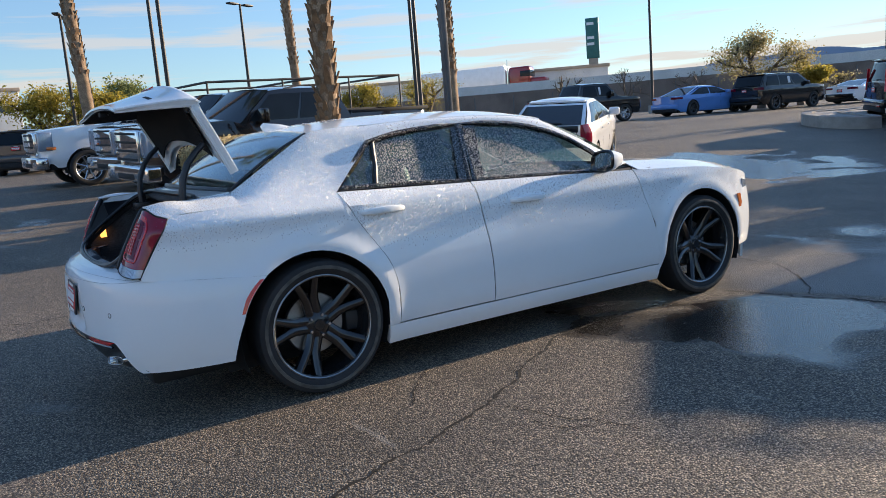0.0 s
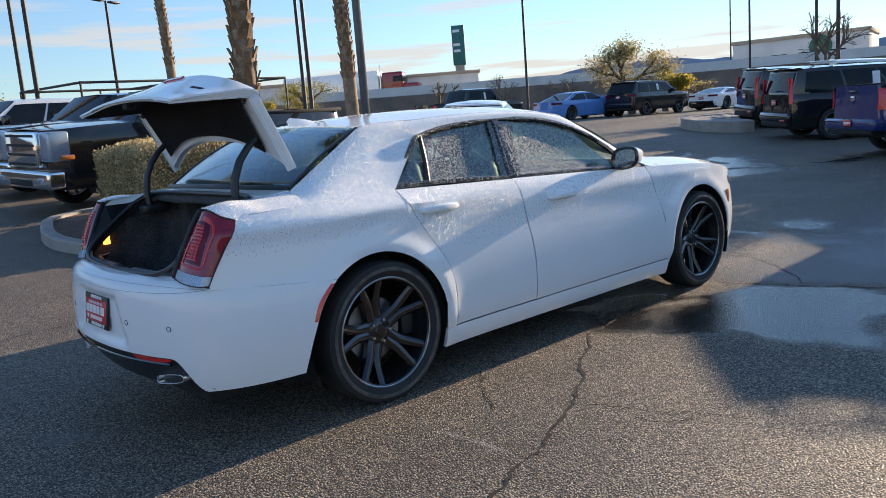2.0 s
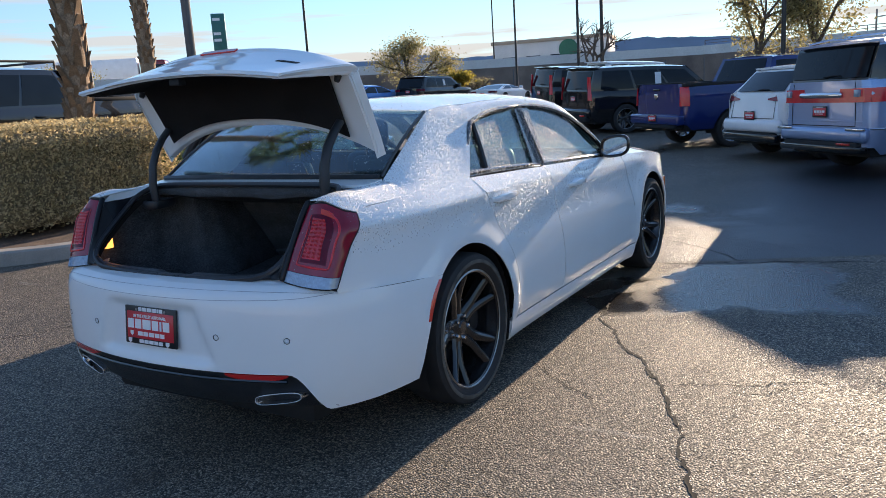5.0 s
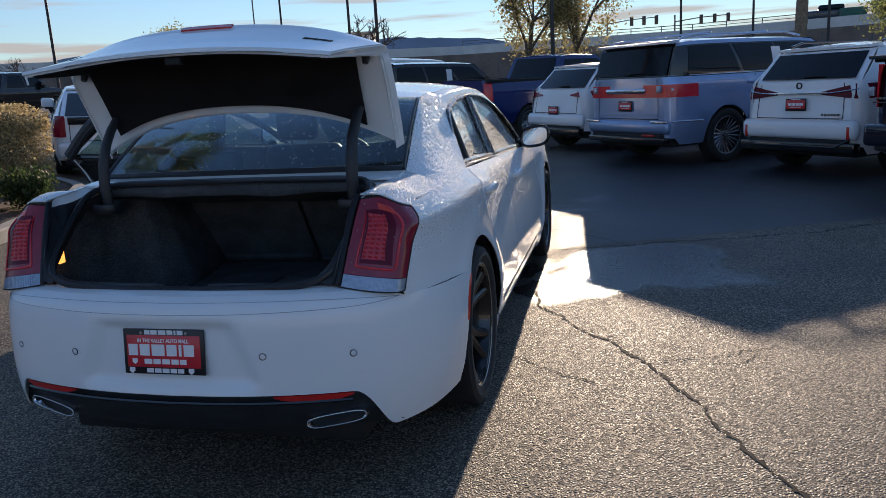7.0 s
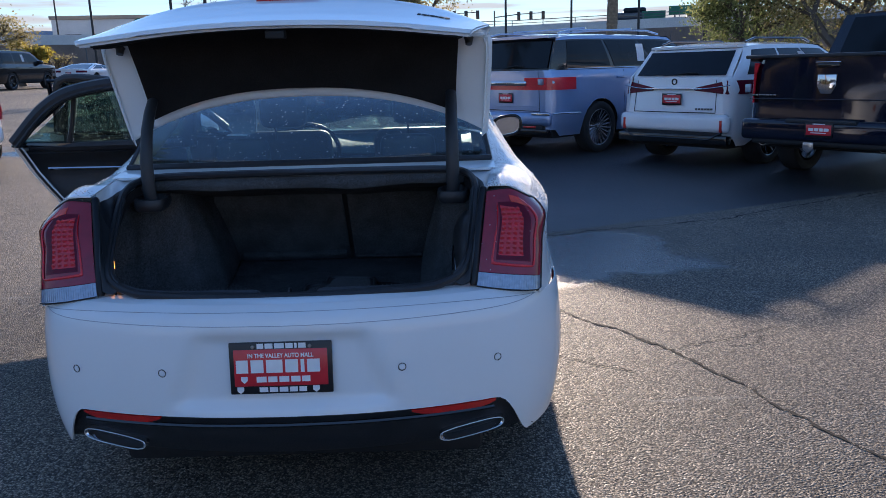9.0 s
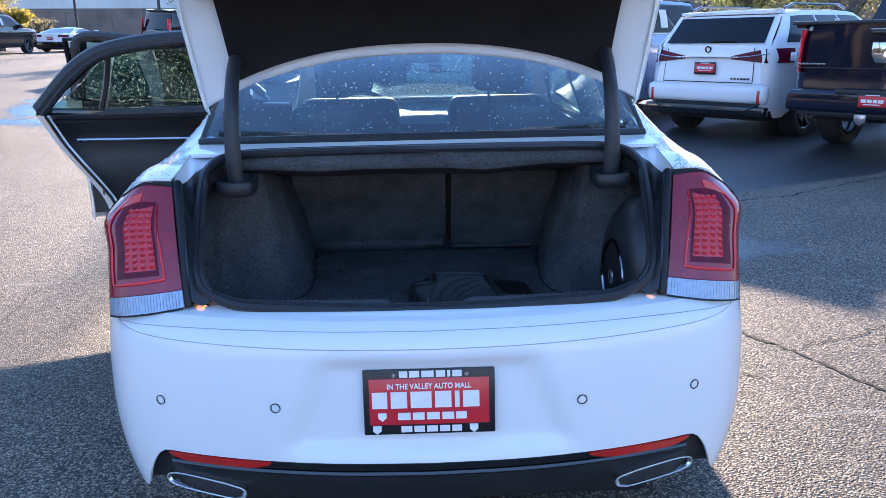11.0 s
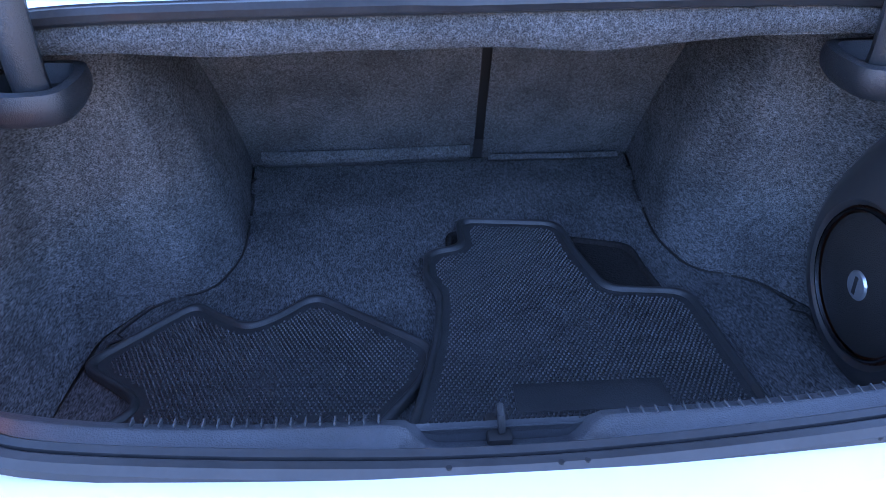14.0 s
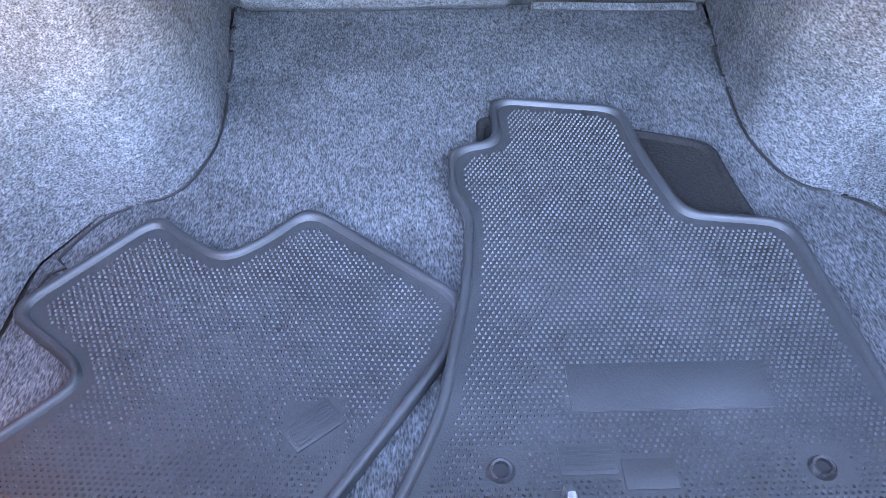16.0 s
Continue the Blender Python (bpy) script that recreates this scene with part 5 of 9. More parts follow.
        part("gutter", sheet(lambda u, v, g=gut: g(lerp(lerp(0.12, 0.97, v**1.4), 1.0, u), lerp(0, 0.52, v)), 4, 20, lambda p: Vector((0, 0.4, -1)), 0.006), WHITE, car)
        part("gutter_channel", sheet(lambda u, v, g=gut: g(lerp(0.0, lerp(0.115, 0.965, v**1.4), u), lerp(0, 0.52, v)), 3, 20, lambda p: Vector((0, 0.4, -1)), 0.006), JAMB_BLACK, car, "black drain channel beside the trunk seal")
        # lower half of the gutter: its shade is given as a dark colour
        part("gutter_trim", sheet(lambda u, v, g=gut: g(u, lerp(0.521, 1.0, v)), 5, 10, lambda p: Vector((0, 0.4, -1)), 0.006), GUTTER_SHADE, car, "lower gutter beside the tail lamp, shade painted dark")
        def jamb(u, v, sg=sg, inner=inner):
            p = along(inner, lerp(0.16, 0.90, v))
            return Vector((sg * (p.x - lerp(0.006, 0.002, u)), p.y + 0.004, p.z - lerp(0.040, 0.010, u)))
        part("jamb", sheet(jamb, 3, 14, lambda p, s=sg: Vector((s, 0.3, -0.3)), 0.006), LINER, car)
    loop = [(0, -0.508, 1.120), (0.30, -0.506, 1.119), (0.505, -0.505, 1.116), (0.585, -0.520, 1.106), (0.618, -0.590, 1.078), (0.614, -0.69, 1.015), (0.601, -0.79, 0.945), (0.586, -0.87, 0.886), (0.558, -0.920, 0.840), (0.50, -0.948, 0.814), (0.42, -0.963, 0.802), (0.20, -0.978, 0.793), (0.0, -0.983, 0.789)]
    full = loop + [(-x, y, z) for x, y, z in loop[-2:0:-1]]
    pts = []
    n = len(full)
    for k in range(n):
        p0, p1, p2, p3 = (Vector(full[(k + j) % n]) for j in (-1, 0, 1, 2))
        for q in range(4):
            t = q / 4
            pts.append(0.5 * ((2 * p1) + (p2 - p0) * t + (2 * p0 - 5 * p1 + 4 * p2 - p3) * t * t + (3 * p1 - p0 - 3 * p2 + p3) * t**3))
    seal = part("weatherstrip", tube(pts, 0.0125, 8, True), SEAL, car, "black rubber seal round the trunk opening")
    part("seal_bulb", tube([p + Vector((0, 0.004 if p.z > 1.05 else 0.016, 0.006)) if p.z > 1.05 or p.z < 0.83 else p + Vector((-math.copysign(0.012, p.x), 0, 0.004)) for p in pts], 0.008, 6, True), SEAL, seal)
    # sill trim with its moulded ticks and the striker notch
    def sill(u, v):
        x = lerp(-0.575, 0.575, u)
        bend = 0.075 * (abs(x) / 0.60) ** 3.5
        notch = 0.034 * (1 / (1 + math.exp((abs(x - 0.003) - 0.092 + 0.03 * max(0, 0.7 - v)) / 0.005)))
        prof = [(-0.898, 0.660), (-0.908, 0.779), (-0.916, 0.798), (-0.932, 0.805), (-0.954, 0.801), (-0.976, 0.792)]
        t = v * (len(prof) - 1)
        i = min(int(t), len(prof) - 2)
        y, z = lerp(prof[i][0], prof[i + 1][0], t - i), lerp(prof[i][1], prof[i + 1][1], t - i)
        if v > 0.2:
            z -= notch * max(0.0, min(1.0, (v - 0.30) / 0.06)) * max(0.25, min(1.0, (0.90 - v) / 0.10))
        return Vector((x, y + bend, z))
    trim = part("sill_trim", sheet(sill, 110, 25, lambda p: Vector((0, 0, -1)), 0.006), SILL_PLASTIC, car, "scuffed dark plastic trunk sill trim")
    for a, b, back in ((-0.367, -0.121, 0.0), (0.129, 0.42, 0.006)):
        n = int((b - a) / 0.0135)
        for k in range(n):
            x = lerp(a, b, k / (n - 1))
            bend = 0.075 * (abs(x) / 0.60) ** 3.5
            part("trim_tick", box(x - 0.0010, x + 0.0010, -0.926 - back + bend, -0.915 - back + bend, 0.790, 0.8058, 0.0004, 1), SILL_TICK, trim, smooth=False)
    part("striker_pocket", box(-0.012, 0.014, -0.930, -0.886, 0.745, 0.7765, 0.004), GAP, trim)
    part("striker", tube([(0.003, -0.892, 0.765), (0.003, -0.894, 0.790), (0.003, -0.902, 0.797), (0.003, -0.914, 0.794), (0.003, -0.920, 0.778)], 0.0042, 8), SEAL, trim, "dark steel striker loop")
    for x, y in ((-0.30, -0.977), (-0.055, -0.985), (0.05, -0.985), (0.075, -0.984), (0.36, -0.975)):
        part("seal_hole", lathe([(0, 0.0), (0.003, 0.0), (0.003, -0.002)], 8, Matrix.Translation((x, y - 0.003, 0.8012))), GAP, seal)
    part("trunk_shell", box(-0.62, 0.62, -0.88, 0.25, 0.50, 0.59, 0.02), GAP, car)
    # hinge arms with their cups
    for sg in (1, -1):
        arm = [(0.542, -0.550, 1.026), (0.543, -0.556, 1.06), (0.543, -0.560, 1.13), (0.543, -0.548, 1.21), (0.543, -0.515, 1.285), (0.545, -0.465, 1.345), (0.545, -0.42, 1.385)]
        part("hinge_arm", tube([(sg * x, y, z) for x, y, z in arm], [0.024, 0.024, 0.024, 0.023, 0.022, 0.021, 0.020], 10, squash=0.8), PLASTIC, car, "dark gooseneck hinge arm")
        cup = smooth_loop([(0.500, -0.455), (0.484, -0.530), (0.488, -0.606), (0.545, -0.616), (0.592, -0.604), (0.606, -0.53), (0.600, -0.455)], 2)
        bm = bmesh.new()
        rings = []
        for k, z in ((0.60, 1.004), (0.86, 1.008), (0.97, 1.018), (1.0, 1.034), (0.95, 1.048), (0.74, 1.050), (0.62, 1.026)):
            rings.append([bm.verts.new((sg * (0.540 + (x - 0.540) * k), -0.55 + (y + 0.55) * k, z + 0.02 * (y + 0.55))) for x, y in cup])
        for a, b in zip(rings, rings[1:]):
            for k in range(len(cup)):
                bm.faces.new((a[k], a[(k + 1) % len(cup)], b[(k + 1) % len(cup)], b[k]))
        bm.faces.new(rings[0])
        bm.faces.new(rings[-1])
        part("hinge_cup", bm, PLASTIC, car, "black moulded hinge surround")
    # trunk lamp, lit
    for sg in (1, -1):
        bm = box(min(sg * 0.600, sg * 0.625), max(sg * 0.600, sg * 0.625), -0.822, -0.786, 0.850, 0.898, 0.003)
        part("trunk_lamp", bm, TRUNK_LAMP, car, "small glowing amber trunk lamp")
    # loudspeaker on the right side of the trunk
    bm = bmesh.new()
    spk = new("loudspeaker_box")
    spk.parent = car
    spk.matrix_local = Matrix.Translation((0.545, -0.635, 0.752)) @ Matrix.Rotation(radians(-90), 4, "Y") @ Matrix.Rotation(radians(2.5), 4, "X")
    prof = [(0.0, -0.135), (0.165, -0.135), (0.182, -0.11), (0.184, -0.07), (0.174, -0.032), (0.156, -0.008), (0.138, 0.004), (0.120, 0.008), (0.112, 0.002)]
    shell = lathe(prof, 40)
    for v in shell.verts:
        k = max(0.0, min(1.0, (v.co.xy.length - 0.122) / 0.02))
        if v.co.x > 0:
            v.co.x *= 1.0 + 1.9 * v.co.x * k
        v.co.y = (v.co.y * lerp(1.0, 1.15, k) if v.co.y < 0 else v.co.y) - 0.06 * k * max(0, v.co.x)
    part("housing", shell, POD_PLASTIC, spk, "moulded black loudspeaker housing")
    part("trim_ring", lathe([(0.104, 0.004), (0.1052, 0.0090), (0.1075, 0.0092), (0.109, 0.004)], 40), DARK_CHROME, spk, "thin satin ring")
    part("grille", lathe([(0, 0.010), (0.06, 0.009), (0.09, 0.006), (0.101, 0.002)], 40), MESH_GRILLE, spk, "black loudspeaker grille")
    badge = lathe([(0, 0.0132), (0.019, 0.0125), (0.022, 0.0095)], 24)
    part("round_badge", badge, BADGE, spk, "round silver badge")
    part("badge_bar", box(-0.013, 0.013, -0.003, 0.003, 0.0125, 0.0142), PLASTIC, spk)

    # the open lid
    lid_m = Matrix.Translation((0, -0.275, 1.240)) @ Matrix.Rotation(radians(-63), 4, "X")
    prof = [(0.0, 0.0), (-0.10, 0.004), (-0.25, 0.006), (-0.36, 0.006), (-0.425, 0.012), (-0.448, 0.012), (-0.457, 0.000), (-0.463, -0.035), (-0.482, -0.12), (-0.510, -0.23), (-0.540, -0.322), (-0.535, -0.336)]
    width = [0.682, 0.688, 0.692, 0.694, 0.690, 0.688, 0.686, 0.680, 0.660, 0.632, 0.610, 0.602]
    bow_y = table([(0, 0.165), (1, 0.155), (3, 0.115), (5, 0.098), (8, 0.08), (11, 0.055)])
    def lid_point(u, v, off=0.0, shrink=1.0, v0=0.0, v1=1.0):
        t = lerp(v0, v1, v) * (len(prof) - 1)
        i = min(int(t), len(prof) - 2)
        f = t - i
        s = lerp(-1, 1, u)
        y, z = lerp(prof[i][0], prof[i + 1][0], f), lerp(prof[i][1], prof[i + 1][1], f)
        ny, nz = prof[i + 1][1] - prof[i][1], -(prof[i + 1][0] - prof[i][0])
        k = math.hypot(ny, nz)
        # inner side is down for the deck and forward for the rear face
        y, z = y - off * (-ny / k) * -1, z - off * nz / k
        w = lerp(width[i], width[i + 1], f) * shrink
        bow = 1 - s * s
        front = max(0, 1 - t / 3.0)
        rear = max(0, (t - 3) / 8)
        y -= bow_y(t) * (1 - abs(s) ** 2.3) - 0.055 * abs(s) ** 4 * max(0.0, min(1.0, (t - 2.5) / 2.5)) * max(0.0, min(1.0, (9.0 - t) / 4))
        lip = abs(s) ** 4 * max(0.0, min(1.0, (t - 5) / 5))
        y, z = y - 0.026 * lip, z - 0.028 * lip
        z += -0.022 * bow * max(0, min(1, (t - 3) / 2)) * (1 - rear) - 0.016 * abs(s) ** 6 * (1 if t < 5 else 0)
        return lid_m @ Vector((w * s, y, z))
    def thin(v):
        """The pressing closes up towards the rear lip."""
        return 1 - 0.78 * max(0.0, (v - 0.62) / 0.38) ** 1.3
    lid = new("trunk_lid")
    lid.parent = car
    tagged(lid, "raised white trunk lid with a dark lining")
    inn = lid_m.to_3x3() @ Vector((0, 0.75, -1.0))
    part("lid_skin", sheet(lid_point, 32, 44, lambda p: inn, 0.006), WHITE, lid)
    part("lid_inner", sheet(lambda u, v: lid_point(u, v, 0.030 * thin(v), 0.985, 0.02, 0.985), 28, 36, lambda p: inn, 0.008), WHITE, lid, "white inner pressing")
    def liner(u, v):
        lo = 0.060
        return lid_point(0.5 + (u - 0.5) * lerp(0.86, 0.985, v**1.6), v, 0.052 * thin(v), 0.95, lo, 0.972)
    part("lid_liner", sheet(liner, 28, 36, lambda p: inn, 0.008), LINER, lid, "dark felt lining")
    for sg in (0.0, 1.0):
        part("lid_flange", sheet(lambda u, w, sg=sg: lid_point(sg, lerp(0.0, 0.985, w), lerp(0.004, 0.042 * thin(w), u), lerp(1.0, 0.965, u)), 2, 24, lambda p: Vector((0, 0, -1)), 0.004), WHITE, lid)
        p = lid_point(0.045 if sg == 0 else 0.955, 0.30, 0.045, 0.97)
        part("rubber_stop", lathe([(0, 0.022), (0.012, 0.020), (0.015, 0.0), (0.018, -0.004)], 12, Matrix.Translation(p) @ inn.to_track_quat("Z", "Y").to_matrix().to_4x4()), SEAL, lid)
    part("brake_lamp", sheet(lambda u, v: lid_point(lerp(0.422, 0.578, u), lerp(0.555, 0.625, v), -0.007), 8, 4, lambda p: inn, 0.012), REFLECT_RED, lid, "high red brake lamp")
    # model badge as plain shapes
    for a, b in ((0.838, 0.846), (0.849, 0.860), (0.862, 0.866), (0.869, 0.880), (0.883, 0.889), (0.892, 0.904), (0.907, 0.918)):
        part("model_badge", sheet(lambda u, v, a=a, b=b: lid_point(lerp(a, b, u), lerp(0.748, 0.762, v), -0.0025), 2, 2, lambda p: inn, 0.002), GAP, lid, "small black badge")
    p = lid_point(0.5, 0.86, 0.058, 0.95)
    part("lid_pull", box(-0.012, 0.012, -0.006, 0.006, -0.004, 0.006, 0.003, 2, Matrix.Translation(p)), PLATE_WHITE, lid)
    part("lid_latch", box(-0.03, 0.03, -0.02, 0.02, -0.015, 0.01, 0.004, 2, Matrix.Translation(lid_point(0.5, 0.93, 0.05, 0.95))), GAP, lid)


SILL_TICK = material("moulded_tick", (0.052, 0.057, 0.064), 0.5, var=0.2, var_scale=40)
TRUNK_LAMP = material("trunk_lamp_glow", (1.0, 0.36, 0.07), 0.3, emit=1.5)
BADGE = material("silver_badge", (0.45, 0.48, 0.52), 0.3, metal=0.8, var=0.1, var_scale=60)
MESH_GRILLE = material("grille_cloth", (0.012, 0.012, 0.013), 0.6, fine=0.5, fine_scale=600, bump=0.6, bump_scale=700)
build_trunk(sedan)


def build_cabin(car):
    def cushion(x0, x1, y0, y1, z0, z1, b=0.05, m=None):
        return box(x0, x1, y0, y1, z0, z1, b, 3, m)
    tilt = lambda y, z, a: Matrix.Translation((0, y, z)) @ Matrix.Rotation(radians(a), 4, "X") @ Matrix.Translation((0, -y, -z))
    for x in (-0.37, 0.37):
        seat = new("front_seat")
        seat.parent = car
        part("seat_cushion", cushion(x - 0.26, x + 0.26, 1.30, 1.82, 0.42, 0.60), SEAT, seat)
        part("backrest", cushion(x - 0.25, x + 0.25, 1.20, 1.34, 0.55, 1.16, 0.06, tilt(1.27, 0.55, 14)), SEAT, seat)
        part("headrest", cushion(x - 0.13, x + 0.13, 1.01, 1.11, 1.17, 1.35, 0.045, None), SEAT, seat)
        part("headrest_post", tube([(x - 0.05, 1.08, 1.10), (x - 0.05, 1.06, 1.2)], 0.008, 6), CHROME, seat)
    rear = new("rear_seat")
    rear.parent = car
    part("seat_cushion", cushion(-0.68, 0.68, 0.40, 0.92, 0.42, 0.60), SEAT, rear)
    part("backrest", cushion(-0.68, 0.68, 0.20, 0.36, 0.55, 1.08, 0.06, tilt(0.3, 0.55, 18)), SEAT, rear)
    for x in (-0.36, 0.36):
        part("headrest", cushion(x - 0.12, x + 0.12, 0.02, 0.11, 1.06, 1.20, 0.04), SEAT, rear)
    part("parcel_shelf", sheet(lambda u, v: Vector((lerp(-0.66, 0.66, u), lerp(-0.42, 0.12, v), 1.088)), 8, 6, lambda p: Vector((0, 0, -1)), 0.02), SEAT, car)
    part("dashboard", sheet(lambda u, v: Vector((lerp(-0.72, 0.72, u), lerp(2.02, 2.60, v), 1.00 - 0.09 * (1 - v) ** 2 + 0.03 * math.exp(-((lerp(-0.72, 0.72, u) + 0.37) / 0.16) ** 2) * (1 - v))), 20, 8, lambda p: Vector((0, 0, -1)), 0.1), SEAT, car)
    ring = [Vector((-0.37 + 0.185 * math.cos(a), 1.92 - 0.185 * math.sin(a) * 0.4, 0.96 + 0.185 * math.sin(a) * 0.9)) for a in (2 * math.pi * k / 28 for k in range(28))]
    w = part("steering_wheel", tube(ring, 0.016, 8, True), SEAT, car)
    part("wheel_hub", box(-0.43, -0.31, 1.90, 1.95, 0.92, 1.00, 0.02), SEAT, w)
    part("cabin_floor", box(-0.80, 0.80, 0.18, 2.5, 0.28, 0.40, 0.02), SEAT, car)
    part("rear_view_mirror", box(-0.11, 0.11, 1.88, 1.905, 1.28, 1.34, 0.015), SEAT, car)
    # door cards: the right side closed, the left front closed
    for sg, y0, y1 in ((1, 0.47, 1.10), (1, 1.13, 2.45)):
        part("door_card", sheet(lambda u, v, sg=sg, y0=y0, y1=y1: Vector((sg * (side_x(lerp(y0, y1, u), lerp(0.32, 0.99, v)) - 0.075), lerp(y0, y1, u), lerp(0.32, 0.99, v))), 6, 6, lambda p, s=sg: Vector((s, 0, 0)), 0.01), SEAT, car)
    # the open left rear door: trim, handle and jamb
    dm = DOOR_M
    inn = lambda p: Vector((-1, -0.5, 0))
    def card(u, v, off=0.055):
        z = lerp(0.36, 1.045, v)
        y = lerp(gap_of_z(z) + 0.055, b_gap(z) - 0.03, u)
        dish = 0.022 * math.sin(math.pi * u) * math.exp(-((v - 0.30) / 0.22) ** 2) - 0.020 * math.exp(-((v - 0.80) / 0.10) ** 2)
        return dm @ Vector((-(side_x(y, z) - off + dish * -1), y, z))
    open_door = [o for o in car.children if o.name.startswith("rear_door")][-1]
    part("door_card", sheet(card, 16, 18, inn, 0.02), SEAT, open_door, "black inner door trim")
    # the broad black inner frame round the door's glass, thick at its curved rear corner
    arc = [(0.205, 1.09), (0.235, 1.125), (0.30, 1.205), (0.37, 1.275), (0.455, 1.330), (0.56, 1.362), (0.70, 1.385), (0.85, 1.398), (1.0, 1.404), (1.10, 1.404)]
    part("inner_frame", tube([dm @ Vector((-(glass_x(z) - 0.034), y, z)) for y, z in smooth_line(arc, 3)], 0.030, 8, squash=1.15), PLASTIC, open_door, "black inner window frame")
    part("frame_seal", tube([dm @ Vector((-(glass_x(z) - 0.058), y + 0.008, z - 0.016)) for y, z in smooth_line(arc, 3)], 0.010, 6), SEAL, open_door)
    part("card_top", tube([card(u, 1.0, 0.060) + Vector((0, 0, 0.018)) for u in (0.02, 0.25, 0.5, 0.75, 0.98)], [0.018, 0.026, 0.028, 0.028, 0.026], 8), SEAT, open_door, "padded top of the door trim")
    part("door_pocket", tube([card(u, 0.16, 0.070) for u in (0.25, 0.45, 0.7, 0.9)], [0.02, 0.03, 0.03, 0.02], 8), PLASTIC, open_door)
    part("armrest", tube([card(u, 0.52, 0.085) for u in (0.15, 0.3, 0.5, 0.7, 0.9)], [0.02, 0.032, 0.034, 0.034, 0.028], 8), SEAT, open_door)
    part("trim_strip", tube([card(u, 0.86 - 0.03 * u, 0.079) for u in (0.06, 0.3, 0.5, 0.7, 0.85)], 0.007, 6), CHROME, open_door, "thin bright trim strip")
    part("inner_handle", tube([card(u, 0.80, 0.085) for u in (0.86, 0.92, 0.97)], 0.012, 8), CHROME, open_door)
    # inside of the open front door: trim and frame
    front_open = [o for o in car.children if o.name.startswith("front_door")][-1]
    part("door_card", sheet(lambda u, v: DOOR_F @ Vector((-(side_x(lerp(1.16, 2.40, u), lerp(0.34, 1.02, v)) - 0.060), lerp(1.16, 2.40, u), lerp(0.34, 1.03 - 0.05 * u, v))), 10, 8, inn, 0.02), SEAT, front_open, "black inner door trim")
    part("inner_frame", tube([DOOR_F @ Vector((-(glass_x(z) - 0.030), y, z)) for y, z in smooth_line([(1.145, 1.06), (1.165, 1.22), (1.185, 1.385), (1.35, 1.400), (1.55, 1.372), (1.75, 1.322), (1.95, 1.242), (2.10, 1.152), (2.22, 1.050)], 3)], 0.026, 8), PLASTIC, front_open, "black inner window frame")
    part("door_edge", sheet(lambda u, v: DOOR_F @ Vector((-(side_x(1.14, lerp(0.302, 1.03, v)) - lerp(0.004, 0.12, u)), b_gap(lerp(0.302, 1.03, v)) + 0.006 + 0.02 * u, lerp(0.302, 1.03, v))), 3, 12, inn, 0.008), WHITE, front_open, "white door edge")
    # white door edge with seals
    def edge(u, v):
        z = lerp(0.302, 1.065, v)
        y = gap_of_z(z) + 0.008
        return dm @ Vector((-(side_x(y, z) - 0.004 - lerp(0.0, 0.125, u)), y + lerp(0.0, 0.045, u), z))
    part("door_edge", sheet(edge, 4, 18, lambda p: dm.to_3x3() @ Vector((0, 1, 0)), 0.008), WHITE, open_door, "white door edge")
    part("door_seal", tube([edge(0.86, k / 16) for k in range(17)], 0.011, 6), SEAL, open_door)
    for v in (0.22, 0.3, 0.52):
        part("door_latch", lathe([(0, 0.008), (0.012, 0.006), (0.014, 0.0)], 10, Matrix.Translation(edge(0.45, v)) @ (dm.to_3x3() @ Vector((0, -1, 0))).to_track_quat("Z", "Y").to_matrix().to_4x4()), SEAL, open_door)


build_cabin(sedan)


# loose rubber mats on the trunk floor
def rubber_mat(name, outline, z, label, group, mat=MAT_RUBBER):
    mt = thing(name, Matrix(), label, "floor mat", group)
    cx, cy = sum(p[0] for p in outline) / len(outline), sum(p[1] for p in outline) / len(outline)
    turn = sum(a[0] * b[1] - b[0] * a[1] for a, b in zip(outline, outline[1:] + outline[:1]))
    outline = outline if turn < 0 else outline[::-1]
    ring = fillet(outline)
    inset = lambda d: fillet([inset_corner(outline, k, d) for k in range(len(outline))])
    bm = bmesh.new()
    levels = [(0.0, 0.0), (0.0, 0.011), (0.002, 0.0145), (0.0045, 0.0158), (0.0080, 0.0158), (0.0105, 0.0140), (0.0125, 0.0080), (0.018, 0.0078), (0.022, 0.0075)]
    rings = [[bm.verts.new((x, y, z + h)) for x, y in inset(d)] for d, h in levels]
    for a, b in zip(rings, rings[1:]):
        for k in range(len(ring)):
            bm.faces.new((a[k], a[(k + 1) % len(ring)], b[(k + 1) % len(ring)], b[k]))
    bmesh.ops.triangulate(bm, faces=[bm.faces.new(rings[-1])], ngon_method="EAR_CLIP")
    part("mat_base", bm, mat, mt)
    return mt, inset(0.024)


def fillet(pts, r=0.030, n=5):
    """Rounds each corner of a closed outline with a short curve."""
    out = []
    for k in range(len(pts)):
        a, b, c = Vector(pts[k - 1]), Vector(pts[k]), Vector(pts[(k + 1) % len(pts)])
        p = b + (a - b).normalized() * min(r, (a - b).length * 0.45)
        q = b + (c - b).normalized() * min(r, (c - b).length * 0.45)
        for i in range(n + 1):
            f = i / n
            out.append(tuple(p * (1 - f) ** 2 + b * 2 * f * (1 - f) + q * f * f))
    return out


def inset_corner(ring, k, d):
    """The corner k of a clockwise outline, moved inwards by d along both its edges."""
    a, b, c = Vector(ring[k - 1]), Vector(ring[k]), Vector(ring[(k + 1) % len(ring)])
    e, f = (b - a).normalized(), (c - b).normalized()
    n1, n2 = Vector((e.y, -e.x)), Vector((f.y, -f.x))
    m = (n1 + n2) / max(0.35, 1 + n1.dot(n2))
    return tuple(b + m * d)


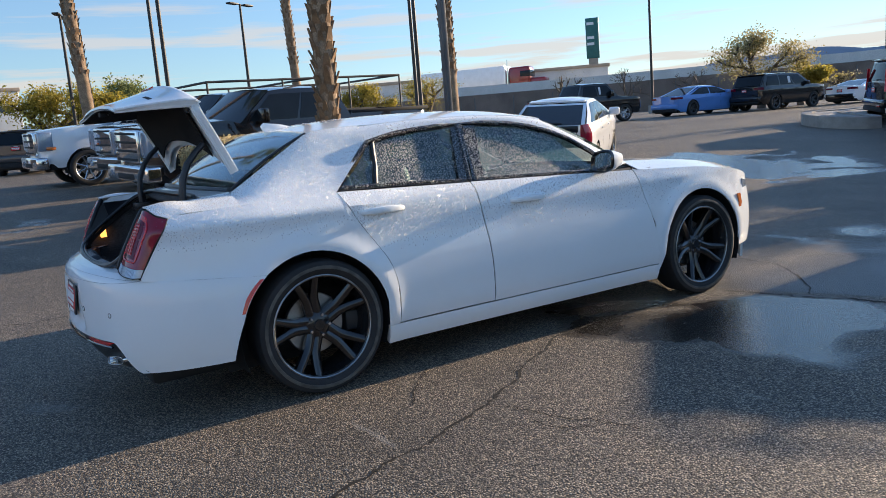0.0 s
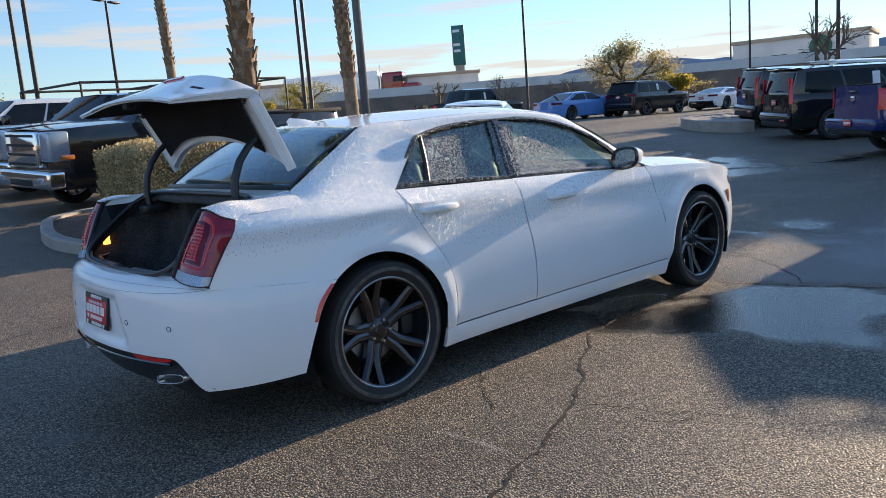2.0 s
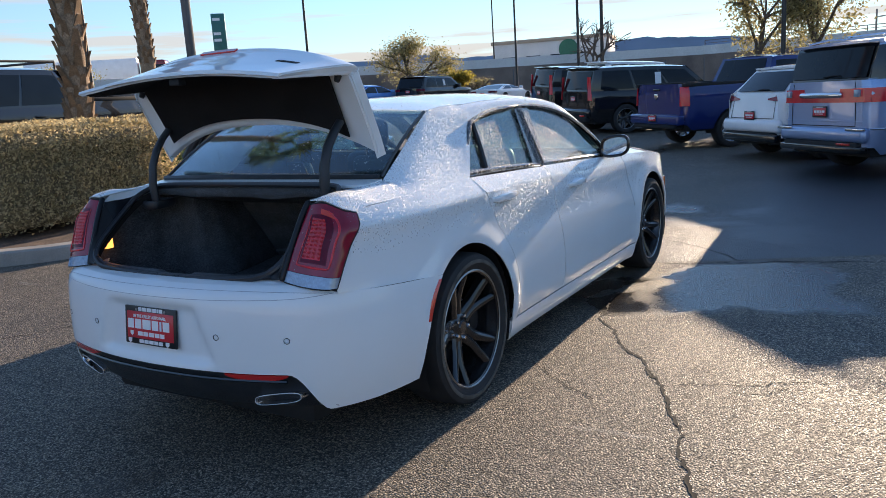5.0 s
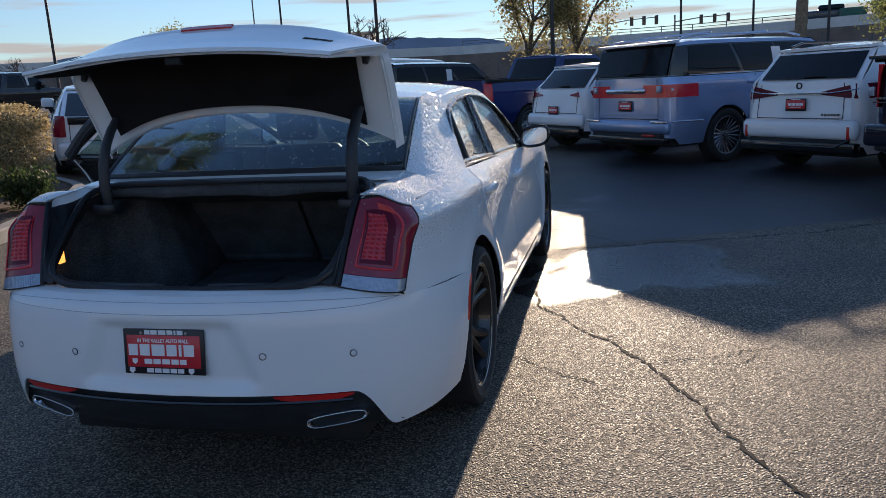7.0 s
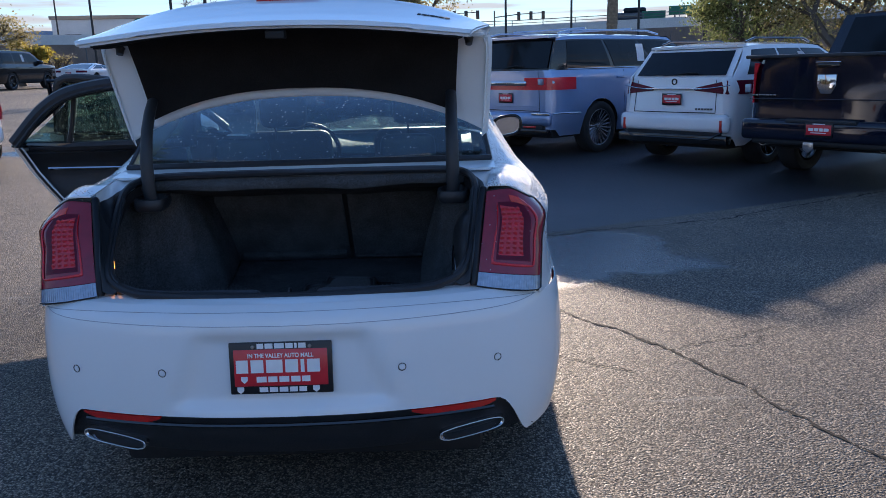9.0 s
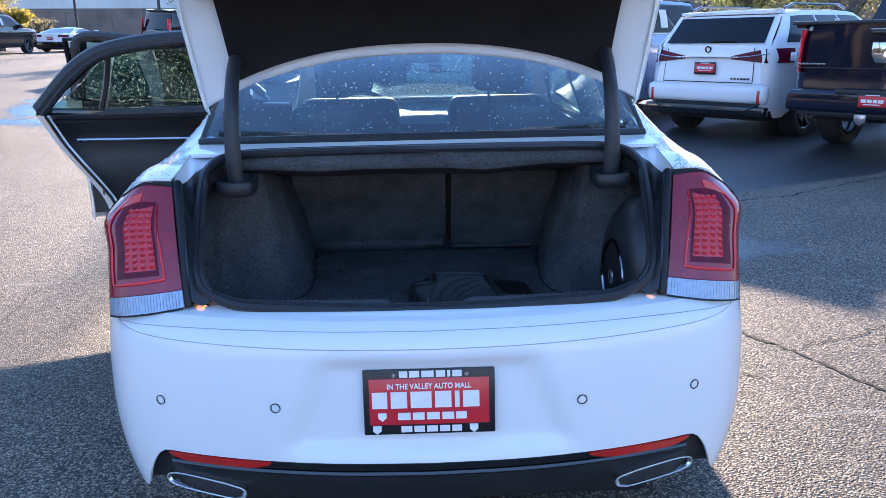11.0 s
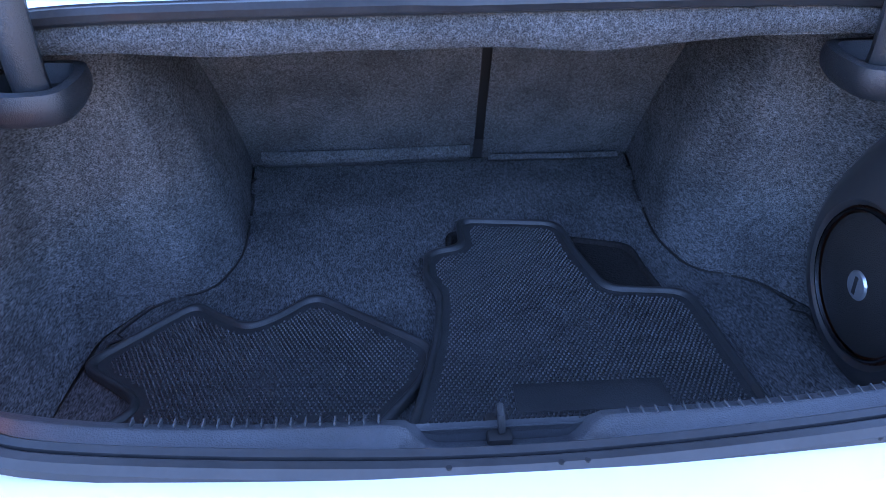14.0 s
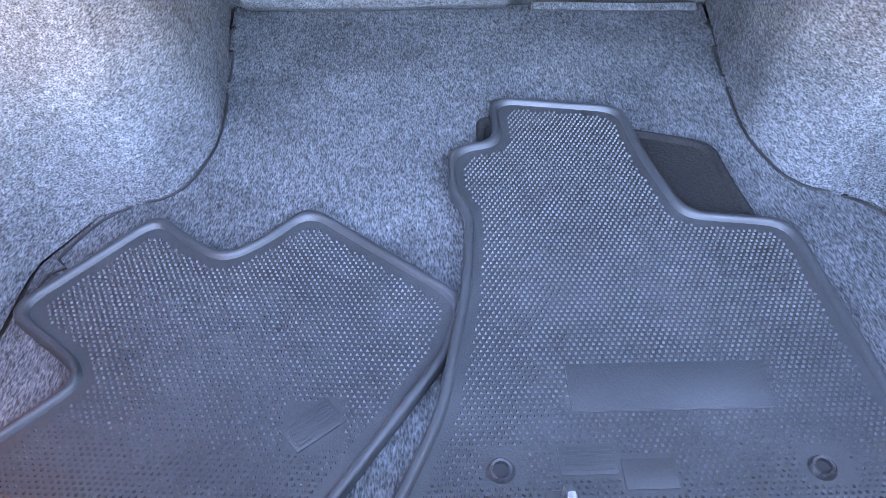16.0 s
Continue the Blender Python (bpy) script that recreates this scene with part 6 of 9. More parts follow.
def inset_point(ring, k, d):
    n = len(ring)
    a, b, c = Vector(ring[k - 1]), Vector(ring[k]), Vector(ring[(k + 1) % n])
    t = c - a
    nrm = Vector((t.y, -t.x)).normalized()
    return tuple(b + nrm * d)


def in_loop(ring, x, y):
    c = False
    for (x0, y0), (x1, y1) in zip(ring, ring[1:] + ring[:1]):
        if (y0 > y) != (y1 > y) and x < (x1 - x0) * (y - y0) / (y1 - y0) + x0:
            c = not c
    return c


def nubs(mt, ring, z, skip, angle=0.0, step=0.0072):
    """The small raised nubs of a rubber mat."""
    inner = ring
    verts, faces = [], []
    xs, ys = [p[0] for p in ring], [p[1] for p in ring]
    cx, cy = (min(xs) + max(xs)) / 2, (min(ys) + max(ys)) / 2
    r = max(max(xs) - min(xs), max(ys) - min(ys)) * 0.75
    ca, sa = math.cos(radians(angle)), math.sin(radians(angle))
    n = int(r / step)
    for i in range(-n, n + 1):
        for j in range(-n, n + 1):
            px, py = i * step, j * step * 0.86
            if j % 2:
                px += step / 2
            x, y = cx + px * ca - py * sa, cy + px * sa + py * ca
            if not in_loop(inner, x, y) or any(a <= x <= b and c <= y <= d for a, b, c, d in skip):
                continue
            k = len(verts)
            w, h = 0.0016, 0.0030
            verts += [(x - w, y - w, z), (x + w, y - w, z), (x + w, y + w, z), (x - w, y + w, z), (x - w * 0.55, y - w * 0.55, z + h), (x + w * 0.55, y - w * 0.55, z + h), (x + w * 0.55, y + w * 0.55, z + h), (x - w * 0.55, y + w * 0.55, z + h)]
            faces += [(k + 4, k + 5, k + 6, k + 7)] + [(k + a, k + (a + 1) % 4, k + 4 + (a + 1) % 4, k + 4 + a) for a in range(4)]
    me = bpy.data.meshes.new("nub_field")
    me.from_pydata(verts, [], faces)
    me.materials.append(MAT_NUB)
    ob = new("nub_field", me)
    ob.parent = mt
    tagged(ob, kind="stuff")


MZ = 0.606
front_mat = [(0.010, -0.138), (0.216, -0.170), (0.226, -0.290), (0.252, -0.414), (0.386, -0.434), (0.394, -0.60), (0.405, -0.855), (-0.150, -0.855), (-0.088, -0.717), (-0.052, -0.54), (-0.040, -0.41), (-0.062, -0.365), (-0.058, -0.268), (0.010, -0.252)]
back_mat = [(-0.586, -0.558), (-0.443, -0.388), (-0.392, -0.440), (-0.345, -0.470), (-0.302, -0.440), (-0.248, -0.378), (-0.044, -0.552), (-0.066, -0.631), (-0.215, -0.855), (-0.572, -0.855), (-0.574, -0.765), (-0.478, -0.665), (-0.486, -0.638)]
under_mat = [(-0.012, -0.170), (0.20, -0.205), (0.338, -0.250), (0.340, -0.33), (0.352, -0.43), (0.33, -0.58), (0.03, -0.58), (-0.014, -0.30)]
m3, ring3 = rubber_mat("floor_mat", under_mat, MZ - 0.002, "black felt floor mat lying half hidden under a rubber one", "mats in the trunk", LINER)
m1, ring1 = rubber_mat("floor_mat", front_mat, MZ + 0.011, "black ribbed rubber front floor mat with two eyelets", "mats in the trunk")
nubs(m1, ring1, MZ + 0.0185, [(0.052, 0.268, -0.722, -0.656), (0.028, 0.092, -0.794, -0.757), (0.088, 0.148, -0.812, -0.772), (-0.045, 0.0, -0.80, -0.755), (0.27, 0.32, -0.81, -0.765)], 0)
m2, ring2 = rubber_mat("floor_mat", back_mat, MZ + 0.001, "black ribbed rubber rear floor mat, notched along its edge", "mats in the trunk")
nubs(m2, ring2, MZ + 0.0085, [(-0.245, -0.182, -0.752, -0.690)], -4)
part("logo_patch", box(0.054, 0.266, -0.719, -0.659, MZ + 0.0175, MZ + 0.0200, 0.001), MAT_RUBBER, m1)
part("maker_patch", box(0.032, 0.088, -0.791, -0.760, MZ + 0.0175, MZ + 0.0198, 0.001), MAT_RUBBER, m1)
part("maker_patch", box(0.092, 0.144, -0.808, -0.775, MZ + 0.0175, MZ + 0.0198, 0.001), MAT_RUBBER, m1)
for k in range(5):
    part("patch_rib", box(0.036 + 0.0, 0.084, -0.787 + 0.0055 * k, -0.7850 + 0.0055 * k, MZ + 0.0195, MZ + 0.0206), MAT_RUBBER, m1)
tilt = Matrix.Translation((-0.214, -0.721, MZ + 0.0095)) @ Matrix.Rotation(radians(38), 4, "Z")
part("maker_patch", box(-0.030, 0.030, -0.018, 0.018, -0.002, 0.0015, 0.001, 2, tilt), MAT_RUBBER, m2)
for k in range(6):
    part("patch_rib", box(-0.026, 0.026, -0.014 + 0.0050 * k, -0.0120 + 0.0050 * k, 0.001, 0.0025, 0, 2, tilt), MAT_RUBBER, m2)
for x, y in ((0.288, -0.790), (-0.026, -0.784)):
    part("eyelet", lathe([(0.0075, 0.0), (0.008, 0.0050), (0.0105, 0.0058), (0.0125, 0.004), (0.0140, 0.0)], 24, Matrix.Translation((x, y, MZ + 0.0185))), PLASTIC, m1)
    part("eyelet_hole", lathe([(0, 0.0005), (0.0078, 0.0005), (0.0078, -0.001)], 20, Matrix.Translation((x, y, MZ + 0.0188))), GAP, m1)

# parked vehicles: local frame with the tail at y = 0, the nose at y = length, z = 0 on the asphalt
DARK_GLASS = material("dark_car_glass", (0.010, 0.014, 0.019), 0.05, coat=0.0, spec=0.22, var=0.15, var_scale=3)
PAPER = material("window_sticker", (0.75, 0.75, 0.76), 0.7, var=0.05, var_scale=20)
TAN_BODY = material("underbody_black", (0.012, 0.012, 0.013), 0.8, var=0.2, var_scale=8)
SILVER_RIM = material("silver_rim", (0.50, 0.51, 0.53), 0.25, metal=0.9, var=0.1, var_scale=15)


def paint(name, colour, rough=0.30, metal=0.0):
    return material(name, colour, rough, metal=metal, coat=1.0, spec=0.2, var=0.06, var_scale=1.5, fine=0.03, fine_scale=90)


def vehicle(name, label, m, length, width, height, body, kind="suv", belt_z=1.12, hood_z0=1.15, clear=0.30, axles=(1.0, 3.9), wheel_r=0.38, roof=(0.35, 2.9), cab=(0.05, 3.55), roof_w=0.80, rim=None, tail=None, glass_mat=None, lower=None, rails=False, bed_z=1.42, rear_glass_z=None, lamps=(), bumper=(0.42, 0.70), plate_z=0.95, front=False, group="parked vehicles", category="car", sticker=False, spokes=5, nose_drop=0.12, hatch_slope=0.0, pillar_mat=None):
    """Builds one parked car from its main sizes. lamps: tail lamps as (x0, x1, z0, z1, wrap, material) for one side, mirrored."""
    car = thing(name, m, label, category, group)
    hw = width / 2
    shape = table([(0.0, 0.80), (0.06, 0.90), (0.22, 0.965), (0.7, 1.0), (length - 1.0, 1.0), (length - 0.35, 0.95), (length - 0.1, 0.84), (length, 0.66)])
    zprof = table([(clear, -0.06), (clear + 0.15, -0.015), (0.62, 0.0), (0.85, 0.0), (belt_z - 0.05, -0.025), (belt_z, -0.05), (belt_z + 0.3, -0.09)])
    pick = kind == "pickup"
    def top(y):
        if pick and y < cab[0] + 0.02:
            return bed_z
        if kind == "sedan" and y < cab[0]:
            return lerp(belt_z - 0.02, belt_z, y / cab[0])
        if y > cab[1] - 0.05:
            t = (y - cab[1] + 0.05) / (length - cab[1] + 0.05)
            return lerp(lerp(belt_z, hood_z0, min(1, t * 6)), hood_z0 - nose_drop, t**2.2)
        return belt_z
    sx = lambda y, z: hw * shape(y) + zprof(z)
    ar = wheel_r + 0.055
    def low(y):
        for a in axles:
            d = ar**2 - (y - a) ** 2
            if d > 0:
                return max(clear, wheel_r + math.sqrt(d))
        return clear + (0.10 if y < 0.15 or y > length - 0.25 else 0)
    stops = sorted(set([0.0, 0.03, 0.06, 0.12, 0.22, 0.4] + [a + ar * k for a in axles for k in (-1.0, -0.97, -0.9, -0.75, -0.5, -0.2, 0.2, 0.5, 0.75, 0.9, 0.97, 1.0)] + [lerp(0.4, length - 0.4, k / 16) for k in range(17)] + [cab[0], cab[0] + 0.025, cab[1] - 0.05] + [length - q for q in (0.3, 0.2, 0.1, 0.04, 0.0)]))
    stops = [s for s in stops if 0 <= s <= length]
    def rear_y(z):
        return 0.0 + hatch_slope * max(0, (z - bumper[1])) if not pick else 0.0
    glass_mat = glass_mat or DARK_GLASS
    for sg in (1, -1):
        ys = stops
        def fn(u, v, sg=sg):
            y = ys[int(round(u * (len(ys) - 1)))]
            z = lerp(low(y), top(y), v)
            crease = 0.012 * math.exp(-((z - belt_z + 0.17) / 0.05) ** 2)
            return Vector((sg * (sx(y, z) + crease), y, z))
        part("body_side", sheet(fn, len(ys) - 1, 10, lambda p, s=sg: Vector((-s, 0, 0)), 0.008), body, car)
        if lower:
            def cl(u, v, sg=sg):
                y = ys[int(round(u * (len(ys) - 1)))]
                z = lerp(low(y), low(y) + 0.10, v)
                return Vector((sg * (sx(y, z) + 0.008), y, z))
            part("lower_cladding", sheet(cl, len(ys) - 1, 2, lambda p, s=sg: Vector((-s, 0, 0)), 0.006), lower, car)
        # greenhouse side
        def gh(u, v, sg=sg, off=0.0):
            y = lerp(lerp(cab[0], roof[0], v), lerp(cab[1], roof[1], v), u)
            arc = (4 * (v - 0.5) ** 2)
            zr = lerp(belt_z, height - 0.05 - 0.03 * (2 * u - 1) ** 4, v)
            x = lerp(sx(lerp(cab[0], cab[1], u), belt_z), hw * roof_w * (0.97 if u < 0.02 else 1.0), v) + 0.02 * math.sin(math.pi * v) + off
            return Vector((sg * x, y, zr))
        part("pillar_frame", sheet(gh, 16, 8, lambda p, s=sg: Vector((-s, 0, 0)), 0.02), pillar_mat or body, car)
        if pillar_mat:
            part("roof_side", sheet(lambda u, v, gh=gh: gh(lerp(0.0, 1.0, u), lerp(0.90, 1.0, v), off=0.008), 16, 2, lambda p, s=sg: Vector((-s, 0, 0)), 0.01), body, car)
            part("belt_trim", tube([gh(k / 10, 0.02, off=0.004) for k in range(11)], 0.010, 6), CHROME, car)
        n_win = 2 if (pick or kind == "sedan") else 3
        if kind == "cab2":
            n_win = 1
        edges = [0.06 if not pick else 0.08] + [lerp(0.06, 0.95, (k + 1) / n_win) for k in range(n_win)]
        for k in range(n_win):
            a, b = edges[k] + 0.012, edges[k + 1] - 0.012
            part("side_window", sheet(lambda u, v, a=a, b=b, gh=gh: gh(lerp(a, b, u), lerp(0.07, 0.86, v), off=0.006), 6, 6, lambda p, s=sg: Vector((-s, 0, 0)), 0.004), glass_mat, car)
        if sticker and sg > 0:
            def sheet_of_paper(u, v, gh=gh):
                y, k = lerp(cab[0] + 0.52 * (cab[1] - cab[0]), cab[0] + 0.57 * (cab[1] - cab[0]), u), lerp(0.20, 0.74, v)
                a, b = lerp(cab[0], roof[0], k), lerp(cab[1], roof[1], k)
                return gh((y - a) / (b - a), k, off=0.014)
            part("window_sticker", sheet(sheet_of_paper, 2, 2, lambda p, s=sg: Vector((-s, 0, 0)), 0.002), PAPER, car, "white price sheet in the window")
        # door seams and handles
        for k in range(2 if n_win > 1 else 1):
            y = lerp(cab[0], cab[1], (0.42, 0.72)[k]) if not pick else lerp(cab[0], cab[1], (0.42, 0.80)[k])
            part("door_seam", tube([(sg * (sx(y, z) + 0.001), y, z) for z in (clear + 0.14, 0.6, 0.9, belt_z - 0.02)], 0.004, 4), GAP, car)
            part("door_handle", box(min(sg * (sx(y, belt_z - 0.12)), sg * (sx(y, belt_z - 0.12) + 0.035)), max(sg * (sx(y, belt_z - 0.12)), sg * (sx(y, belt_z - 0.12) + 0.035)), y + 0.06 - 0.28, y - 0.02, belt_z - 0.16, belt_z - 0.125, 0.012), body, car)
        # mirror
        ym = cab[1] - 0.45
        mir = box(min(sg * (hw - 0.06), sg * (hw + 0.17)), max(sg * (hw - 0.06), sg * (hw + 0.17)), ym - 0.06, ym + 0.10, belt_z + 0.0, belt_z + (0.26 if pick else 0.17), 0.04, 3)
        part("wing_mirror", mir, body if not pick else GLOSS_BLACK, car)
        for a in axles:
            wheel_thing(car, "wheel", Matrix.Translation((sg * (hw - 0.125), a, wheel_r)) @ Matrix.Rotation(radians(90 * sg), 4, "Y"), wheel_r, 0.26, wheel_r * 0.70, rim or RIM, spokes, spokes == 5)
            bm = bmesh.new()
            add_grid(bm, lambda u, v, a=a, sg=sg: Vector((sg * lerp(hw - 0.34, hw - 0.03, v), a + (ar - 0.005) * math.cos(lerp(-0.2, math.pi + 0.2, u)), wheel_r + (ar - 0.005) * math.sin(lerp(-0.2, math.pi + 0.2, u)))), 14, 2)
            part("arch_liner", bm, TAN_BODY, car)
        for x0, x1, z0, z1, wrap, mt in lamps:
            def lens(u, v, sg=sg, x0=x0, x1=x1, z0=z0, z1=z1, wrap=wrap):
                k = u * 2
                slim = lerp(0.22, 1.0, min(1, k)) if hatch_slope else 1.0
                z = lerp(lerp(lerp(z0, z1, 0.35), z0, slim), lerp(lerp(z0, z1, 0.35), z1, slim), v)
                if k <= 1:
                    x = lerp(x0, min(x1, sx(0.03, z)), k)
                    y = rear_y(z) - 0.035 * max(0, 1 - (x / sx(0.0, z)) ** 2) - 0.014
                else:
                    y = lerp(0.03, max(0.05, wrap), k - 1)
                    x = sx(y, z) + 0.022
                    y += rear_y(z)
                return Vector((sg * x, y, z))
            part("tail_lamp", sheet(lens, 8, 4, lambda p, s=sg: Vector((-s * 0.5, 1, 0)), 0.02), mt, car, "red tail lamp")
    # tail
    rear_y0 = rear_y
    ztop = bed_z if pick else belt_z
    def back(u, v):
        s = lerp(-1, 1, u)
        z = lerp(clear + 0.10, ztop, v)
        x = s * sx(0.0, z)
        return Vector((x, rear_y0(z) - 0.035 * (1 - s * s), z))
    part("tailgate" if pick else "hatch", sheet(back, 14, 12, lambda p: Vector((0, 1, 0)), 0.015), body, car)
    bp = box(-hw * 0.93, hw * 0.93, -0.14 if pick else -0.075, 0.06, bumper[0], bumper[1], 0.05 if pick else 0.085, 4)
    part("rear_bumper", bp, (CHROME if tail == "chrome" else body), car)
    part("bumper_insert", box(-hw * 0.80, hw * 0.80, -0.12 if pick else -0.070, 0.1, clear + 0.02, bumper[0] + 0.015, 0.03), TAN_BODY, car)
    if not pick and kind != "sedan":
        rg = rear_glass_z or belt_z + 0.02
        def rgl(u, v, off=0.0, wk=0.90):
            s = lerp(-1, 1, u)
            z = lerp(rg, height - 0.10, v)
            t = (z - belt_z) / (height - belt_z)
            x = s * wk * lerp(sx(0.05, belt_z), hw * roof_w, t)
            return Vector((x, lerp(cab[0], roof[0], t) - 0.03 * (1 - s * s) - off, z))
        part("rear_frame", sheet(lambda u, v: rgl(u, v, -0.01, 1.0) if v else Vector((rgl(u, 0, -0.01, 1.0).x, rgl(u, 0, -0.01, 1.0).y, belt_z - 0.01)), 12, 6, lambda p: Vector((0, 1, 0)), 0.01), pillar_mat or body, car)
        for sg in (1, -1):
            part("hatch_seam", tube([Vector((sg * 0.86 * sx(0.0, z), rear_y0(z) - 0.035 * 0.26 - 0.004, z)) for z in (bumper[1] + 0.01, 0.85, 1.0, belt_z - 0.03)], 0.005, 4), GAP, car)
        part("hatch_seam", tube([Vector((0.86 * s * sx(0.0, bumper[1]), rear_y0(bumper[1]) - 0.035 * (1 - 0.74 * s * s) - 0.004, bumper[1] + 0.012)) for s in (-1, -0.5, 0, 0.5, 1)], 0.006, 4), GAP, car)
        part("rear_window", sheet(lambda u, v: rgl(u, lerp(0.04, 0.92, v), 0.012, 0.95 if pillar_mat else 0.90), 12, 6, lambda p: Vector((0, 1, 0)), 0.004), glass_mat, car, "dark rear window")
        part("spoiler", sheet(lambda u, v: Vector((lerp(-1, 1, u) * hw * roof_w * 0.95, roof[0] + lerp(-0.14, 0.10, v), height - 0.055 + 0.02 * v)), 10, 3, lambda p: Vector((0, 0, -1)), 0.035), body, car)
        part("wiper", tube([rgl(0.5, 0.08, 0.03), rgl(0.62, 0.12, 0.035), rgl(0.72, 0.10, 0.03)], 0.012, 6), GAP, car)
    else:
        t0 = cab[0]
        def rgl(u, v, off=0.0, wk=0.84):
            s = lerp(-1, 1, u)
            t = lerp(0.05, 0.92, v)
            z = lerp(belt_z if not pick else max(belt_z, bed_z - 0.05), height - 0.05, t)
            tt = (z - belt_z) / (height - belt_z)
            return Vector((s * wk * lerp(sx(t0 + 0.1, belt_z), hw * roof_w, tt), lerp(cab[0], roof[0], tt) - 0.02 * (1 - s * s) - off, z))
        part("rear_frame", sheet(lambda u, v: rgl(u, lerp(-0.05, 1.08, v), -0.01, 1.0), 10, 6, lambda p: Vector((0, 1, -0.3)), 0.01), body, car)
        part("rear_window", sheet(lambda u, v: rgl(u, v, 0.006), 10, 6, lambda p: Vector((0, 1, -0.3)), 0.004), glass_mat, car)
    # roof
    part("roof", sheet(lambda u, v: Vector((lerp(-1, 1, u) * hw * roof_w, lerp(roof[0], roof[1], v), height - 0.05 * abs(lerp(-1, 1, u)) ** 2.5 - 0.03 * (2 * v - 1) ** 4)), 10, 8, lambda p: Vector((0, 0, -1)), 0.03), body, car)
    def ws(u, v, off=0.0, wk=1.0):
        s = lerp(-1, 1, u)
        t = v
        z = lerp(belt_z, height - 0.055, t)
        return Vector((s * wk * lerp(sx(cab[1], belt_z), hw * roof_w, t), lerp(cab[1], roof[1], t) + 0.09 * (1 - s * s) + off, z))
    part("windscreen", sheet(lambda u, v: ws(u, v), 10, 6, lambda p: Vector((0, -1, -1)), 0.01), glass_mat, car)
    # hood or deck
    def hood(u, v):
        s, y = lerp(-1, 1, u), lerp(cab[1] - 0.03, length, v)
        z = top(y) + 0.05 * (1 - abs(s) ** 2.5) * (1 - 0.6 * v)
        return Vector((s * sx(y, top(y)), y, z))
    part("hood", sheet(hood, 12, 10, lambda p: Vector((0, 0, -1)), 0.01), body, car)
    part("nose", sheet(lambda u, v: Vector((lerp(-1, 1, u) * sx(length, 0.7), length + 0.04 * (1 - lerp(-1, 1, u) ** 2), lerp(clear + 0.1, top(length), v))), 10, 6, lambda p: Vector((0, -1, 0)), 0.02), body, car)
    if kind == "sedan":
        part("deck", sheet(lambda u, v: Vector((lerp(-1, 1, u) * sx(lerp(0, cab[0] + 0.1, v), belt_z), lerp(-0.03 * (1 - lerp(-1, 1, u) ** 2), cab[0] + 0.1, v), top(lerp(0, cab[0], v)) + 0.02 * (1 - abs(lerp(-1, 1, u)) ** 3))), 10, 6, lambda p: Vector((0, 0, -1)), 0.01), body, car)
    if pick:
        part("bed", box(-hw + 0.12, hw - 0.12, 0.05, cab[0] - 0.02, 0.75, 0.80), TAN_BODY, car)
        for sg in (1, -1):
            part("bed_rail", box(min(sg * (hw - 0.17), sg * (hw - 0.05)), max(sg * (hw - 0.17), sg * (hw - 0.05)), 0.02, cab[0], bed_z - 0.06, bed_z + 0.015, 0.02), TAN_BODY, car)
        part("bed_front", box(-hw + 0.1, hw - 0.1, cab[0] - 0.05, cab[0] - 0.01, 0.75, bed_z), body, car)
        part("tailgate_handle", box(-0.12, 0.12, -0.055, -0.03, bed_z - 0.14, bed_z - 0.09, 0.01), GLOSS_BLACK, car)
        for sg in (1, -1):
            part("exhaust", lathe([(0.045, 0.0), (0.052, 0.0), (0.052, -0.12), (0.045, -0.12)], 16, Matrix.Translation((sg * hw * 0.66, -0.10, bumper[0] - 0.02)) @ Matrix.Rotation(radians(90), 4, "X")), CHROME, car)
    part("floor_pan", box(-hw + 0.16, hw - 0.16, 0.12, length - 0.15, clear - 0.04, clear + 0.14, 0.03), TAN_BODY, car)
    if rails:
        for sg in (1, -1):
            part("roof_rail", tube([(sg * hw * roof_w * 0.93, lerp(roof[0] + 0.1, roof[1] - 0.2, k / 8), height + (0.035 if 0 < k < 8 else -0.02)) for k in range(9)], 0.017, 6), CHROME if rails == "chrome" else GLOSS_BLACK, car)
    if plate_z:
        p = licence_plate(car, Matrix.Translation((0, -0.055 if not pick else -0.150, plate_z)) @ Matrix.Rotation(radians(90), 4, "X"))
        for x0, x1 in ((-0.115, -0.06), (-0.05, 0.0), (0.01, 0.05), (0.06, 0.115)):
            white_bar(p, x0, x1, -0.012, 0.022, 0.0055, PLATE_WHITE)
        white_bar(p, -0.09, 0.09, -0.036, -0.026, 0.0055, PLATE_WHITE)
        white_bar(p, -0.07, 0.07, 0.062, 0.072, 0.004, PLATE_WHITE)
    if front == "truck":
        gz0, gz1 = 0.78, hood_z0 - nose_drop - 0.02
        part("grille", box(-hw * 0.56, hw * 0.56, length - 0.02, length + 0.10, gz0, gz1, 0.03), CHROME, car, "big chrome grille")
        for k in range(4):
            z = lerp(gz0 + 0.06, gz1 - 0.06, k / 3)
            part("grille_slot", box(-hw * 0.50, hw * 0.50, length + 0.085, length + 0.105, z - 0.022, z + 0.022, 0.008), GAP, car)
        part("front_bumper", box(-hw * 0.96, hw * 0.96, length - 0.12, length + 0.16, 0.46, 0.74, 0.05, 3), CHROME, car, "chrome bumper")
        part("bumper_slot", box(-hw * 0.4, hw * 0.4, length + 0.13, length + 0.165, 0.50, 0.60, 0.01), GAP, car)
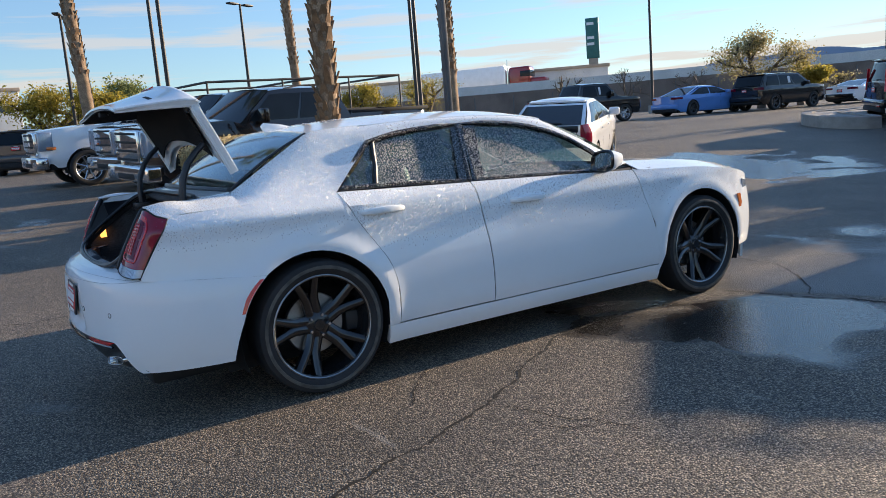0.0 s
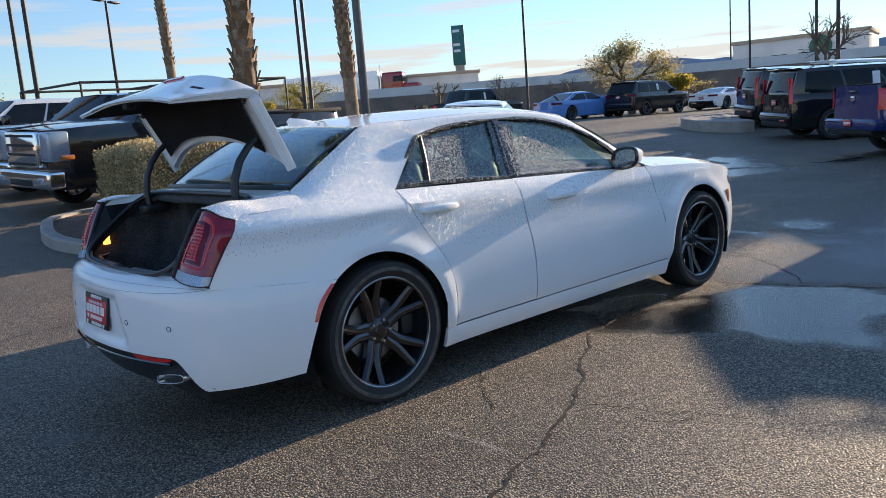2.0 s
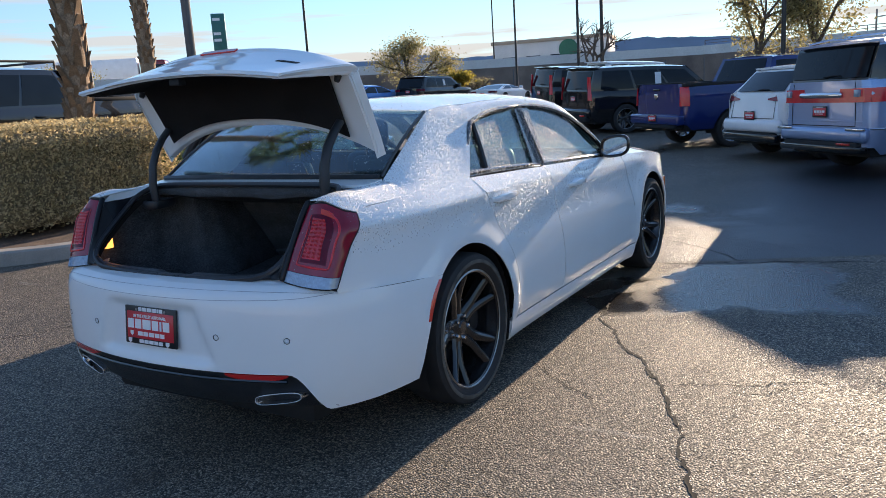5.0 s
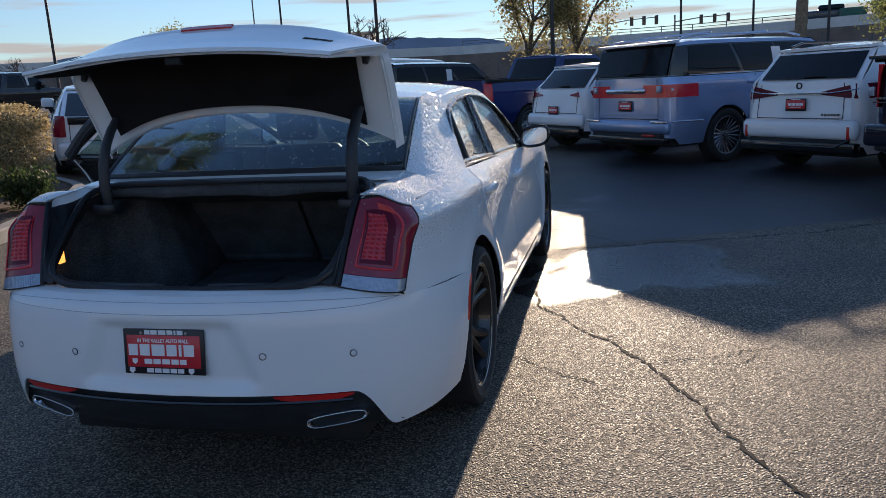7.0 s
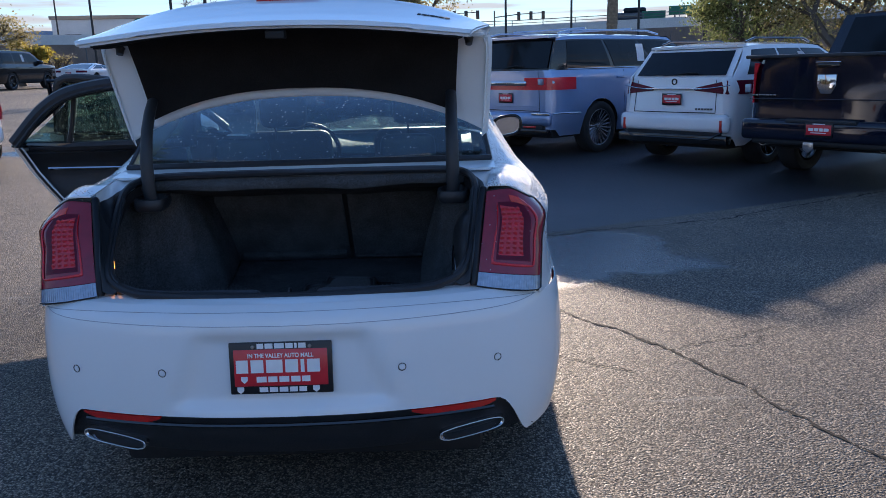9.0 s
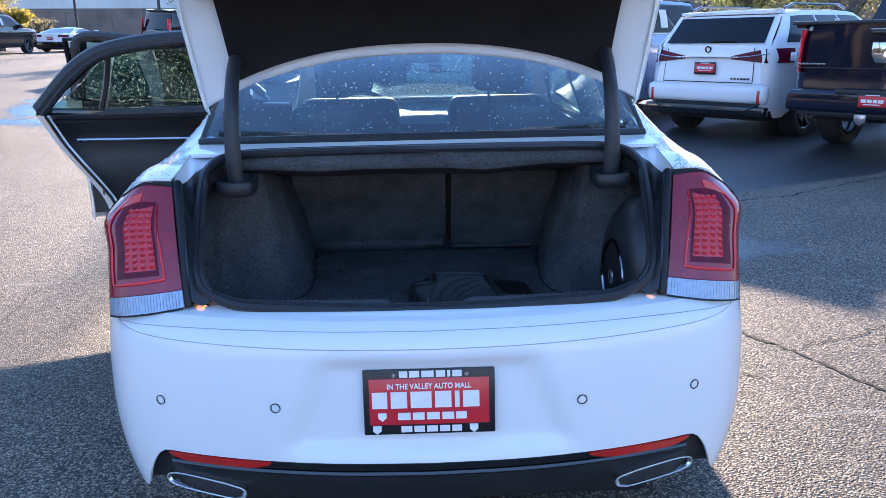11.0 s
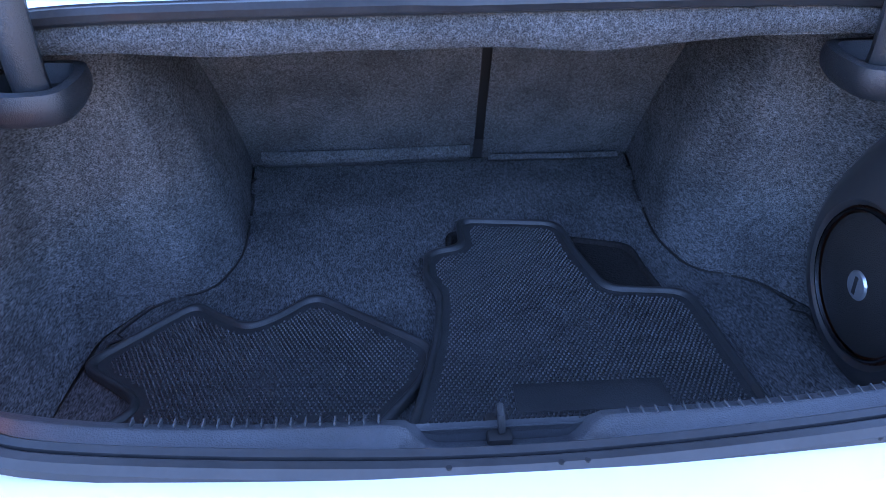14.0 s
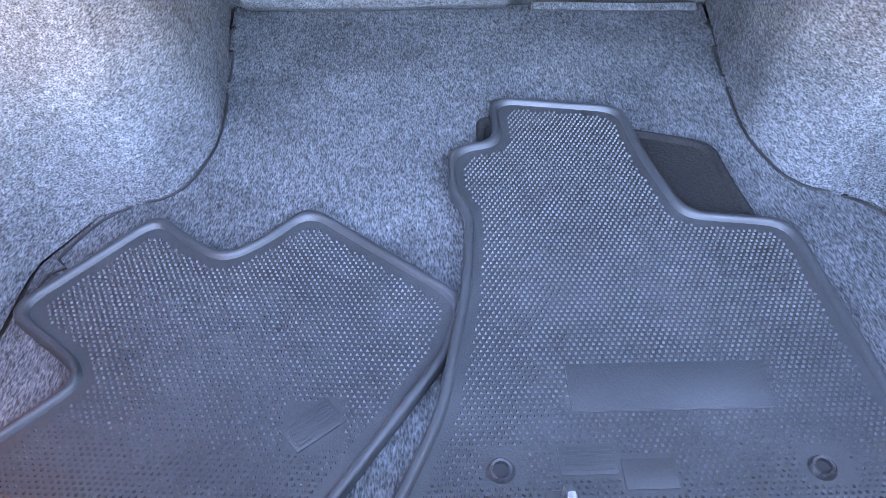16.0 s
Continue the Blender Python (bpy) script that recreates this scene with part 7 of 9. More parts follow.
        for sg in (1, -1):
            part("head_lamp", box(min(sg * hw * 0.58, sg * hw * 0.93), max(sg * hw * 0.58, sg * hw * 0.93), length - 0.26, length + 0.07, 0.88, gz1, 0.04, 3), CLEAR_LENS, car, "clear head lamp")
            part("turn_lamp", box(min(sg * hw * 0.91, sg * hw * 0.965), max(sg * hw * 0.91, sg * hw * 0.965), length - 0.30, length - 0.09, 0.90, 0.98, 0.02), AMBER, car, "amber turn lamp")
            part("fog_lamp", box(min(sg * hw * 0.62, sg * hw * 0.80), max(sg * hw * 0.62, sg * hw * 0.80), length + 0.14, length + 0.168, 0.54, 0.64, 0.01), CLEAR_LENS, car)
    return car


def at(x, y, heading, dz=0.0):
    """The pose of a vehicle whose tail centre stands at x, y and whose nose points heading degrees clockwise from +y."""
    a = radians(heading)
    f, r = (math.sin(a), math.cos(a)), (math.cos(a), -math.sin(a))
    g = lambda d, w: ground_z(x + f[0] * d + r[0] * w, y + f[1] * d + r[1] * w)
    z0, z1 = (g(1.1, -0.8) + g(1.1, 0.8)) / 2, (g(4.2, -0.8) + g(4.2, 0.8)) / 2
    zl, zr = (g(1.1, -0.8) + g(4.2, -0.8)) / 2, (g(1.1, 0.8) + g(4.2, 0.8)) / 2
    pitch, roll = math.degrees(math.atan2(z1 - z0, 3.1)), math.degrees(math.atan2(zl - zr, 1.6))
    return pose(x, y, z0 - (z1 - z0) / 3.1 * 1.1 + dz, 0, 0, -heading) @ pose(0, 0, 0, pitch, roll, 0)


NAVY = paint("navy_paint", (0.010, 0.024, 0.13), 0.22)
BLACK_PAINT = paint("black_paint", (0.010, 0.010, 0.012), 0.2)
BLUE_GREY = paint("blue_grey_paint", (0.27, 0.37, 0.58), 0.28, 0.45)
WHITE2 = paint("pearl_white_paint", (0.83, 0.84, 0.86))
MIDNIGHT = paint("midnight_paint", (0.006, 0.009, 0.022), 0.10)
SKY_BLUE = paint("light_blue_paint", (0.10, 0.26, 0.62))
GRAPHITE = paint("graphite_paint", (0.045, 0.048, 0.055))

ROW = "row of angle-parked vehicles"
navi = vehicle("large_suv", "blue-grey metallic large suv with a full-width red tail lamp", at(1.61, 9.60, 49), 5.33, 2.03, 1.94, BLUE_GREY, belt_z=1.36, hood_z0=1.28, clear=0.34, axles=(1.15, 4.25), wheel_r=0.42, roof=(0.20, 3.2), cab=(0.04, 4.15), roof_w=0.84, rails="chrome", bumper=(0.50, 0.72), plate_z=0.93, pillar_mat=GLOSS_BLACK, lamps=((0.40, 1.0, 1.06, 1.25, 0.50, RED_GUIDE), (0.0, 0.44, 1.06, 1.122, 0.05, RED_BRIGHT)), sticker=True, rim=DARK_CHROME, spokes=22, group=ROW, category="suv")
part("lamp_bar", box(-0.46, 0.46, -0.085, -0.02, 1.125, 1.205, 0.036, 5), CHROME, navi, "chrome bar between the lamps")
part("bar_emblem", box(-0.22, 0.22, -0.0865, -0.07, 1.158, 1.174, 0.002), GLOSS_BLACK, navi)
for sg in (1, -1):
    part("bumper_trim", box(min(sg * 0.60, sg * 0.96), max(sg * 0.60, sg * 0.96), -0.092, -0.06, 0.675, 0.71, 0.006), CHROME, navi)
    part("bumper_trim", tube([(sg * 0.97, 0.0, 0.70), (sg * 1.02, 0.25, 0.70), (sg * 1.025, 0.60, 0.69)], 0.012, 6), CHROME, navi)
    part("lamp_insert", box(min(sg * 0.70, sg * 0.79), max(sg * 0.70, sg * 0.79), -0.060, 0.03, 1.135, 1.235, 0.01), CLEAR_LENS, navi)
part("reflector", box(0.42, 0.68, -0.09, -0.06, 0.47, 0.50, 0.004), REFLECT_RED, navi)
part("lower_valance", box(-0.90, 0.90, -0.082, 0.05, 0.36, 0.455, 0.02), GLOSS_BLACK, navi, "dark lower valance")
part("hatch_crease", tube([(lerp(-0.84, 0.84, k / 10), -0.042 + 0.03 * (2 * k / 10 - 1) ** 2, 0.80) for k in range(11)], 0.006, 6), BLUE_GREY, navi)
for k in range(9):
    part("emblem_bar", box(-0.215 + 0.05 * k, -0.185 + 0.05 * k, -0.0885, -0.080, 1.160, 1.172, 0.001), CHROME, navi)
for x in (-0.62, 0.62):
    part("cross_bar", tube([(-0.80, 1.0 + x + 0.6, 2.005), (0.80, 1.0 + x + 0.6, 2.005)], 0.016, 6), CHROME, navi)
lex = vehicle("crossover_suv", "pearl white crossover suv with slim dark tail lamps", at(3.79, 7.75, 50), 4.89, 1.895, 1.70, WHITE2, belt_z=1.22, hood_z0=1.14, clear=0.30, axles=(0.98, 3.77), wheel_r=0.375, roof=(0.55, 2.7), cab=(0.10, 3.55), roof_w=0.76, rails=True, bumper=(0.48, 0.74), plate_z=0.93, lamps=((0.34, 1.0, 1.00, 1.18, 0.46, RED_DARK),), rim=DARK_CHROME, spokes=10, hatch_slope=0.10, sticker=True, group=ROW, category="suv")
part("lamp_bar", box(-0.45, 0.45, -0.045, 0.02, 1.065, 1.082, 0.004), CHROME, lex)
part("round_emblem", lathe([(0.030, 0.0), (0.030, 0.012), (0.044, 0.012), (0.044, 0.0)], 20, Matrix.Translation((0, 0.005, 1.17)) @ Matrix.Rotation(radians(90), 4, "X")), GLOSS_BLACK, lex)
for sg in (1, -1):
    part("reflector", box(min(sg * 0.76, sg * 0.80), max(sg * 0.76, sg * 0.80), -0.08, -0.05, 0.50, 0.66, 0.006), REFLECT_RED, lex)
part("lower_valance", box(-0.88, 0.88, -0.085, 0.05, 0.33, 0.455, 0.02), GLOSS_BLACK, lex, "black lower valance")
part("valance_strip", tube([(-0.80, -0.06, 0.50), (-0.62, -0.095, 0.40), (0.62, -0.095, 0.40), (0.80, -0.06, 0.50)], 0.014, 6), GLOSS_BLACK, lex)
for sg in (1, -1):
    part("lamp_blade", tube([(sg * 0.34, -0.040, 1.062), (sg * 0.60, -0.030, 1.085), (sg * 0.84, 0.010, 1.120)], 0.007, 6), CHROME, lex, "thin bright blade in the lamp")
    part("bumper_crease", tube([(sg * 0.15, -0.080, 0.735), (sg * 0.55, -0.070, 0.735), (sg * 0.88, -0.02, 0.70)], 0.006, 6), WHITE2, lex)
for k in range(6):
    part("model_badge", box(0.36 + 0.045 * k, 0.39 + 0.045 * k, -0.030, -0.010, 0.79, 0.815, 0.002), DARK_CHROME, lex)
ram = vehicle("pickup_truck", "midnight blue pickup truck with twin exhausts", at(4.83, 5.46, 52.5), 5.9, 2.08, 2.04, MIDNIGHT, kind="pickup", belt_z=1.40, hood_z0=1.38, clear=0.45, axles=(1.25, 4.9), wheel_r=0.42, roof=(2.05, 3.55), cab=(1.85, 4.2), roof_w=0.80, bed_z=1.48, bumper=(0.52, 0.76), plate_z=0.66, lamps=((0.90, 1.03, 0.94, 1.40, 0.14, RED_GUIDE),), rim=SILVER_RIM, spokes=8, group=ROW, category="pickup truck")
part("tailgate_crease", box(-0.92, 0.92, -0.048, -0.02, 0.985, 0.997, 0.004), MIDNIGHT, ram)
part("tailgate_top", box(-1.0, 1.0, -0.055, 0.05, 1.455, 1.495, 0.012), PLASTIC, ram, "black plastic cap of the tailgate")
part("handle_line", box(-0.14, 0.14, -0.058, -0.05, 1.395, 1.405, 0.002), CHROME, ram)
part("bumper_step", box(-0.40, 0.40, -0.152, -0.06, 0.73, 0.775, 0.01), PLASTIC, ram)
for sg in (1, -1):
    part("lamp_cell", box(min(sg * 0.93, sg * 1.0), max(sg * 0.93, sg * 1.0), -0.030, 0.0, 1.06, 1.16, 0.006), CLEAR_LENS, ram)
for k in range(7):
    part("model_badge", box(-0.90 + 0.045 * k, -0.868 + 0.045 * k, -0.034, -0.018, 1.02, 1.045, 0.002), DARK_CHROME, ram)
part("round_emblem", slab([(-0.105, 0.105), (-0.105, -0.02), (-0.06, -0.105), (0.06, -0.105), (0.105, -0.02), (0.105, 0.105)], 0, 0.02, 0.006), CHROME, ram, "chrome shield emblem").matrix_local = Matrix.Translation((0, -0.04, 1.16)) @ Matrix.Rotation(radians(90), 4, "X")
part("trailer_hitch", slab([(-0.06, 0.05), (-0.06, -0.02), (0, -0.07), (0.06, -0.02), (0.06, 0.05)], 0, 0.02, 0.004), SILVER_RIM, ram, "shield-shaped hitch cover").matrix_local = Matrix.Translation((-0.10, -0.15, 0.47)) @ Matrix.Rotation(radians(90), 4, "X")
stel = vehicle("compact_suv", "white compact suv with dark tail lamps", at(0.24, 12.03, 48.5), 4.69, 1.90, 1.67, WHITE2, belt_z=1.17, hood_z0=1.10, clear=0.30, axles=(0.92, 3.74), wheel_r=0.37, roof=(0.62, 2.6), cab=(0.12, 3.4), roof_w=0.74, bumper=(0.48, 0.72), plate_z=0.78, lamps=((0.44, 1.0, 1.02, 1.14, 0.26, RED_LENS),), hatch_slope=0.16, group=ROW, category="suv")
part("lower_valance", box(-0.82, 0.82, -0.085, 0.05, 0.32, 0.46, 0.02), GLOSS_BLACK, stel)
bram = vehicle("pickup_truck", "deep blue pickup truck with red tail lamps", at(-2.06, 14.2, 42), 5.8, 2.02, 1.93, NAVY, kind="pickup", belt_z=1.28, hood_z0=1.28, clear=0.42, axles=(1.2, 4.77), wheel_r=0.40, roof=(2.30, 3.5), cab=(2.05, 4.1), roof_w=0.80, bed_z=1.38, bumper=(0.52, 0.74), plate_z=0.66, lamps=((0.82, 1.0, 0.92, 1.32, 0.14, RED_GUIDE),), rim=SILVER_RIM, group=ROW, category="pickup truck")
part("tailgate_emblem", slab([(-0.07, 0.06), (-0.07, -0.02), (0, -0.07), (0.07, -0.02), (0.07, 0.06)], 0, 0.02, 0.005), CHROME, bram).matrix_local = Matrix.Translation((0, -0.04, 1.12)) @ Matrix.Rotation(radians(90), 4, "X")
esc_lamp = ((0.84, 1.0, 0.95, 1.60, 0.06, RED_GUIDE),)
for x, y, h in ((-5.7, 18.62, 43), (-8.35, 22.17, 44.5)):
    e = vehicle("large_suv", "glossy black large suv with tall thin tail lamps", at(x, y, h), 5.2, 2.06, 1.90, BLACK_PAINT, belt_z=1.20, hood_z0=1.25, clear=0.33, axles=(1.12, 4.07), wheel_r=0.41, roof=(0.20, 3.1), cab=(0.05, 3.9), roof_w=0.84, bumper=(0.48, 0.72), plate_z=0.98, lamps=esc_lamp, sticker=True, group=ROW, category="suv")
    part("reflector", box(0.45, 0.75, -0.09, -0.06, 0.50, 0.54, 0.004), REFLECT_RED, e)
vehicle("boxy_suv", "white boxy off-road suv with a hardtop", at(-8.2, 27.2, 44, 0.0), 4.6, 1.94, 2.10, WHITE2, belt_z=1.42, hood_z0=1.40, clear=0.48, axles=(0.8, 3.7), wheel_r=0.46, roof=(0.08, 2.6), cab=(0.03, 2.9), roof_w=0.90, plate_z=0, group="far row of vehicles", category="suv")

FAR = "far row of vehicles"
vehicle("pickup_truck", "black pickup truck with a bed bar", at(-23.4, 21.5, 9, 0.0), 5.3, 1.92, 1.85, BLACK_PAINT, kind="pickup", belt_z=1.18, hood_z0=1.16, clear=0.42, axles=(1.15, 4.2), wheel_r=0.40, roof=(1.95, 3.3), cab=(1.65, 3.85), bed_z=1.22, bumper=(0.5, 0.7), plate_z=0.8, lamps=((0.76, 0.95, 0.9, 1.15, 0.12, RED_GUIDE),), rim=SILVER_RIM, sticker=True, group=FAR, category="pickup truck")
vehicle("electric_sedan", "light blue electric fastback sedan", at(-22.36, 28.76, 4.5), 4.97, 1.96, 1.44, SKY_BLUE, kind="sedan", belt_z=0.98, hood_z0=0.90, clear=0.20, axles=(1.0, 3.96), wheel_r=0.36, roof=(1.75, 2.75), cab=(0.55, 3.75), roof_w=0.66, bumper=(0.35, 0.6), plate_z=0, lamps=((0.5, 1.0, 0.82, 0.92, 0.3, RED_DARK),), nose_drop=0.25, group=FAR, category="car")
vehicle("suv", "black mid-size suv with roof bars", at(-20.1, 32.0, 4, 0.0), 5.0, 2.0, 1.80, BLACK_PAINT, belt_z=1.15, hood_z0=1.15, clear=0.32, axles=(1.05, 3.9), wheel_r=0.39, roof=(0.45, 2.9), cab=(0.10, 3.7), roof_w=0.80, rails=True, plate_z=0.98, lamps=((0.55, 1.0, 1.0, 1.12, 0.2, RED_DARK),), sticker=True, group=FAR, category="suv")
vette = vehicle("sports_car", "white low sports car with black tail vents", at(-18.9, 38.2, 5, 0.0), 4.63, 1.94, 1.23, WHITE2, kind="sedan", belt_z=0.92, hood_z0=0.78, clear=0.16, axles=(1.0, 3.72), wheel_r=0.35, roof=(1.75, 2.3), cab=(0.5, 3.2), roof_w=0.60, bumper=(0.34, 0.55), plate_z=0.68, lamps=((0.42, 0.92, 0.74, 0.84, 0.12, RED_DARK),), nose_drop=0.2, group=FAR, category="sports car")
part("tail_vent", box(-0.80, 0.80, -0.085, 0.05, 0.24, 0.52, 0.03), GLOSS_BLACK, vette)
prius = vehicle("hatchback", "white hybrid hatchback with a split rear window", at(-6.8, 8.02, -38.7, 0.0), 4.48, 1.745, 1.49, WHITE2, belt_z=1.02, hood_z0=1.0, clear=0.22, axles=(0.85, 3.55), wheel_r=0.31, roof=(1.35, 2.4), cab=(0.10, 3.55), roof_w=0.68, bumper=(0.35, 0.62), plate_z=0.85, rear_glass_z=1.02, lamps=((0.66, 0.90, 0.70, 1.04, 0.16, RED_LENS),), rim=SILVER_RIM, group="parked vehicles", category="car")
part("dark_tail_glass", box(-0.62, 0.62, -0.052, -0.02, 0.90, 1.02, 0.01), DARK_GLASS, prius)
TRUCKS = "trucks facing the lane"
wt = vehicle("pickup_truck", "white heavy-duty pickup truck with a chrome grille", at(-16.9, 6.45, 175), 6.3, 2.03, 2.0, WHITE2, kind="pickup", belt_z=1.36, hood_z0=1.42, clear=0.48, axles=(1.3, 5.35), wheel_r=0.43, roof=(2.5, 4.0), cab=(2.2, 4.75), bed_z=1.5, plate_z=0, rim=SILVER_RIM, spokes=8, front="truck", nose_drop=0.08, group=TRUCKS, category="pickup truck")
for x, y, h in ((-14.3, 7.2, 168), (-10.65, 7.1, 172)):
    vehicle("pickup_truck", "black heavy-duty pickup truck with a big chrome grille", at(x, y, h, 0.0), 6.0, 2.06, 1.98, BLACK_PAINT, kind="pickup", belt_z=1.34, hood_z0=1.42, clear=0.46, axles=(1.3, 4.95), wheel_r=0.42, roof=(2.3, 3.7), cab=(2.0, 4.4), bed_z=1.45, plate_z=0, rim=SILVER_RIM, spokes=8, front="truck", nose_drop=0.06, group=TRUCKS, category="pickup truck")

# island with kerb, hedges and palms
CONCRETE = material("kerb_concrete", (0.30, 0.28, 0.25), 0.85, var=0.2, var_scale=3, fine=0.15, fine_scale=90, bump=0.4, bump_scale=90)
GRAVEL = material("brown_gravel", (0.13, 0.085, 0.060), 0.95, var=0.3, var_scale=6, fine=0.5, fine_scale=60, bump=1.0, bump_scale=60)
BARK = material("palm_bark", (0.26, 0.18, 0.115), 0.9, var=0.35, var_scale=5, fine=0.3, fine_scale=40, bump=0.8, bump_scale=40)
BOOT = material("palm_boot", (0.20, 0.12, 0.065), 0.9, var=0.35, var_scale=8, fine=0.2, fine_scale=60)
WOOD = material("branch_bark", (0.11, 0.085, 0.065), 0.9, var=0.25, var_scale=6, bump=0.5, bump_scale=50)
POLE = material("bronze_pole", (0.030, 0.027, 0.026), 0.55, var=0.2, var_scale=3)
POLE_GREY = material("grey_pole", (0.10, 0.10, 0.105), 0.5, var=0.2, var_scale=3)


def leaf_material(name, dark, light):
    m = bpy.data.materials.new(name)
    m.use_nodes = True
    n, l = m.node_tree.nodes, m.node_tree.links
    b = n["Principled BSDF"]
    g = n.new("ShaderNodeNewGeometry")
    r = n.new("ShaderNodeValToRGB")
    r.color_ramp.elements[0].color, r.color_ramp.elements[1].color = (*dark, 1), (*light, 1)
    l.new(g.outputs["Random Per Island"], r.inputs["Fac"])
    l.new(r.outputs["Color"], b.inputs["Base Color"])
    b.inputs["Roughness"].default_value = 0.6
    tr = n.new("ShaderNodeBsdfTranslucent")
    l.new(r.outputs["Color"], tr.inputs["Color"])
    mx = n.new("ShaderNodeMixShader")
    mx.inputs["Fac"].default_value = 0.55
    l.new(b.outputs["BSDF"], mx.inputs[1])
    l.new(tr.outputs["BSDF"], mx.inputs[2])
    l.new(mx.outputs["Shader"], n["Material Output"].inputs["Surface"])
    return m


LEAF_HEDGE = leaf_material("hedge_leaves", (0.26, 0.20, 0.095), (0.74, 0.60, 0.34))
LEAF_GREEN = leaf_material("green_leaves", (0.085, 0.105, 0.035), (0.33, 0.36, 0.14))
LEAF_YELLOW = leaf_material("yellow_leaves", (0.20, 0.16, 0.02), (0.52, 0.42, 0.08))
LEAF_OLIVE = leaf_material("olive_leaves", (0.17, 0.15, 0.065), (0.52, 0.44, 0.21))
LEAF_SHRUB = leaf_material("shrub_leaves", (0.02, 0.04, 0.012), (0.10, 0.14, 0.05))


def leaf_cloud(name, pts, size, mat, parent, rng, long=1.6):
    """Many small leaves, each a bent blade of two triangles."""
    verts, faces = [], []
    for p in pts:
        d = Vector((rng.gauss(0, 1), rng.gauss(0, 1), rng.gauss(0, 1))).normalized()
        u = d.cross(Vector((rng.gauss(0, 1), rng.gauss(0, 1), rng.gauss(0, 1)))).normalized()
        s = size * rng.uniform(0.6, 1.3)
        k = len(verts)
        verts += [p - d * s * long / 2, p + u * s * 0.4, p + d * s * long / 2, p - u * s * 0.4 + d.cross(u) * s * 0.15]
        faces += [(k, k + 1, k + 2, k + 3)]
    me = bpy.data.meshes.new(name)
    me.from_pydata([tuple(v) for v in verts], [], faces)
    me.materials.append(mat)
    ob = new(name, me)
    ob.parent = parent
    return tagged(ob, kind="stuff") if parent else ob


def hedge(x0, x1, y0, y1, h, label, seed):
    rng = random.Random(seed)
    zb = ground_z((x0 + x1) / 2, (y0 + y1) / 2) + 0.12
    t = thing("hedge", pose((x0 + x1) / 2, (y0 + y1) / 2, zb), label, "hedge", "clipped hedges")
    w, d = (x1 - x0) / 2, (y1 - y0) / 2
    bm = box(-w + 0.07, w - 0.07, -d + 0.07, d - 0.07, 0.02, h - 0.08, 0.15, 3)
    part("hedge_core", bm, material("hedge_core", (0.20, 0.155, 0.085), 0.95, var=0.4, var_scale=10, fine=0.4, fine_scale=40), t)
    pts = []
    area = 2 * (2 * w + 2 * d) * h + 4 * w * d
    n = int(area * 2600)
    for _ in range(n):
        f = rng.random() * area
        if f < 4 * w * d:
            p = Vector((rng.uniform(-w, w), rng.uniform(-d, d), h))
        elif f < 4 * w * d + 4 * w * h:
            p = Vector((rng.uniform(-w, w), rng.choice((-d, d)), rng.uniform(0.02, h)))
        else:
            p = Vector((rng.choice((-w, w)), rng.uniform(-d, d), rng.uniform(0.02, h)))
        # soften the edges of the block and roughen its face
        k = max(abs(p.x) / w, abs(p.y) / d)
        if p.z > h - 0.22 and k > 0.80:
            p.z -= (k - 0.80) * 0.9 * rng.uniform(0.4, 1.0)
        j = noise.noise(Vector((p.x * 2.2 + seed, p.y * 2.2, p.z * 2.2))) * 0.05
        p += Vector((math.copysign(j, p.x) if abs(p.x) > w * 0.98 else 0, math.copysign(j, p.y) if abs(p.y) > d * 0.98 else 0, j if p.z > h * 0.97 else 0))
        p += Vector((rng.gauss(0, 0.018), rng.gauss(0, 0.018), rng.gauss(0, 0.018)))
        pts.append(p)
    leaf_cloud("foliage", pts, 0.027, LEAF_HEDGE, t, rng)


island_line = smooth_loop([(-8.6, 0.9), (-6.6, 0.35), (-5.2, 0.75), (-4.62, 1.8), (-4.75, 3.4), (-5.6, 5.6), (-6.2, 6.6), (-9.6, 8.0), (-9.2, 4.0)], 2)


def kerb_island(line, label, kerb_h=0.15, width=0.16, fill=GRAVEL, name="island"):
    isl = thing(name, Matrix(), label, "kerb", kind="structure")
    n = len(line)
    bm = bmesh.new()
    rings = []
    for d, h in ((-0.004, -0.05), (0.0, kerb_h - 0.02), (0.02, kerb_h), (width, kerb_h), (width, kerb_h - 0.08)):
        rings.append([bm.verts.new((*q, ground_z(*q) + h)) for q in (inset_point(line, k, -d) for k in range(n))])
    for a, b in zip(rings, rings[1:]):
        for k in range(n):
            bm.faces.new((a[k], a[(k + 1) % n], b[(k + 1) % n], b[k]))
    part("kerb", bm, CONCRETE, isl, "pale concrete kerb")
    bm = bmesh.new()
    loop = [inset_point(line, k, -width) for k in range(n)]
    cx, cy = sum(p[0] for p in loop) / n, sum(p[1] for p in loop) / n
    rs = [[bm.verts.new((lerp(cx, x, f), lerp(cy, y, f), ground_z(lerp(cx, x, f), lerp(cy, y, f)) + kerb_h - 0.035 + 0.02 * noise.noise(Vector((x * 3 * f, y * 3 * f, 1))))) for x, y in loop] for f in (0.3, 0.6, 0.8, 1.0)]
    c = bm.verts.new((cx, cy, ground_z(cx, cy) + kerb_h))
    for k in range(n):
        k2 = (k + 1) % n
        bm.faces.new((c, rs[0][k], rs[0][k2]))
        for a, b in zip(rs, rs[1:]):
            bm.faces.new((a[k], b[k], b[k2], a[k2]))
    part("gravel_bed", bm, fill, isl)
    return isl


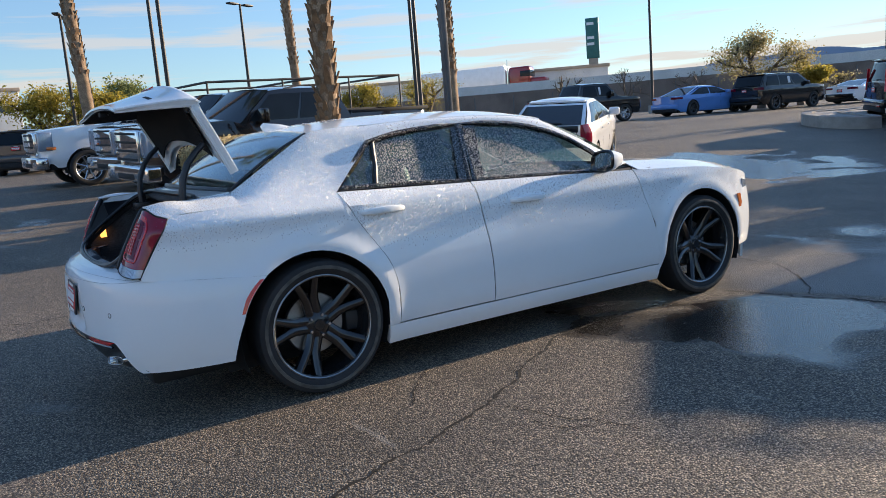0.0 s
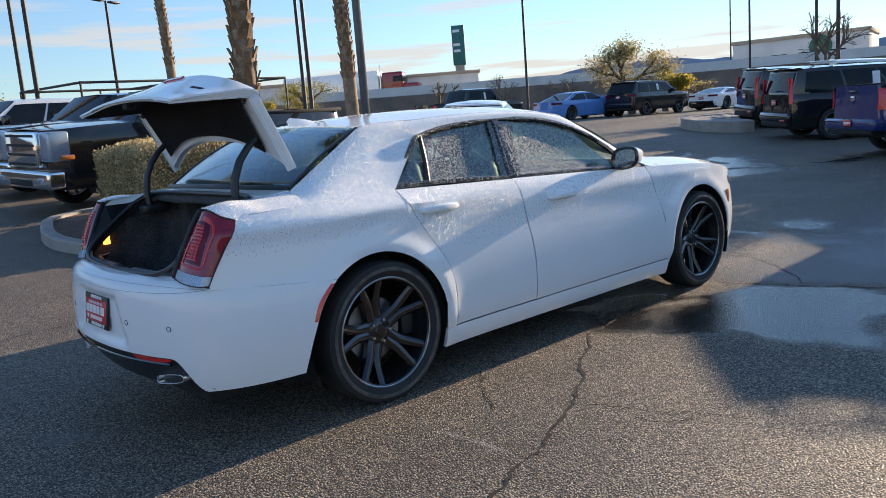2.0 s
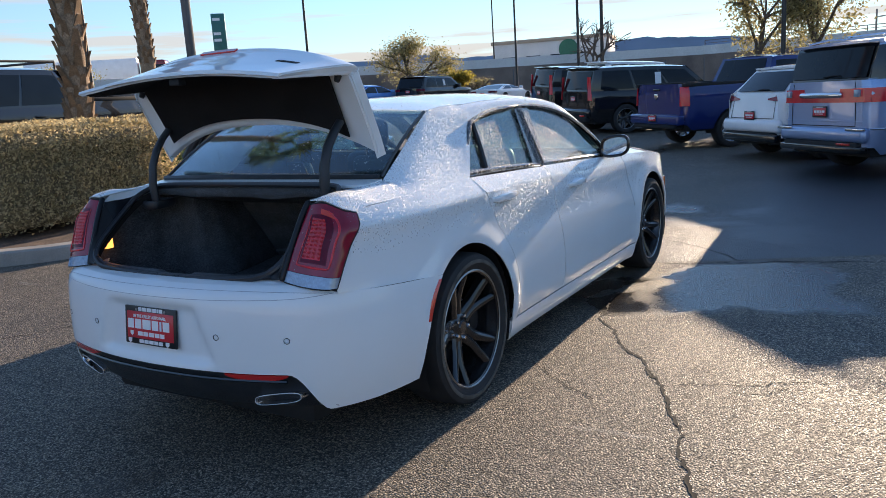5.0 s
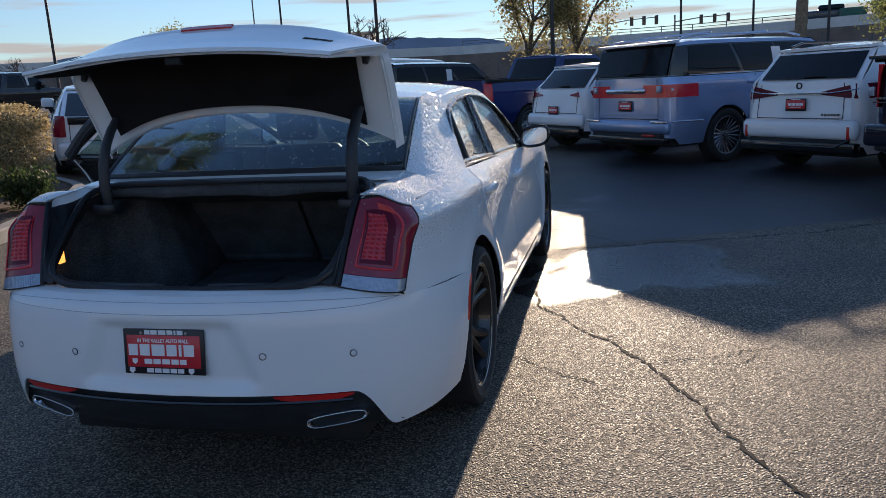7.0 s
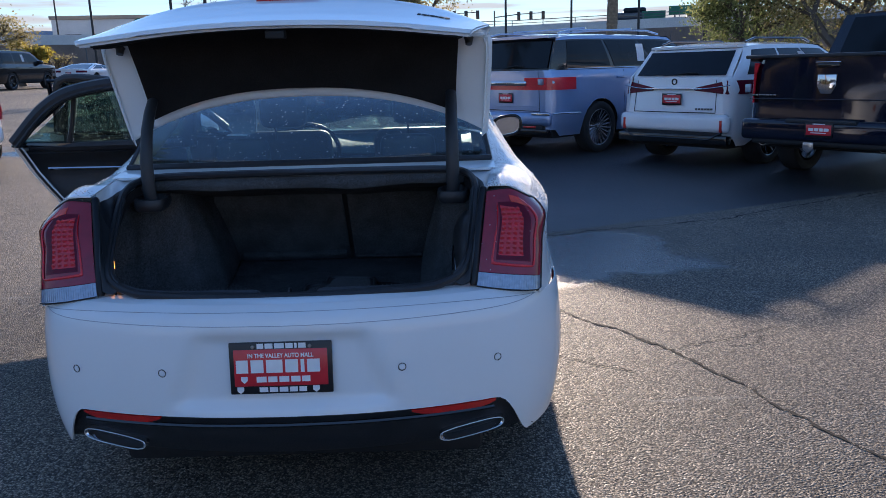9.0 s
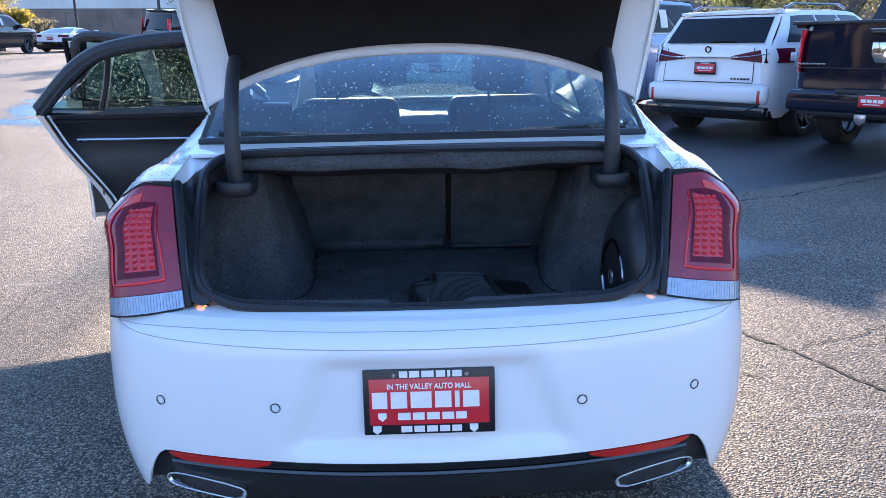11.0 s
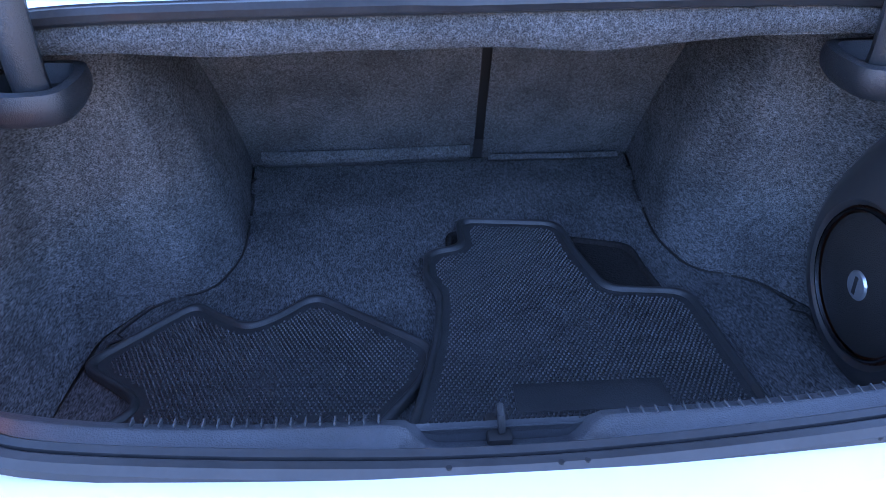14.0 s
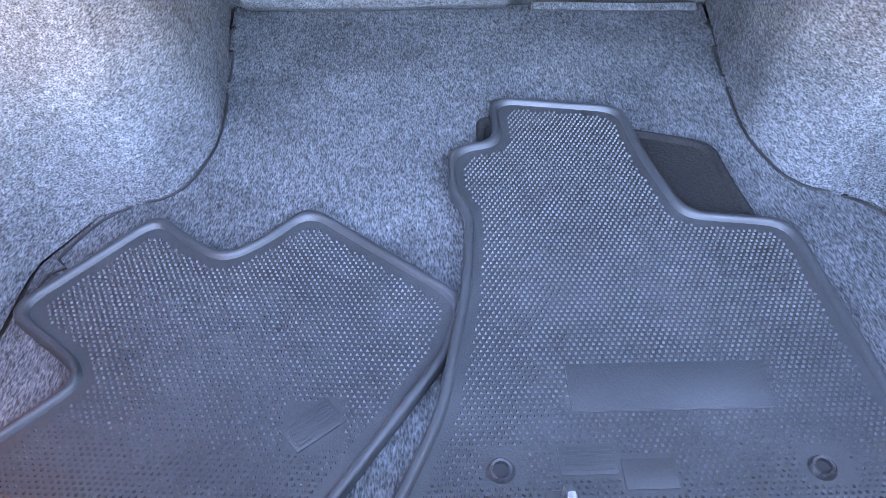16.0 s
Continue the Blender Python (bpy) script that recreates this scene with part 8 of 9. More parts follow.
kerb_island(island_line, "planted island with a concrete kerb and brown gravel")
hedge(-7.2, -5.45, 1.35, 3.75, 1.13, "square-clipped dry brownish hedge on the island", 3)
hedge(-8.2, -6.5, 4.75, 6.3, 1.10, "square-clipped hedge behind another on the island", 5)


def shrub(x, y, r, h, seed):
    rng = random.Random(seed)
    t = thing("shrub", pose(x, y, ground_z(x, y) + 0.11), "small loose green shrub on the gravel", "shrub")
    stems = bmesh.new()
    for k in range(7):
        a = 2 * math.pi * k / 7
        add_tube(stems, [(0, 0, 0), (r * 0.3 * math.cos(a), r * 0.3 * math.sin(a), h * 0.4), (r * 0.6 * math.cos(a), r * 0.6 * math.sin(a), h * 0.75)], [0.012, 0.009, 0.004], 5)
    part("stems", stems, WOOD, t)
    pts = []
    while len(pts) < 2600:
        p = Vector((rng.gauss(0, 0.45), rng.gauss(0, 0.45), rng.gauss(0.5, 0.25)))
        if p.xy.length < 1 and 0.05 < p.z < 1.05 and noise.noise(p * 3 + Vector((seed, 0, 0))) > -0.2:
            pts.append(Vector((p.x * r, p.y * r, p.z * h)))
    leaf_cloud("foliage", pts, 0.035, LEAF_SHRUB, t, rng)


shrub(-6.35, 4.35, 0.55, 0.75, 2)
shrub(-5.5, 4.6, 0.35, 0.5, 4)


def palm(x, y, h, r0, r1, lean, label, seed, boots=(0.35, 1.0)):
    rng = random.Random(seed)
    z = ground_z(x, y)
    t = thing("palm_tree", pose(x, y, z), label, "palm tree", "palms of the lot")
    n = 60
    pts = [Vector((lean[0] * (k / n) ** 1.5, lean[1] * (k / n) ** 1.5, h * k / n)) for k in range(n + 1)]
    rad = [lerp(r0, r1, (k / n) ** 0.8) * (1.35 if k == 0 else 1.12 if k == 1 else 1.0) * (1 + 0.05 * (k % 2) + rng.uniform(-0.02, 0.02)) for k in range(n + 1)]
    part("trunk", tube(pts, rad, 16), BARK, t)
    # stubs of old leaf stalks
    for k in range(int(n * boots[0]), n, 1):
        for j in range(5):
            a = 2 * math.pi * (j + (k % 2) * 0.5) / 5 + rng.uniform(-0.3, 0.3)
            c = pts[k]
            rr = rad[k]
            d = Vector((math.cos(a), math.sin(a), 0))
            e = Vector((-d.y, d.x, 0))
            bm = bmesh.new()
            ln, out, w = rng.uniform(0.10, 0.20), rng.uniform(0.03, 0.085), rng.uniform(0.05, 0.085)
            v = [bm.verts.new(c + d * (rr * 0.93) + e * s * w + Vector((0, 0, -0.05))) for s in (-1, 1)] + [bm.verts.new(c + d * (rr + out) + e * s * w * 0.45 + Vector((0, 0, ln))) for s in (1, -1)]
            q = [bm.verts.new(u.co - d * 0.03) for u in v]
            bm.faces.new(v)
            bm.faces.new(q[::-1])
            for i in range(4):
                bm.faces.new((v[i], v[(i + 1) % 4], q[(i + 1) % 4], q[i]))
            part("leaf_boot", bm, BOOT, t, smooth=False)
    top = pts[-1]
    verts, faces = [], []
    for k in range(26):
        a, up = rng.uniform(0, 2 * math.pi), rng.uniform(-0.2, 1.2)
        d = Vector((math.cos(a), math.sin(a), 0))
        e = Vector((-d.y, d.x, 0))
        for b in range(-6, 7):
            q = len(verts)
            f = b / 6
            base = top + d * 0.9 + Vector((0, 0, 0.7 * up))
            tip = base + (d * math.cos(f * 1.3) + e * math.sin(f * 1.3)) * 1.0 + Vector((0, 0, 0.35 * up - 0.4 * abs(f)))
            wv = (e * math.cos(f) - d * math.sin(f)) * 0.035
            verts += [base - wv * 0.4, base + wv * 0.4, lerp(base, tip, 0.6) + wv, tip, lerp(base, tip, 0.6) - wv]
            faces += [(q, q + 1, q + 2, q + 3, q + 4)]
        q = len(verts)
        verts += [top - e * 0.02, top + e * 0.02, top + d * 0.9 + e * 0.012 + Vector((0, 0, 0.7 * up)), top + d * 0.9 - e * 0.012 + Vector((0, 0, 0.7 * up))]
        faces.append((q, q + 1, q + 2, q + 3))
    me = bpy.data.meshes.new("fronds")
    me.from_pydata([tuple(v) for v in verts], [], faces)
    me.materials.append(LEAF_GREEN)
    ob = new("fronds", me)
    ob.parent = t
    tagged(ob, kind="stuff")


palm(-7.55, 3.95, 8.5, 0.172, 0.165, (0.15, 0.1), "fan palm with a rough brown trunk in the island", 1, (0.14, 1))
palm(-15.0, 11.4, 9.0, 0.19, 0.18, (-0.7, 0.2), "tall fan palm with a shaggy trunk", 2, (0.25, 1))
palm(-31.46, 13.25, 13.0, 0.21, 0.19, (0.5, -0.7), "tall fan palm with a curved trunk", 3, (0.3, 1))
palm(-24.5, 2.75, 13.0, 0.22, 0.20, (0.0, -0.85), "tall slightly leaning fan palm", 4, (0.25, 1))
palm(14.6, 62.0, 14.0, 0.45, 0.40, (0.2, 0), "palm trunk by the road", 5, (0.6, 1))


def light_pole(x, y, h, r, heads, label="dark bronze parking lot light pole", mat=POLE, square=False, seed=0):
    z = ground_z(x, y)
    t = thing("light_pole", pose(x, y, z, 0, 0, seed * 40), label, "light pole", "light poles")
    if square:
        bm = bmesh.new()
        add_box(bm, -r, r, -r, r, 0.0, h, 0.015)
        part("shaft", bm, mat, t)
    else:
        part("shaft", tube([(0, 0, 0), (0, 0, h * 0.5), (0, 0, h)], [r, r * 0.85, r * 0.65], 10), mat, t)
    part("base_plate", lathe([(0, 0.0), (r * 3, 0.0), (r * 3, 0.5), (r * 2.7, 0.56), (0, 0.56)], 20), CONCRETE, t)
    for k in range(heads):
        a = math.pi * k
        part("lamp_head", box(0.25, 0.95, -0.17, 0.17, h - 0.07, h + 0.02, 0.03, 2, Matrix.Rotation(a, 4, "Z")), mat, t)
        part("lamp_arm", tube([(0, 0, h - 0.03), (0.3 * math.cos(a), 0.3 * math.sin(a), h - 0.03)], 0.03, 6), mat, t)


def by_az(cx, cy, azim, d):
    a = radians(azim)
    return cx + d * math.sin(a), cy + d * math.cos(a)


light_pole(-8.55, 7.05, 9.0, 0.062, 0, "grey square steel pole in the island", POLE_GREY, True)
for k, (cx, cy, azm, d, h, hd) in enumerate(((4.7, -1.56, -42.5, 56, 11, 0), (4.7, -1.56, -76.5, 30, 11, 0), (4.7, -1.56, -77.1, 34, 11, 0), (4.7, -1.56, -71.1, 46, 7.9, 2), (4.7, -1.56, -82.6, 46, 7.6, 2), (3.74, -2.44, -56.6, 30, 10, 0), (3.74, -2.44, -57.1, 33, 10, 0), (2.4, -3.22, -26.4, 95, 14, 0), (2.4, -3.22, -24.76, 68, 12, 0), (2.4, -3.22, -20.28, 52, 11, 0), (2.4, -3.22, -18.56, 42, 11, 0), (2.4, -3.22, -6.62, 29, 10, 0), (0.51, -3.3, 4.8, 60, 9, 0), (0.51, -3.3, 14.0, 55, 8, 0), (0.51, -3.3, 18.4, 40, 8, 0), (0.51, -3.3, 25.0, 40, 9, 0), (1.56, -3.35, 8.4, 60, 9, 0))):
    x, y = by_az(cx, cy, azm, d)
    light_pole(x, y, h, 0.10 if d > 35 else 0.085, hd, seed=k)


# trees
def tree(x, y, h, crown, label, seed, leaves=2500, leaf=0.09, mat=LEAF_OLIVE, bare=False, trunk=0.14, spread=1.0, name="tree"):
    rng = random.Random(seed)
    t = thing(name, pose(x, y, ground_z(x, y)), label, "tree", "trees beyond the lot")
    bm = bmesh.new()
    tips = []
    def grow(p, d, ln, r, lvl):
        q = p + d * ln
        mid = (p + q) / 2 + Vector((rng.gauss(0, 0.05), rng.gauss(0, 0.05), 0)) * ln
        add_tube(bm, [p, mid, q], [r, r * 0.85, r * 0.68], 6 if lvl < 2 else 4)
        if lvl >= (5 if bare else 3):
            tips.append(q)
            return
        tips.append(q) if lvl > 1 else None
        for k in range(rng.choice((2, 3)) if lvl else rng.choice((3, 4))):
            nd = (d + Vector((rng.gauss(0, 0.55), rng.gauss(0, 0.55), rng.gauss(0.05, 0.32))) * spread).normalized()
            grow(q, nd, ln * rng.uniform(0.62, 0.85), r * 0.62, lvl + 1)
    grow(Vector((0, 0, 0)), Vector((rng.gauss(0, 0.06), rng.gauss(0, 0.06), 1)).normalized(), h * 0.30, trunk, 0)
    zs = [q.z for q in tips]
    k = h / max(zs)
    rr = max(q.xy.length for q in tips)
    f = crown / rr
    bmesh.ops.transform(bm, matrix=Matrix.Diagonal((f, f, k, 1)), verts=bm.verts)
    part("trunk", bm, WOOD, t, "trunk and branches")
    if not bare:
        pts = []
        for _ in range(leaves):
            q = rng.choice(tips) * rng.choice((1.0, 1.0, rng.uniform(0.50, 1.0)))
            pts.append(Vector((q.x * f, q.y * f, q.z * k)) + Vector((rng.gauss(0, crown * 0.13), rng.gauss(0, crown * 0.13), rng.gauss(0, h * 0.06))))
        leaf_cloud("crown", pts, leaf, mat, t, rng)


E0, E1, E2, E3 = (4.7, -1.56), (3.74, -2.44), (2.4, -3.22), (0.51, -3.3)
for cx, cy, azm, d, h, cr, lab, sd, nl, lf, mt, bare in (
        (*E0, -35.4, 47, 3.9, 2.6, "feathery green desert tree", 11, 7000, 0.085, LEAF_OLIVE, False),
        (*E1, -31.5, 50, 2.3, 1.3, "round yellow-green bush tree", 12, 6000, 0.11, LEAF_YELLOW, False),
        (*E1, -29.0, 52, 1.6, 1.2, "low dry brown bush", 13, 500, 0.08, LEAF_OLIVE, False),
        (*E0, -44.3, 62, 3.6, 2.0, "bare leafless winter tree", 14, 0, 0, None, True),
        (*E0, -48.8, 62, 3.2, 2.4, "bare winter tree with reddish twigs", 15, 500, 0.05, LEAF_OLIVE, False),
        (*E0, -39.9, 60, 2.8, 1.9, "small bare leafless tree", 16, 0, 0, None, True),
        (*E2, -19.0, 40, 4.4, 2.0, "bare winter tree behind the dark suvs", 17, 0, 0, None, True),
        (*E2, -8.4, 32, 5.6, 1.6, "tall thin evergreen tree", 18, 5600, 0.085, LEAF_OLIVE, False),
        (*E2, -4.6, 33, 5.8, 2.0, "tall dense evergreen tree", 19, 9000, 0.085, LEAF_OLIVE, False),
        (*E3, 20.5, 27, 4.2, 2.2, "leafy green tree behind the parked row", 20, 11000, 0.075, LEAF_GREEN, False),
        (*E3, 26.5, 25, 4.4, 2.6, "leafy olive tree behind the parked row", 21, 12000, 0.075, LEAF_OLIVE, False),
        (*E0, -84.0, 48, 4.0, 3.2, "broad yellowing leafy tree", 22, 11000, 0.11, LEAF_YELLOW, False),
        (*E0, -80.0, 55, 4.6, 2.2, "dark green leafy tree", 23, 8000, 0.11, LEAF_GREEN, False),
        (*E0, -63.0, 55, 3.2, 1.9, "half yellowing leafy tree", 24, 5500, 0.10, LEAF_YELLOW, False),
        (*E0, -58.5, 58, 3.6, 2.6, "thin leafy yellow-green tree", 25, 3500, 0.08, LEAF_YELLOW, False),
        (*E0, -70.5, 60, 3.5, 2.0, "bare leafless winter tree", 26, 0, 0, None, True)):
    tree(*by_az(cx, cy, azm, d), h, cr, lab, sd, nl, lf, mt, bare)

# freeway wall with its pale barrier, and the bridge
BROWN_WALL = material("brown_block_wall", (0.20, 0.148, 0.122), 0.9, var=0.25, var_scale=0.5, fine=0.15, fine_scale=12, bump=0.3, bump_scale=20)
PALE_WALL = material("pale_concrete", (0.66, 0.63, 0.60), 0.85, var=0.12, var_scale=0.4, fine=0.1, fine_scale=10)
# distance haze is mixed straight into the ridge's blue-grey colour
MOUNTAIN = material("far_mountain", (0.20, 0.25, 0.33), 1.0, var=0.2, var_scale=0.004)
SIGN_GREEN = material("sign_green", (0.015, 0.13, 0.075), 0.5, var=0.1, var_scale=3)
SIGN_TEAL = material("pylon_green", (0.030, 0.15, 0.135), 0.5, var=0.15, var_scale=1)
TAN = material("tan_stucco", (0.42, 0.33, 0.25), 0.9, var=0.1, var_scale=1)
line = [by_az(2.4, -2.5, a, d) for a, d in ((-100, 120), (-80, 98), (-62, 84), (-45, 82), (-28, 84), (-12, 88), (4, 84), (18, 78), (34, 74), (60, 80))]


def wall_strip(name, z0, z1, thick, mat, label, setback=0.0, cap=0.0):
    bm = bmesh.new()
    rows = []
    c = Vector((2.4, -2.5))
    for x, y in line:
        d = (Vector((x, y)) - c).normalized()
        p, q = Vector((x, y)) + d * setback, Vector((x, y)) + d * (setback + thick)
        rows.append([bm.verts.new((*p, z0)), bm.verts.new((*p, z1)), bm.verts.new((*q, z1)), bm.verts.new((*q, z0))])
    for a, b in zip(rows, rows[1:]):
        for k in range(4):
            bm.faces.new((a[k], b[k], b[(k + 1) % 4], a[(k + 1) % 4]))
    bm.faces.new(rows[0])
    bm.faces.new(rows[-1][::-1])
    return mesh_thing(name, bm, mat, label, "wall", kind="structure", smooth=False)


wall_strip("wall_north", 0.5, 4.45, 0.4, BROWN_WALL, "long dark brown block wall beyond the lot")
wall_strip("wall_freeway", 0.5, 5.45, 3.0, PALE_WALL, "pale concrete freeway barrier above the brown wall", 2.0)
fence = thing("wall_fence", Matrix(), "thin posts along the brown wall", "fence", kind="structure")
rng = random.Random(7)
for (x0, y0), (x1, y1) in zip(line[1:], line[2:-1]):
    n = max(2, int(math.hypot(x1 - x0, y1 - y0) / 4))
    for k in range(n):
        x, y = lerp(x0, x1, k / n) * 0.985, lerp(y0, y1, k / n) * 0.985
        part("fence_post", tube([(x, y, ground_z(x, y) - 0.1), (x, y, 4.1)], 0.05, 6), POLE_GREY, fence)
# rail on the bridge
rail = thing("bridge_railing", Matrix(), "thin railing on top of the freeway bridge", "railing", kind="structure")
for (x0, y0), (x1, y1) in zip(line[5:], line[6:]):
    n = max(2, int(math.hypot(x1 - x0, y1 - y0) / 3))
    for k in range(n):
        x, y = lerp(x0, x1, k / n) * 1.03, lerp(y0, y1, k / n) * 1.03
        part("rail_post", tube([(x, y, 5.4), (x, y, 6.0)], 0.05, 5), POLE_GREY, rail)
    part("rail_bar", tube([(x0 * 1.03, y0 * 1.03, 6.0), (x1 * 1.03, y1 * 1.03, 6.0)], 0.04, 5), POLE_GREY, rail)
    part("rail_bar", tube([(x0 * 1.03, y0 * 1.03, 5.7), (x1 * 1.03, y1 * 1.03, 5.7)], 0.03, 5), POLE_GREY, rail)

# mountains
def ridge():
    bm = bmesh.new()
    n = 240
    rows = []
    for k in range(n + 1):
        a = radians(lerp(-110, 60, k / n))
        h = 150 + 55 * noise.noise(Vector((k * 0.045, 3, 0))) + 28 * noise.noise(Vector((k * 0.16, 7, 0))) + 9 * noise.noise(Vector((k * 0.6, 1, 0)))
        azd = lerp(-110, 60, k / n)
        h *= 0.55 + 0.55 * math.exp(-((azd + 22) / 16) ** 2)
        d = 2600
        rows.append([bm.verts.new((d * math.sin(a) * f, d * math.cos(a) * f, z)) for f, z in ((0.93, -5), (0.97, h * 0.55), (1.0, h), (1.1, -5))])
    for a, b in zip(rows, rows[1:]):
        for j in range(3):
            bm.faces.new((a[j], b[j], b[j + 1], a[j + 1]))
    return bm


mesh_thing("backdrop_mountain", ridge(), MOUNTAIN, "mountain ridge coloured haze-blue on the horizon", "mountain", kind="structure")

# green pylon sign
px, py = by_az(*E0, -46.45, 215)
pz = ground_z(px, py)
sign = thing("pylon_sign", pose(px, py, pz, 0, 0, 46), "tall dark green pylon sign on a tan column", "sign")
part("column", box(-1.25, 1.25, -0.7, 0.7, 0, 15.5, 0.1), TAN, sign, "tan column")
part("sign_board", box(-1.7, 1.7, -0.9, 0.9, 14.6, 25.0, 0.18), SIGN_TEAL, sign)
for z in (23.2, 19.6, 18.0):
    part("lettering_bar", box(-1.4, 0.45, -0.95, -0.88, z, z + 0.7), PLATE_WHITE, sign)

# lorry on the freeway
def lorry(x, y, turn, z):
    t = thing("lorry", pose(x, y, z, 0, 0, turn), "red lorry tractor with a white box trailer on the freeway", "lorry")
    part("trailer", box(-14, -1.0, -1.3, 1.3, 1.1, 3.9, 0.06), WHITE2, t, "white box trailer")
    red = paint("lorry_red", (0.22, 0.015, 0.015))
    part("cab", box(-0.6, 2.2, -1.2, 1.2, 0.9, 3.6, 0.3, 3), red, t, "dark red cab")
    part("engine_hood", box(2.1, 4.2, -1.0, 1.0, 0.9, 2.1, 0.3, 3), red, t)
    part("cab_window", box(0.9, 2.25, -1.22, 1.22, 2.3, 3.1, 0.1), DARK_GLASS, t)
    part("exhaust_stack", tube([(-0.75, -1.1, 1.2), (-0.75, -1.1, 4.6)], 0.09, 8), CHROME, t)
    for xx in (-13, -11.7, -0.3, 1.0, 3.4):
        for s in (-1.15, 1.15):
            part("tyre", lathe([(0, -0.15), (0.5, -0.15), (0.5, 0.15), (0, 0.15)], 16, Matrix.Translation((xx, s, 0.5)) @ Matrix.Rotation(radians(90), 4, "X")), RUBBER, t)


lx, ly = by_az(*E0, -52.0, 102)
lorry(lx, ly, 35, 4.6)

# shop building with a round green sign
bx0, by0 = by_az(*E1, -23.5, 118)
shop = thing("warehouse", pose(bx0, by0, 2.0, 0, 0, 12), "long white flat-roofed building with a round green sign", "building")
part("wall_block", box(-8, 9, 0, 10, 0, 7.0, 0.1), PALE_WALL, shop)
part("parapet", box(-8.2, 9.2, -0.2, 10.2, 6.9, 7.4, 0.05), TAN, shop)
part("round_sign", lathe([(0, 0.3), (1.3, 0.3), (1.4, 0.2), (1.4, 0)], 28, Matrix.Translation((3.4, -0.05, 5.6)) @ Matrix.Rotation(radians(90), 4, "X")), SIGN_GREEN, shop, "round green sign")
for k in range(4):
    part("window", box(-6.5 + k * 3.6, -4.4 + k * 3.6, -0.08, 0.05, 2.6, 5.0, 0.02), DARK_GLASS, shop)
hx, hy = by_az(*E0, -57.5, 105)
ware = thing("warehouse", pose(hx, hy, 2.0, 0, 0, 50), "low grey warehouse beyond the wall", "building")
part("wall_block", box(-22, 22, 0, 14, 0, 5.6, 0.1), PALE_WALL, ware)
part("parapet", box(-22.2, 22.2, -0.2, 14.2, 5.5, 5.9, 0.05), TAN, ware)
for k in range(8):
    part("window", box(-19 + k * 5, -17 + k * 5, -0.08, 0.05, 2.2, 4.2, 0.02), DARK_GLASS, ware)
hx, hy = by_az(*E0, -87.5, 62)
white_b = thing("showroom", pose(hx, hy, 0.8, 0, 0, 88), "white showroom wall with faded dark lettering bars", "building")
part("wall_block", box(-8, 2.0, 0, 10, 0, 5.4, 0.08), paint("white_stucco", (0.70, 0.69, 0.66), 0.8), white_b)
part("roof_cap", box(-8.1, 2.1, -0.1, 10.1, 5.35, 5.6, 0.03), TAN, white_b)
for z in (3.9, 1.1):
    part("lettering_bar", box(-1.0, 1.4, -0.04, 0.02, z, z + 0.45), GRAPHITE, white_b)

# pipe frame of a canopy
def canopy():
    a, b = Vector((-23.8, 6.64, 3.64)), Vector((-25.2, 15.4, 3.77))
    back = Vector((-4.6, -0.7, 0.05))
    t = thing("canopy_frame", Matrix(), "bare dark pipe frame of a shade canopy", "canopy")
    for p, q in ((a, b), (a + back, b + back), (a, a + back), (b, b + back), (lerp(a, b, 0.5), lerp(a, b, 0.5) + back)):
        part("beam", tube([p, q], 0.045, 8), POLE, t)
    for k in (0.0, 0.35, 0.7, 1.0):
        for o in (Vector((0, 0, 0)), back):
            p = lerp(a, b, k) + o
            part("post", tube([p, Vector((p.x, p.y, ground_z(p.x, p.y) - 0.02))], 0.04, 8), POLE, t)


canopy()
# small dark hatchback by the showroom
vehicle("hatchback", "dark grey small hatchback with round tail lamps", at(*by_az(*E0, -86.3, 30), -70), 4.2, 1.8, 1.55, GRAPHITE, belt_z=1.0, hood_z0=1.0, clear=0.22, axles=(0.7, 3.3), wheel_r=0.32, roof=(0.35, 2.4), cab=(0.05, 3.0), roof_w=0.78, plate_z=0.9, lamps=((0.60, 0.80, 0.85, 1.0, 0.05, RED_LENS),), group="parked vehicles", category="car")
# stepped kerb end beside the dark suvs
kerb_island(smooth_loop([(-10.9, 22.6), (-9.9, 20.9), (-8.6, 19.9), (-7.4, 19.9), (-7.1, 20.6), (-8.1, 21.3), (-9.3, 22.3), (-9.7, 23.6), (-7.4, 27.0), (-8.8, 28.0)], 2), "raised concrete island end with a pale kerb", 0.34, 0.3, CONCRETE, "raised_island")
# road signs and signals on the bridge
gx, gy = by_az(*E3, 16.4, 84)
gantry = thing("road_sign", pose(gx, gy, 5.3, 0, 0, -16), "green highway signs beside the bridge", "road sign")
part("sign_panel", box(-0.6, 2.2, -0.1, 0.1, 0.5, 1.35, 0.03), SIGN_GREEN, gantry)
part("sign_panel", box(-3.2, -0.9, -0.1, 0.1, 0.2, 0.95, 0.03), SIGN_GREEN, gantry)
part("sign_post", tube([(0, 0.1, -1), (0, 0.1, 1.2)], 0.08, 6), POLE_GREY, gantry)
for azm, col in ((13.6, GRAPHITE), (18.6, GRAPHITE)):
    x, y = by_az(*E3, azm, 86)
    c = thing("distant_car", pose(x, y, 5.3, 0, 0, 80), "small dark car on the freeway bridge", "car", "cars on the bridge")
    part("body", box(-0.9, 0.9, -2.2, 2.2, 0.25, 0.95, 0.2, 3), col, c)
    part("cabin", box(-0.75, 0.75, -1.3, 1.0, 0.9, 1.45, 0.25, 3), DARK_GLASS, c)
